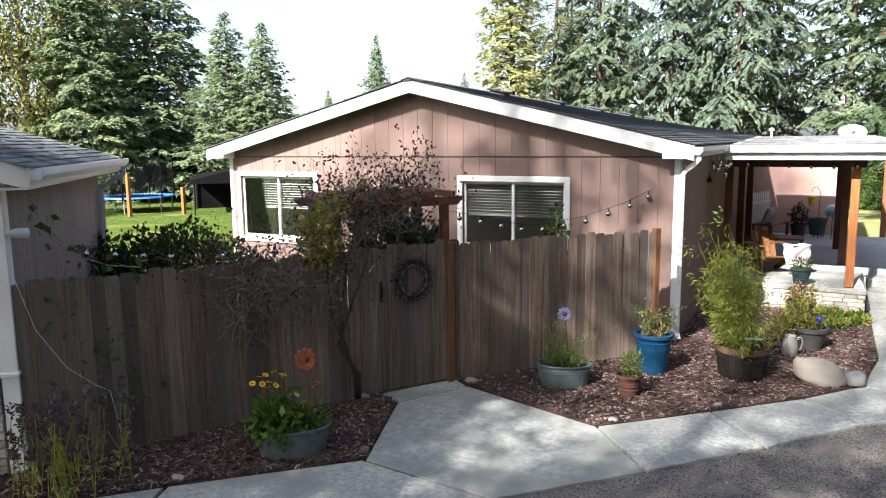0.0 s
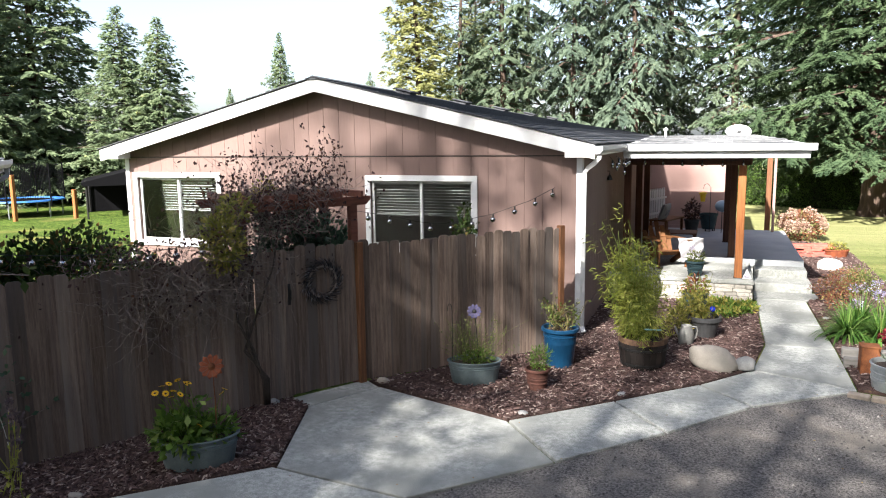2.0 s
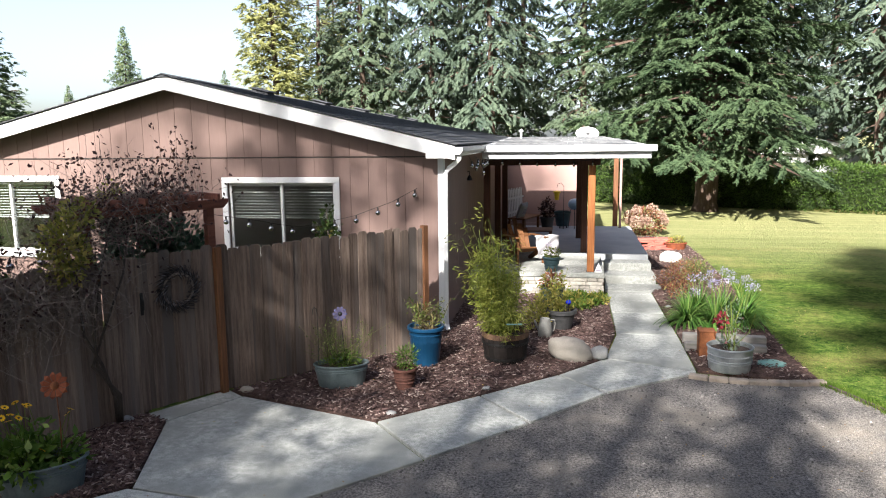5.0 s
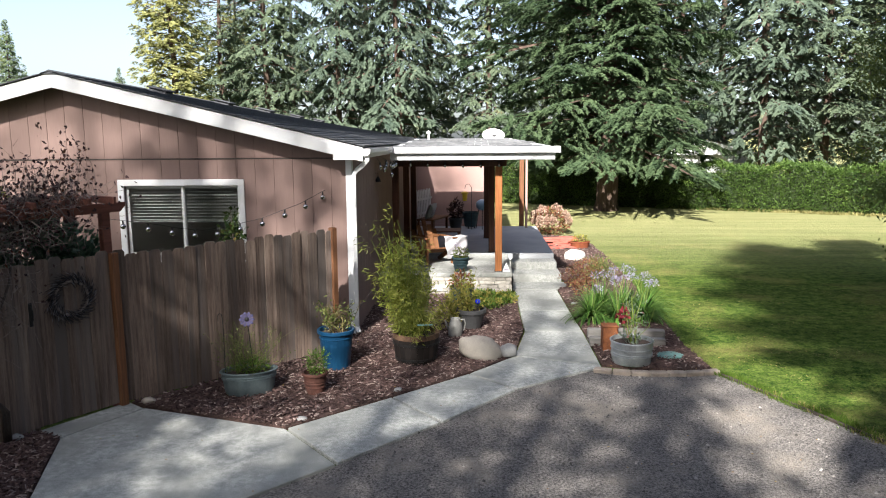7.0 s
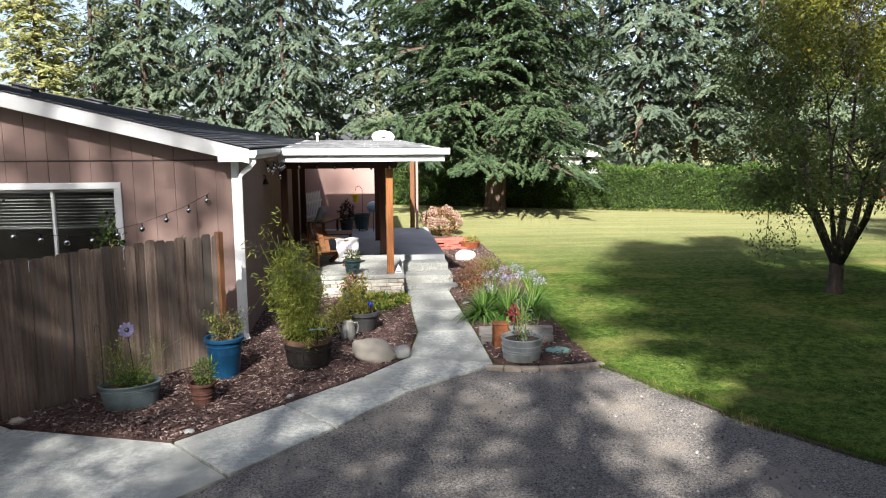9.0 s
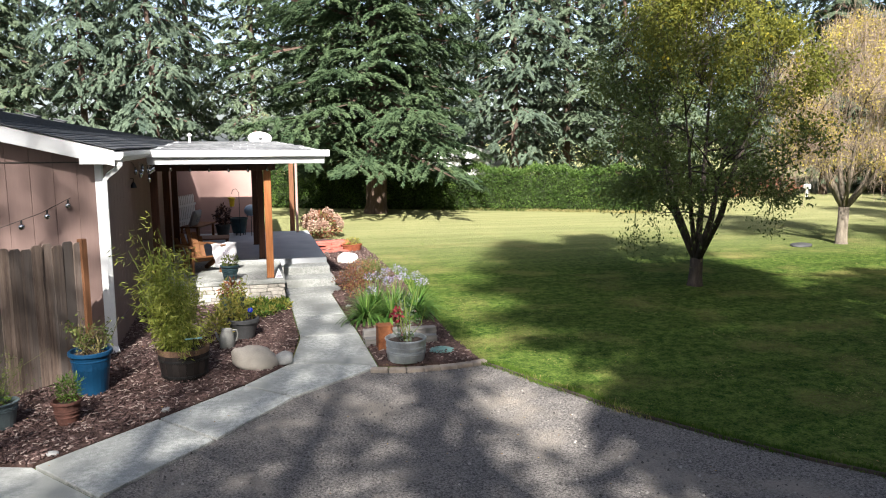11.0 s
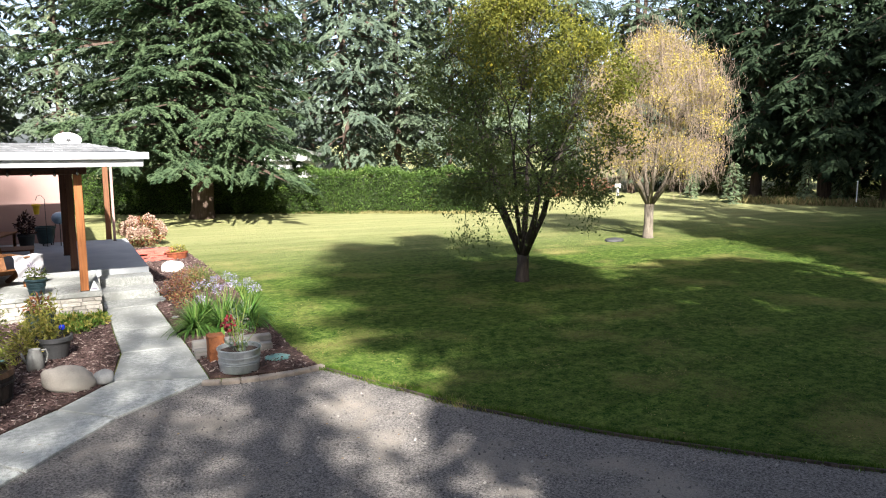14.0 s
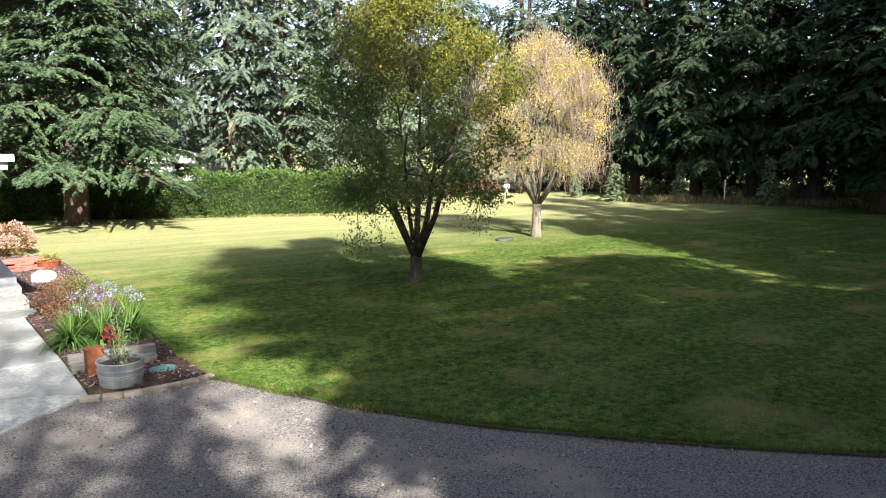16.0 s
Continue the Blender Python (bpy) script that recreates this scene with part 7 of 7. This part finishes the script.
def lobed_crown(rng, centre, radii, lobes, per, size, slim, lobe=0.62, droop=0.3):
    """Leaves in many uneven bunches spread through an egg-shaped crown, with gaps between them."""
    d = rng.normal(size=(lobes, 3))
    d /= np.linalg.norm(d, axis=1)[:, None]
    h = 2 * rng.random(lobes) ** 1.25 - 1
    wide = np.sqrt(np.clip(1 - np.where(h > -0.3, (h + 0.3) / 1.3, (h + 0.3) / 1.4) ** 2, 0.02, 1)) * np.sqrt(rng.uniform(0.03, 1, lobes))
    d[:, :2] /= np.linalg.norm(d[:, :2], axis=1)[:, None]
    C = np.array(centre) + np.array(radii) * np.stack([d[:, 0] * wide, d[:, 1] * wide, h], 1)
    big = lobe * rng.uniform(0.55, 1.25, lobes)
    j = np.repeat(np.arange(lobes), (per * (big / lobe) ** 2).astype(int))
    n = len(j)
    q = rng.normal(size=(n, 3))
    q /= np.linalg.norm(q, axis=1)[:, None]
    A = C[j] + q * (rng.random(n) ** 0.5 * big[j])[:, None] * [1, 1, 0.72]
    # small sprays of a few leaves each
    k = max(1, n // 9)
    pick = rng.integers(0, n, k)
    m = rng.integers(0, k, n)
    A = A[pick][m] + rng.normal(0, 0.075, (n, 3)) * [1, 1, 1.5]
    D = rng.normal(0, 0.7, (n, 3)) + q * 0.3 - np.array([0, 0, droop])
    s = size * rng.uniform(0.6, 1.4, n)
    return A, blades(rng, A, D, s, s * slim), A[pick][::2]


A, lv, seeds = lobed_crown(rng, (-0.05, 0.05, 4.2), (2.5, 2.5, 2.35), 115, 560, 0.082, 0.45, 0.6)
free = A[:, 2] > 1.75 + 0.3 * np.sin(A[:, 0] * 2.3 + A[:, 1] * 1.7)
A, lv = A[free], (lv[0][np.repeat(free, 4)], None)
# split by height: lower leaves painted as shaded, yellowing top as sunlit
low = A[:, 2] + 0.45 * (0.825 * A[:, 0] - 0.565 * A[:, 1]) < 4.5 + 0.6 * np.sin(A[:, 0] * 2 + A[:, 1] * 3) + rng.normal(0, 0.3, len(A))
tagged(link_np("leaves", lv[0][np.repeat(low, 4)], np.arange(low.sum() * 4).reshape(-1, 4), TREELEAF, t1, "olive lower leaves, coloured darker as shaded"), kind="stuff")
tagged(link_np("leaves", lv[0][np.repeat(~low, 4)], np.arange((~low).sum() * 4).reshape(-1, 4), TOPLEAF, t1, "yellowing upper leaves, coloured brighter as sunlit"), kind="stuff")
near = np.argmin(((seeds[:, None] - tip[None]) ** 2).sum(-1), 1)
tagged(link_np("twigwork", *stems(rng, tip[near][::5], seeds[::5], 0.009, 0.12), DARKBARK, t1), kind="stuff")
# low hanging sprays
B = np.array([[-1.7, -1.2, 1.55], [-1.9, -0.7, 1.35], [-1.0, -1.5, 1.6], [1.0, -1.2, 1.75], [1.3, -0.6, 1.6], [-2.1, -1.0, 1.2]])
Q = np.repeat(B, 90, 0) + rng.normal(0, 1, (540, 3)) * [0.2, 0.2, 0.28]
tagged(link_np("hanging_sprays", *npjoin(blades(rng, Q, rng.normal(0, 0.6, Q.shape) - [0, 0, 0.8], 0.075, 0.036), stems(rng, B + [0, 0, 0.9], B - [0, 0, 0.2], 0.012, 0.1)), TREELEAF, t1), kind="stuff")

rng = np.random.default_rng(52)
t2 = root("locust_tree", pose(20.0, 7.14, -0.04), "half-bare tree with golden yellow leaves and hanging grey twigs", "tree")
pieces, tips = branching(rr1, (0, 0, 0), 4.9, 2.5, 1.15, 6, 0.17)
link("trunk", *join(*pieces), mat("pale_lit_bark", (0.075, 0.062, 0.048), (0.21, 0.18, 0.14), 0.9, 5, 40, 0.6, stretch=(3, 3, 0.8)), t2, smooth=True)
tip = np.array([t[1] for t in tips] + [t[0].lerp(t[1], 0.6) for t in tips])
A, lv, seeds = lobed_crown(rng, (0.0, 0, 4.6), (2.35, 2.35, 2.1), 85, 330, 0.072, 0.5, 0.6, 0.15)
tagged(link_np("leaves", *lv, GOLDLEAF, t2), kind="stuff")
near = np.argmin(((seeds[:, None] - tip[None]) ** 2).sum(-1), 1)
Wa = np.repeat(seeds, 9, 0) + rng.normal(0, 0.3, (len(seeds) * 9, 3))
Wb = Wa + np.stack([rng.normal(0, 0.08, len(Wa)), rng.normal(0, 0.08, len(Wa)), -rng.uniform(0.1, 0.5, len(Wa))], 1)
PALETWIG = leafy("hanging_grey_twigs", (0.25, 0.195, 0.15), (0.44, 0.355, 0.28), None, 0.1, 0.9, 0.2)
tagged(link_np("twigwork", *npjoin(stems(rng, tip[near][::2], seeds[::2], 0.010, 0.10), stems(rng, Wa, Wb, 0.0065, 0.05)), PALETWIG, t2), kind="stuff")
ring = boulder("stepping_stone", pose(18.4, 7.0, -0.02), 0.35, 0.25, 0.09, DARKPOT, "flat dark stone in the lawn by the tree", 17)

# ---- laurel hedge, neighbour's house, far shrubs ----
def hedge(name, a, b, h, w, n, material, label, seed, leaf=0.16):
    rng = np.random.default_rng(seed)
    L = math.hypot(b[0] - a[0], b[1] - a[1])
    th = math.degrees(math.atan2(b[1] - a[1], b[0] - a[0]))
    hd = root(name, pose(a[0], a[1], -0.04, 0, 0, th), label, "hedge")
    # near-black filler box that stands for the shade between the leaves
    link("core", *cbox(0.2, L - 0.2, -w * 0.36, w * 0.36, 0, h * 0.86, 0.15), mat(name + "_inner_shade", (0.012, 0.02, 0.008), (0.03, 0.045, 0.015), 0.95, 9, 60, 0.5), hd)
    x = rng.random(n) * L
    face = rng.random(n)
    bulge = 0.10 * np.sin(x * 1.9) + 0.07 * np.sin(x * 4.7 + 1)
    y = np.where(face < 0.55, -w / 2 + bulge, (rng.random(n) - 0.5) * w) + rng.normal(0, 0.07, n)
    z = np.where(face < 0.55, rng.random(n) * h, h + bulge) + rng.normal(0, 0.08, n)
    D = np.stack([rng.normal(0, 0.7, n), np.where(face < 0.55, -0.7, 0) + rng.normal(0, 0.4, n), 0.55 + rng.normal(0, 0.4, n)], 1)
    s = leaf * rng.uniform(0.6, 1.4, n)
    tagged(link_np("leaves", *blades(rng, np.stack([x, y, z], 1), D, s, s * 0.42, None, 0.1), material, hd), kind="stuff")
    return hd


def polar(bearing, dist):
    return EX + dist * math.sin(radians(bearing)), EY + dist * math.cos(radians(bearing))


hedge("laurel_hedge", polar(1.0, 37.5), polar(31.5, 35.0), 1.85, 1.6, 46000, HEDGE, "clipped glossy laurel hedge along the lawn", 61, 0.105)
nh = root("neighbour_house", pose(*polar(18.4, 47), -0.2, 0, 0, -16), "white neighbouring house glimpsed over the hedge", "house")
link("wall", *cbox(-4.0, 1.6, 0, 6, 0, 2.3, 0.01), VINYL, nh)
link("roof", *prism([(-4.4, 2.3), (2.0, 2.3), (-1.2, 3.15)], -0.3, 6.3, "y"), SHINGLE_GREY, nh)
link("gable", *prism([(-4.2, 2.29), (1.8, 2.29), (-1.2, 3.09)], -0.325, -0.299, "y"), VINYL, nh)
link("fascia", *prism([(-4.4, 2.27), (-1.2, 3.13), (2.0, 2.27), (2.0, 2.09), (-1.2, 2.95), (-4.4, 2.09)][::-1], -0.34, -0.30, "y"), VINYL, nh)
link("satellite_disc", *moved(lathe([(0.001, 0), (0.25, 0.03), (0.38, 0.09), (0.36, 0.09), (0.001, 0.02)], 20), pose(0.6, -0.35, 2.15, 75)), GREYSTONE, nh, "grey satellite dish", smooth=True)
farred = root("barberry_shrub", pose(*polar(38.5, 46), 0), "reddish brown shrubs at the far edge of the lawn", "shrub")
rng = np.random.default_rng(63)
greens(farred, REDLEAF, npjoin(*[clump(rng, (x, 0, 0.55), (1.0, 0.7, 0.6), 700, 0.14, 0.5, 0.5) for x in (-1.5, 0, 1.4)]))
pb = root("white_post_box", pose(*polar(41.5, 46), 0), "small white box on a post beyond the lawn", "box")
link("post", *cbox(-0.05, 0.05, -0.05, 0.05, 0, 0.5, 0.01), VINYL, pb)
link("box", *cbox(-0.13, 0.13, -0.15, 0.15, 0.5, 0.75, 0.02), VINYL, pb)
us = root("understory_shrub", pose(*polar(53, 48), 0), "dull green understory bush at the edge of the woods", "shrub", "understory bushes")
greens(us, DULL, npjoin(clump(rng, (0, 0, 0.9), (1.2, 1.0, 1.1), 1600, 0.2, 0.35, 0.3), clump(rng, (1.2, 0.3, 0.6), (0.9, 0.8, 0.8), 700, 0.2, 0.35, 0.3)))
for k, (bq_, dq) in enumerate(((49.5, 50), (57.5, 49), (61.5, 48), (64.5, 47), (67.5, 46), (70.5, 46), (47.5, 52), (44.8, 54), (35, 50), (32.5, 49), (59.5, 55), (66, 53))):
    copy_thing(us, Matrix()).matrix_basis = pose(*polar(bq_, dq), -0.05, 0, 0, 47 * k) @ Matrix.Diagonal((1 + 0.2 * math.sin(k), 1, 0.9 + 0.3 * math.sin(k * 2.3), 1))

# young conifers and a marker post catching light at the edge of the woods
sapling = conifer("spruce_sapling", "small pale green spruce sapling at the wood's edge", SPRUCE, BARK, 23, 2.6, 0.95, 0.15, 0.10, 70, 60, 0.2, 0.04, narrow=0.8, hang=0.8, fan=0.5, slim=0.5, view=9, flare=0.9)
plant(sapling, [(49.7, 43, 0, 1, 0.85), (54.5, 44, 70, 0.8, 0.9), (56.6, 45, 150, 0.75, 1.0), (60.6, 43, 220, 1.0, 1.0), (62.4, 45, 300, 0.9, 0.8), (46.8, 46, 20, 0.7, 0.9)])
mk = root("marker_post", pose(*polar(57.6, 43), -0.05), "thin white marker post at the edge of the woods", "post")
link("shaft", *cbox(-0.03, 0.03, -0.02, 0.02, 0, 1.35, 0.006), VINYL, mk)
# dry brush along the shaded foot of the woods
BRUSH = leafy("dry_brush", (0.12, 0.10, 0.045), (0.30, 0.25, 0.12), (0.10, 0.13, 0.05), 0.2, 0.8, 0.3)
n = 5000
u = np.random.default_rng(66).random(n)
rng = np.random.default_rng(67)
ang = np.radians(50 + 22 * u)
dist_ = 43.5 + rng.normal(0, 0.5, n)
P = np.column_stack([EX + dist_ * np.sin(ang), EY + dist_ * np.cos(ang), np.full(n, -0.05)])
tagged(link_np("dry_brush", *blades(rng, P, np.column_stack([rng.normal(0, 0.4, n), rng.normal(0, 0.4, n), np.ones(n)]), rng.uniform(0.15, 0.55, n), 0.05), BRUSH), "dry straw-coloured brush along the foot of the woods", "brush", kind="stuff")

# ---- back yard behind the house ----
lawnbush = hedge("dark_hedge", polar(-62, 50), polar(-38, 44), 2.6, 2.0, 9000, SHRUBLEAF, "dark hedge closing the back yard", 64, 0.22)
tp = root("trampoline", pose(-27.2, 12.4, -0.04), "round trampoline with blue pad and black safety net", "trampoline")
NET = mat("black_netting", (0.004, 0.004, 0.005), (0.007, 0.007, 0.008), 1.0, 20, 90, 0.0, spec=0.05)
BLUEPAD = mat("blue_vinyl_pad", (0.03, 0.13, 0.40), (0.05, 0.18, 0.48), 0.5, 5, 40, 0.05)
link("pad", *lathe([(1.35, 0.72), (1.38, 0.76), (1.68, 0.76), (1.70, 0.70), (1.35, 0.70)], 32), BLUEPAD, tp)
link("mat", *lathe([(0.001, 0.72), (1.35, 0.72)], 32), NET, tp)
for k in range(6):
    a = k * math.pi / 3
    link("leg", *tube([(1.6 * math.cos(a), 1.6 * math.sin(a), 0), (1.6 * math.cos(a), 1.6 * math.sin(a), 0.72)], 0.03, 6), STEEL, tp)
    link("net_pole", *tube([(1.72 * math.cos(a), 1.72 * math.sin(a), 0.5), (1.72 * math.cos(a), 1.72 * math.sin(a), 2.35)], 0.03, 6), NET, tp)
V, F = [], []
for k in range(160):
    a, b = k * 2 * math.pi / 160, k * 2 * math.pi / 160 + 0.011
    for q in ((a, b),):
        i = len(V)
        V += [(1.66 * math.cos(a), 1.66 * math.sin(a), 0.8), (1.66 * math.cos(b), 1.66 * math.sin(b), 0.8), (1.66 * math.cos(b), 1.66 * math.sin(b), 2.3), (1.66 * math.cos(a), 1.66 * math.sin(a), 2.3)]
        F.append((i, i + 1, i + 2, i + 3))
tagged(link("net", V, F, NET, tp), kind="stuff")
for x, y, h in ((-25.4, 10.5, 1.95), (-23.9, 12.2, 1.25)):
    sp = root("garden_post", pose(x, y, -0.05), "orange-brown wooden post standing in the lawn", "post", "posts in the back yard")
    link("shaft", *cbox(-0.075, 0.075, -0.075, 0.075, 0, h, 0.012), STAIN, sp)
cp = root("dark_canopy", pose(-22.6, 15.0, -0.04, 0, 0, 45), "low black tarpaulin canopy in the back yard", "canopy")
link("roof", *prism([(-2.6, 1.55), (-2.5, 1.4), (2.6, 1.4), (2.7, 1.55), (0.3, 2.1), (-0.3, 2.1)], -2.0, 2.0, "y"), NET, cp)
for x in (-2.4, 2.4):
    for y in (-1.8, 1.8):
        link("leg", *tube([(x, y, 0), (x, y, 1.65)], 0.04, 6), IRON, cp)
link("skirt", *cbox(-2.5, 2.5, 1.9, 1.95, 0.0, 1.6, 0.01), NET, cp)

# far poplars
def poplar(seed, h, r, label):
    rng = np.random.default_rng(seed)
    t = root("poplar_tree", pose(0, 0, 0), label, "tree")
    rq = random.Random(seed)
    parts = [tube([(0, 0, -0.1), (0.1, 0, h * 0.4), (0, 0.1, h * 0.95)], [0.28, 0.18, 0.03], 8)]
    for k in range(26):
        z = h * rq.uniform(0.12, 0.85)
        a = rq.random() * 6.28
        L = r * rq.uniform(0.5, 1.0)
        parts.append(tube([(0, 0, z), (math.cos(a) * L * 0.5, math.sin(a) * L * 0.5, z + L * 0.8), (math.cos(a) * L, math.sin(a) * L, z + L * 2.0)], [0.06, 0.04, 0.01], 5))
    link("trunk", *join(*parts), GREYBARK, t)
    A, lv, seeds = crown(rng, (0, 0, h * 0.52), (r, r, h * 0.5), 6500, 0.26, 0.5, None, 0.35, 0.2)
    tagged(link_np("leaves", *lv, FARLEAF, t), kind="stuff")
    return t


pp = poplar(71, 15, 2.2, "tall thin poplar with sparse yellowing leaves")
plant(pp, [(-60.5, 46, 0, 1, 1), (-57.2, 44, 90, 0.9, 1), (-54.6, 50, 200, 1.0, 1.05), (-63.5, 44, 140, 1, 1), (-52, 56, 30, 1, 1)])
bush2 = root("autumn_shrub", pose(*polar(-58.5, 38), 0), "yellow-green autumn shrub at the edge of the yard", "shrub")
rng = np.random.default_rng(72)
greens(bush2, FARLEAF, npjoin(clump(rng, (0, 0, 1.8), (2.2, 1.6, 1.9), 2600, 0.24, 0.5, 0.4), clump(rng, (2.2, 0, 1.2), (1.4, 1.2, 1.3), 1200, 0.24, 0.5, 0.4)))
# ---- grass blades and loose stones ----
rng = np.random.default_rng(81)
n = 270000
P = np.column_stack([rng.uniform(4.5, 27, n), rng.uniform(-11, 17, n)])
d = np.hypot(P[:, 0] - EX, P[:, 1] - EY)
keep = rng.random(n) < np.clip(11.5 / d, 0, 1) ** 2.2
edge_x = np.interp(-P[:, 1], [-17, -8.0, -1.0, 0.55, 1.92, 2.69, 4.08, 4.96, 5.79, 7.39, 8.5, 11.2], [5.4, 5.48, 5.27, 5.2, 5.33, 5.68, 6.30, 6.85, 7.45, 8.85, 9.97, 13.6])
keep &= P[:, 0] > edge_x + np.abs(rng.normal(0, 0.03, n))
P = P[keep]
n = len(P)
D = np.column_stack([rng.normal(0, 1, n), rng.normal(0, 1, n), np.full(n, 0.3)])
N = np.column_stack([rng.normal(0, 0.4, n), rng.normal(-0.3, 0.4, n), np.ones(n)])
BLADE = leafy("grass_blades", (0.016, 0.056, 0.005), (0.105, 0.165, 0.028), (0.28, 0.24, 0.10), 0.24, 0.6, 0.4, patch=0.9)
g = link_np("grass", *blades(rng, np.column_stack([P, np.full(n, -0.042)]), D, rng.uniform(0.03, 0.065, n), rng.uniform(0.006, 0.011, n), N), BLADE)
tagged(g, "short blades of mown lawn grass, some dry", "grass", kind="stuff")
# tall straw-coloured fringe that the mower leaves at the hedge foot
n = 5200
u = rng.random(n)
ax, ay = polar(8.0, 36.1)
bx, by = polar(31.0, 33.8)
P = np.column_stack([ax + (bx - ax) * u + rng.normal(0, 0.05, n), ay + (by - ay) * u + rng.normal(0, 0.13, n) + 0.1 * np.sin(u * 40), np.full(n, -0.045)])
STRAW = leafy("straw_grass", (0.17, 0.17, 0.06), (0.40, 0.36, 0.17), None, 0.1, 0.8, 0.3)
tagged(link_np("grass", *blades(rng, P, np.column_stack([rng.normal(0, 0.6, n), rng.normal(-0.2, 0.5, n), np.ones(n)]), rng.uniform(0.08, 0.2, n), 0.03), STRAW), "dry straw-coloured grass fringe at the hedge foot", "grass", kind="stuff")
# ragged tufts along the edging and the beds
n = 9500
u = rng.random(n)
ey = -1.9 - 9.3 * u ** 1.3
ex = np.interp(-ey, [1.92, 2.69, 4.08, 4.96, 5.79, 7.39, 8.5, 11.2], [5.33, 5.68, 6.30, 6.85, 7.45, 8.85, 9.97, 13.6])
P = np.column_stack([ex + 0.02 + 0.03 * np.sin(ey * 5) + rng.normal(0.0, 0.055, n), ey, np.full(n, -0.04)])
tuft = link_np("grass", *blades(rng, P, np.column_stack([rng.normal(-0.2, 0.5, n), rng.normal(0, 0.5, n), np.ones(n)]), rng.uniform(0.04, 0.10, n), 0.011), BLADE)
tagged(tuft, "ragged grass tufts along the lawn edging", "grass", kind="stuff")
n = 30000
P = np.column_stack([rng.uniform(-3, 11, n), rng.uniform(-9.5, -1.9, n)])
inside = np.zeros(n, bool)
for (x0, y0), (x1, y1) in zip(drive_poly, drive_poly[1:] + drive_poly[:1]):
    inside ^= ((y0 > P[:, 1]) != (y1 > P[:, 1])) & (P[:, 0] < (x1 - x0) * (P[:, 1] - y0) / ((y1 - y0) or 1e-9) + x0)
P = P[inside]
n = len(P)
r = 0.005 + 0.017 * rng.random(n) ** 4
a = rng.random(n) * 6.283
corners = []
for k in range(4):
    q = a + k * 1.5708 + rng.normal(0, 0.2, n)
    corners.append(np.column_stack([P[:, 0] + np.cos(q) * r, P[:, 1] + np.sin(q) * r, np.full(n, -0.031)]))
apex = np.column_stack([P[:, 0] + rng.normal(0, 0.2, n) * r, P[:, 1] + rng.normal(0, 0.2, n) * r, -0.031 + r * 1.1])

V = np.stack(corners + [apex], 1).reshape(-1, 3)
b = np.arange(n)[:, None] * 5

F3 = np.concatenate([b + np.array(q) for q in ((0, 1, 4), (1, 2, 4), (2, 3, 4), (3, 0, 4))])
PEBBLE = leafy("loose_gravel_stone", (0.06, 0.056, 0.052), (0.22, 0.205, 0.19), (0.32, 0.30, 0.275), 0.08, 0.9, 0.0)
tagged(link_np("loose_gravel", V, F3, PEBBLE), "loose small grey stones on the driveway", "gravel", kind="stuff")
# fallen leaves
n = 260
P = np.column_stack([rng.uniform(-3, 9, n), rng.uniform(-8, 4, n), np.full(n, 0.012)])
P[:, 2] += 0.015
LITTER = leafy("fallen_leaves", (0.20, 0.11, 0.05), (0.38, 0.27, 0.10), None, 0.1, 0.8, 0.1)
tagged(link_np("leaf_litter", *blades(rng, P, np.column_stack([rng.normal(0, 1, n), rng.normal(0, 1, n), np.zeros(n)]), rng.uniform(0.02, 0.04, n), 0.018, np.column_stack([rng.normal(0, 0.2, n), rng.normal(0, 0.2, n), np.ones(n)]), 0.08), LITTER), "few dry leaves fallen on path and drive", "leaves", kind="stuff")
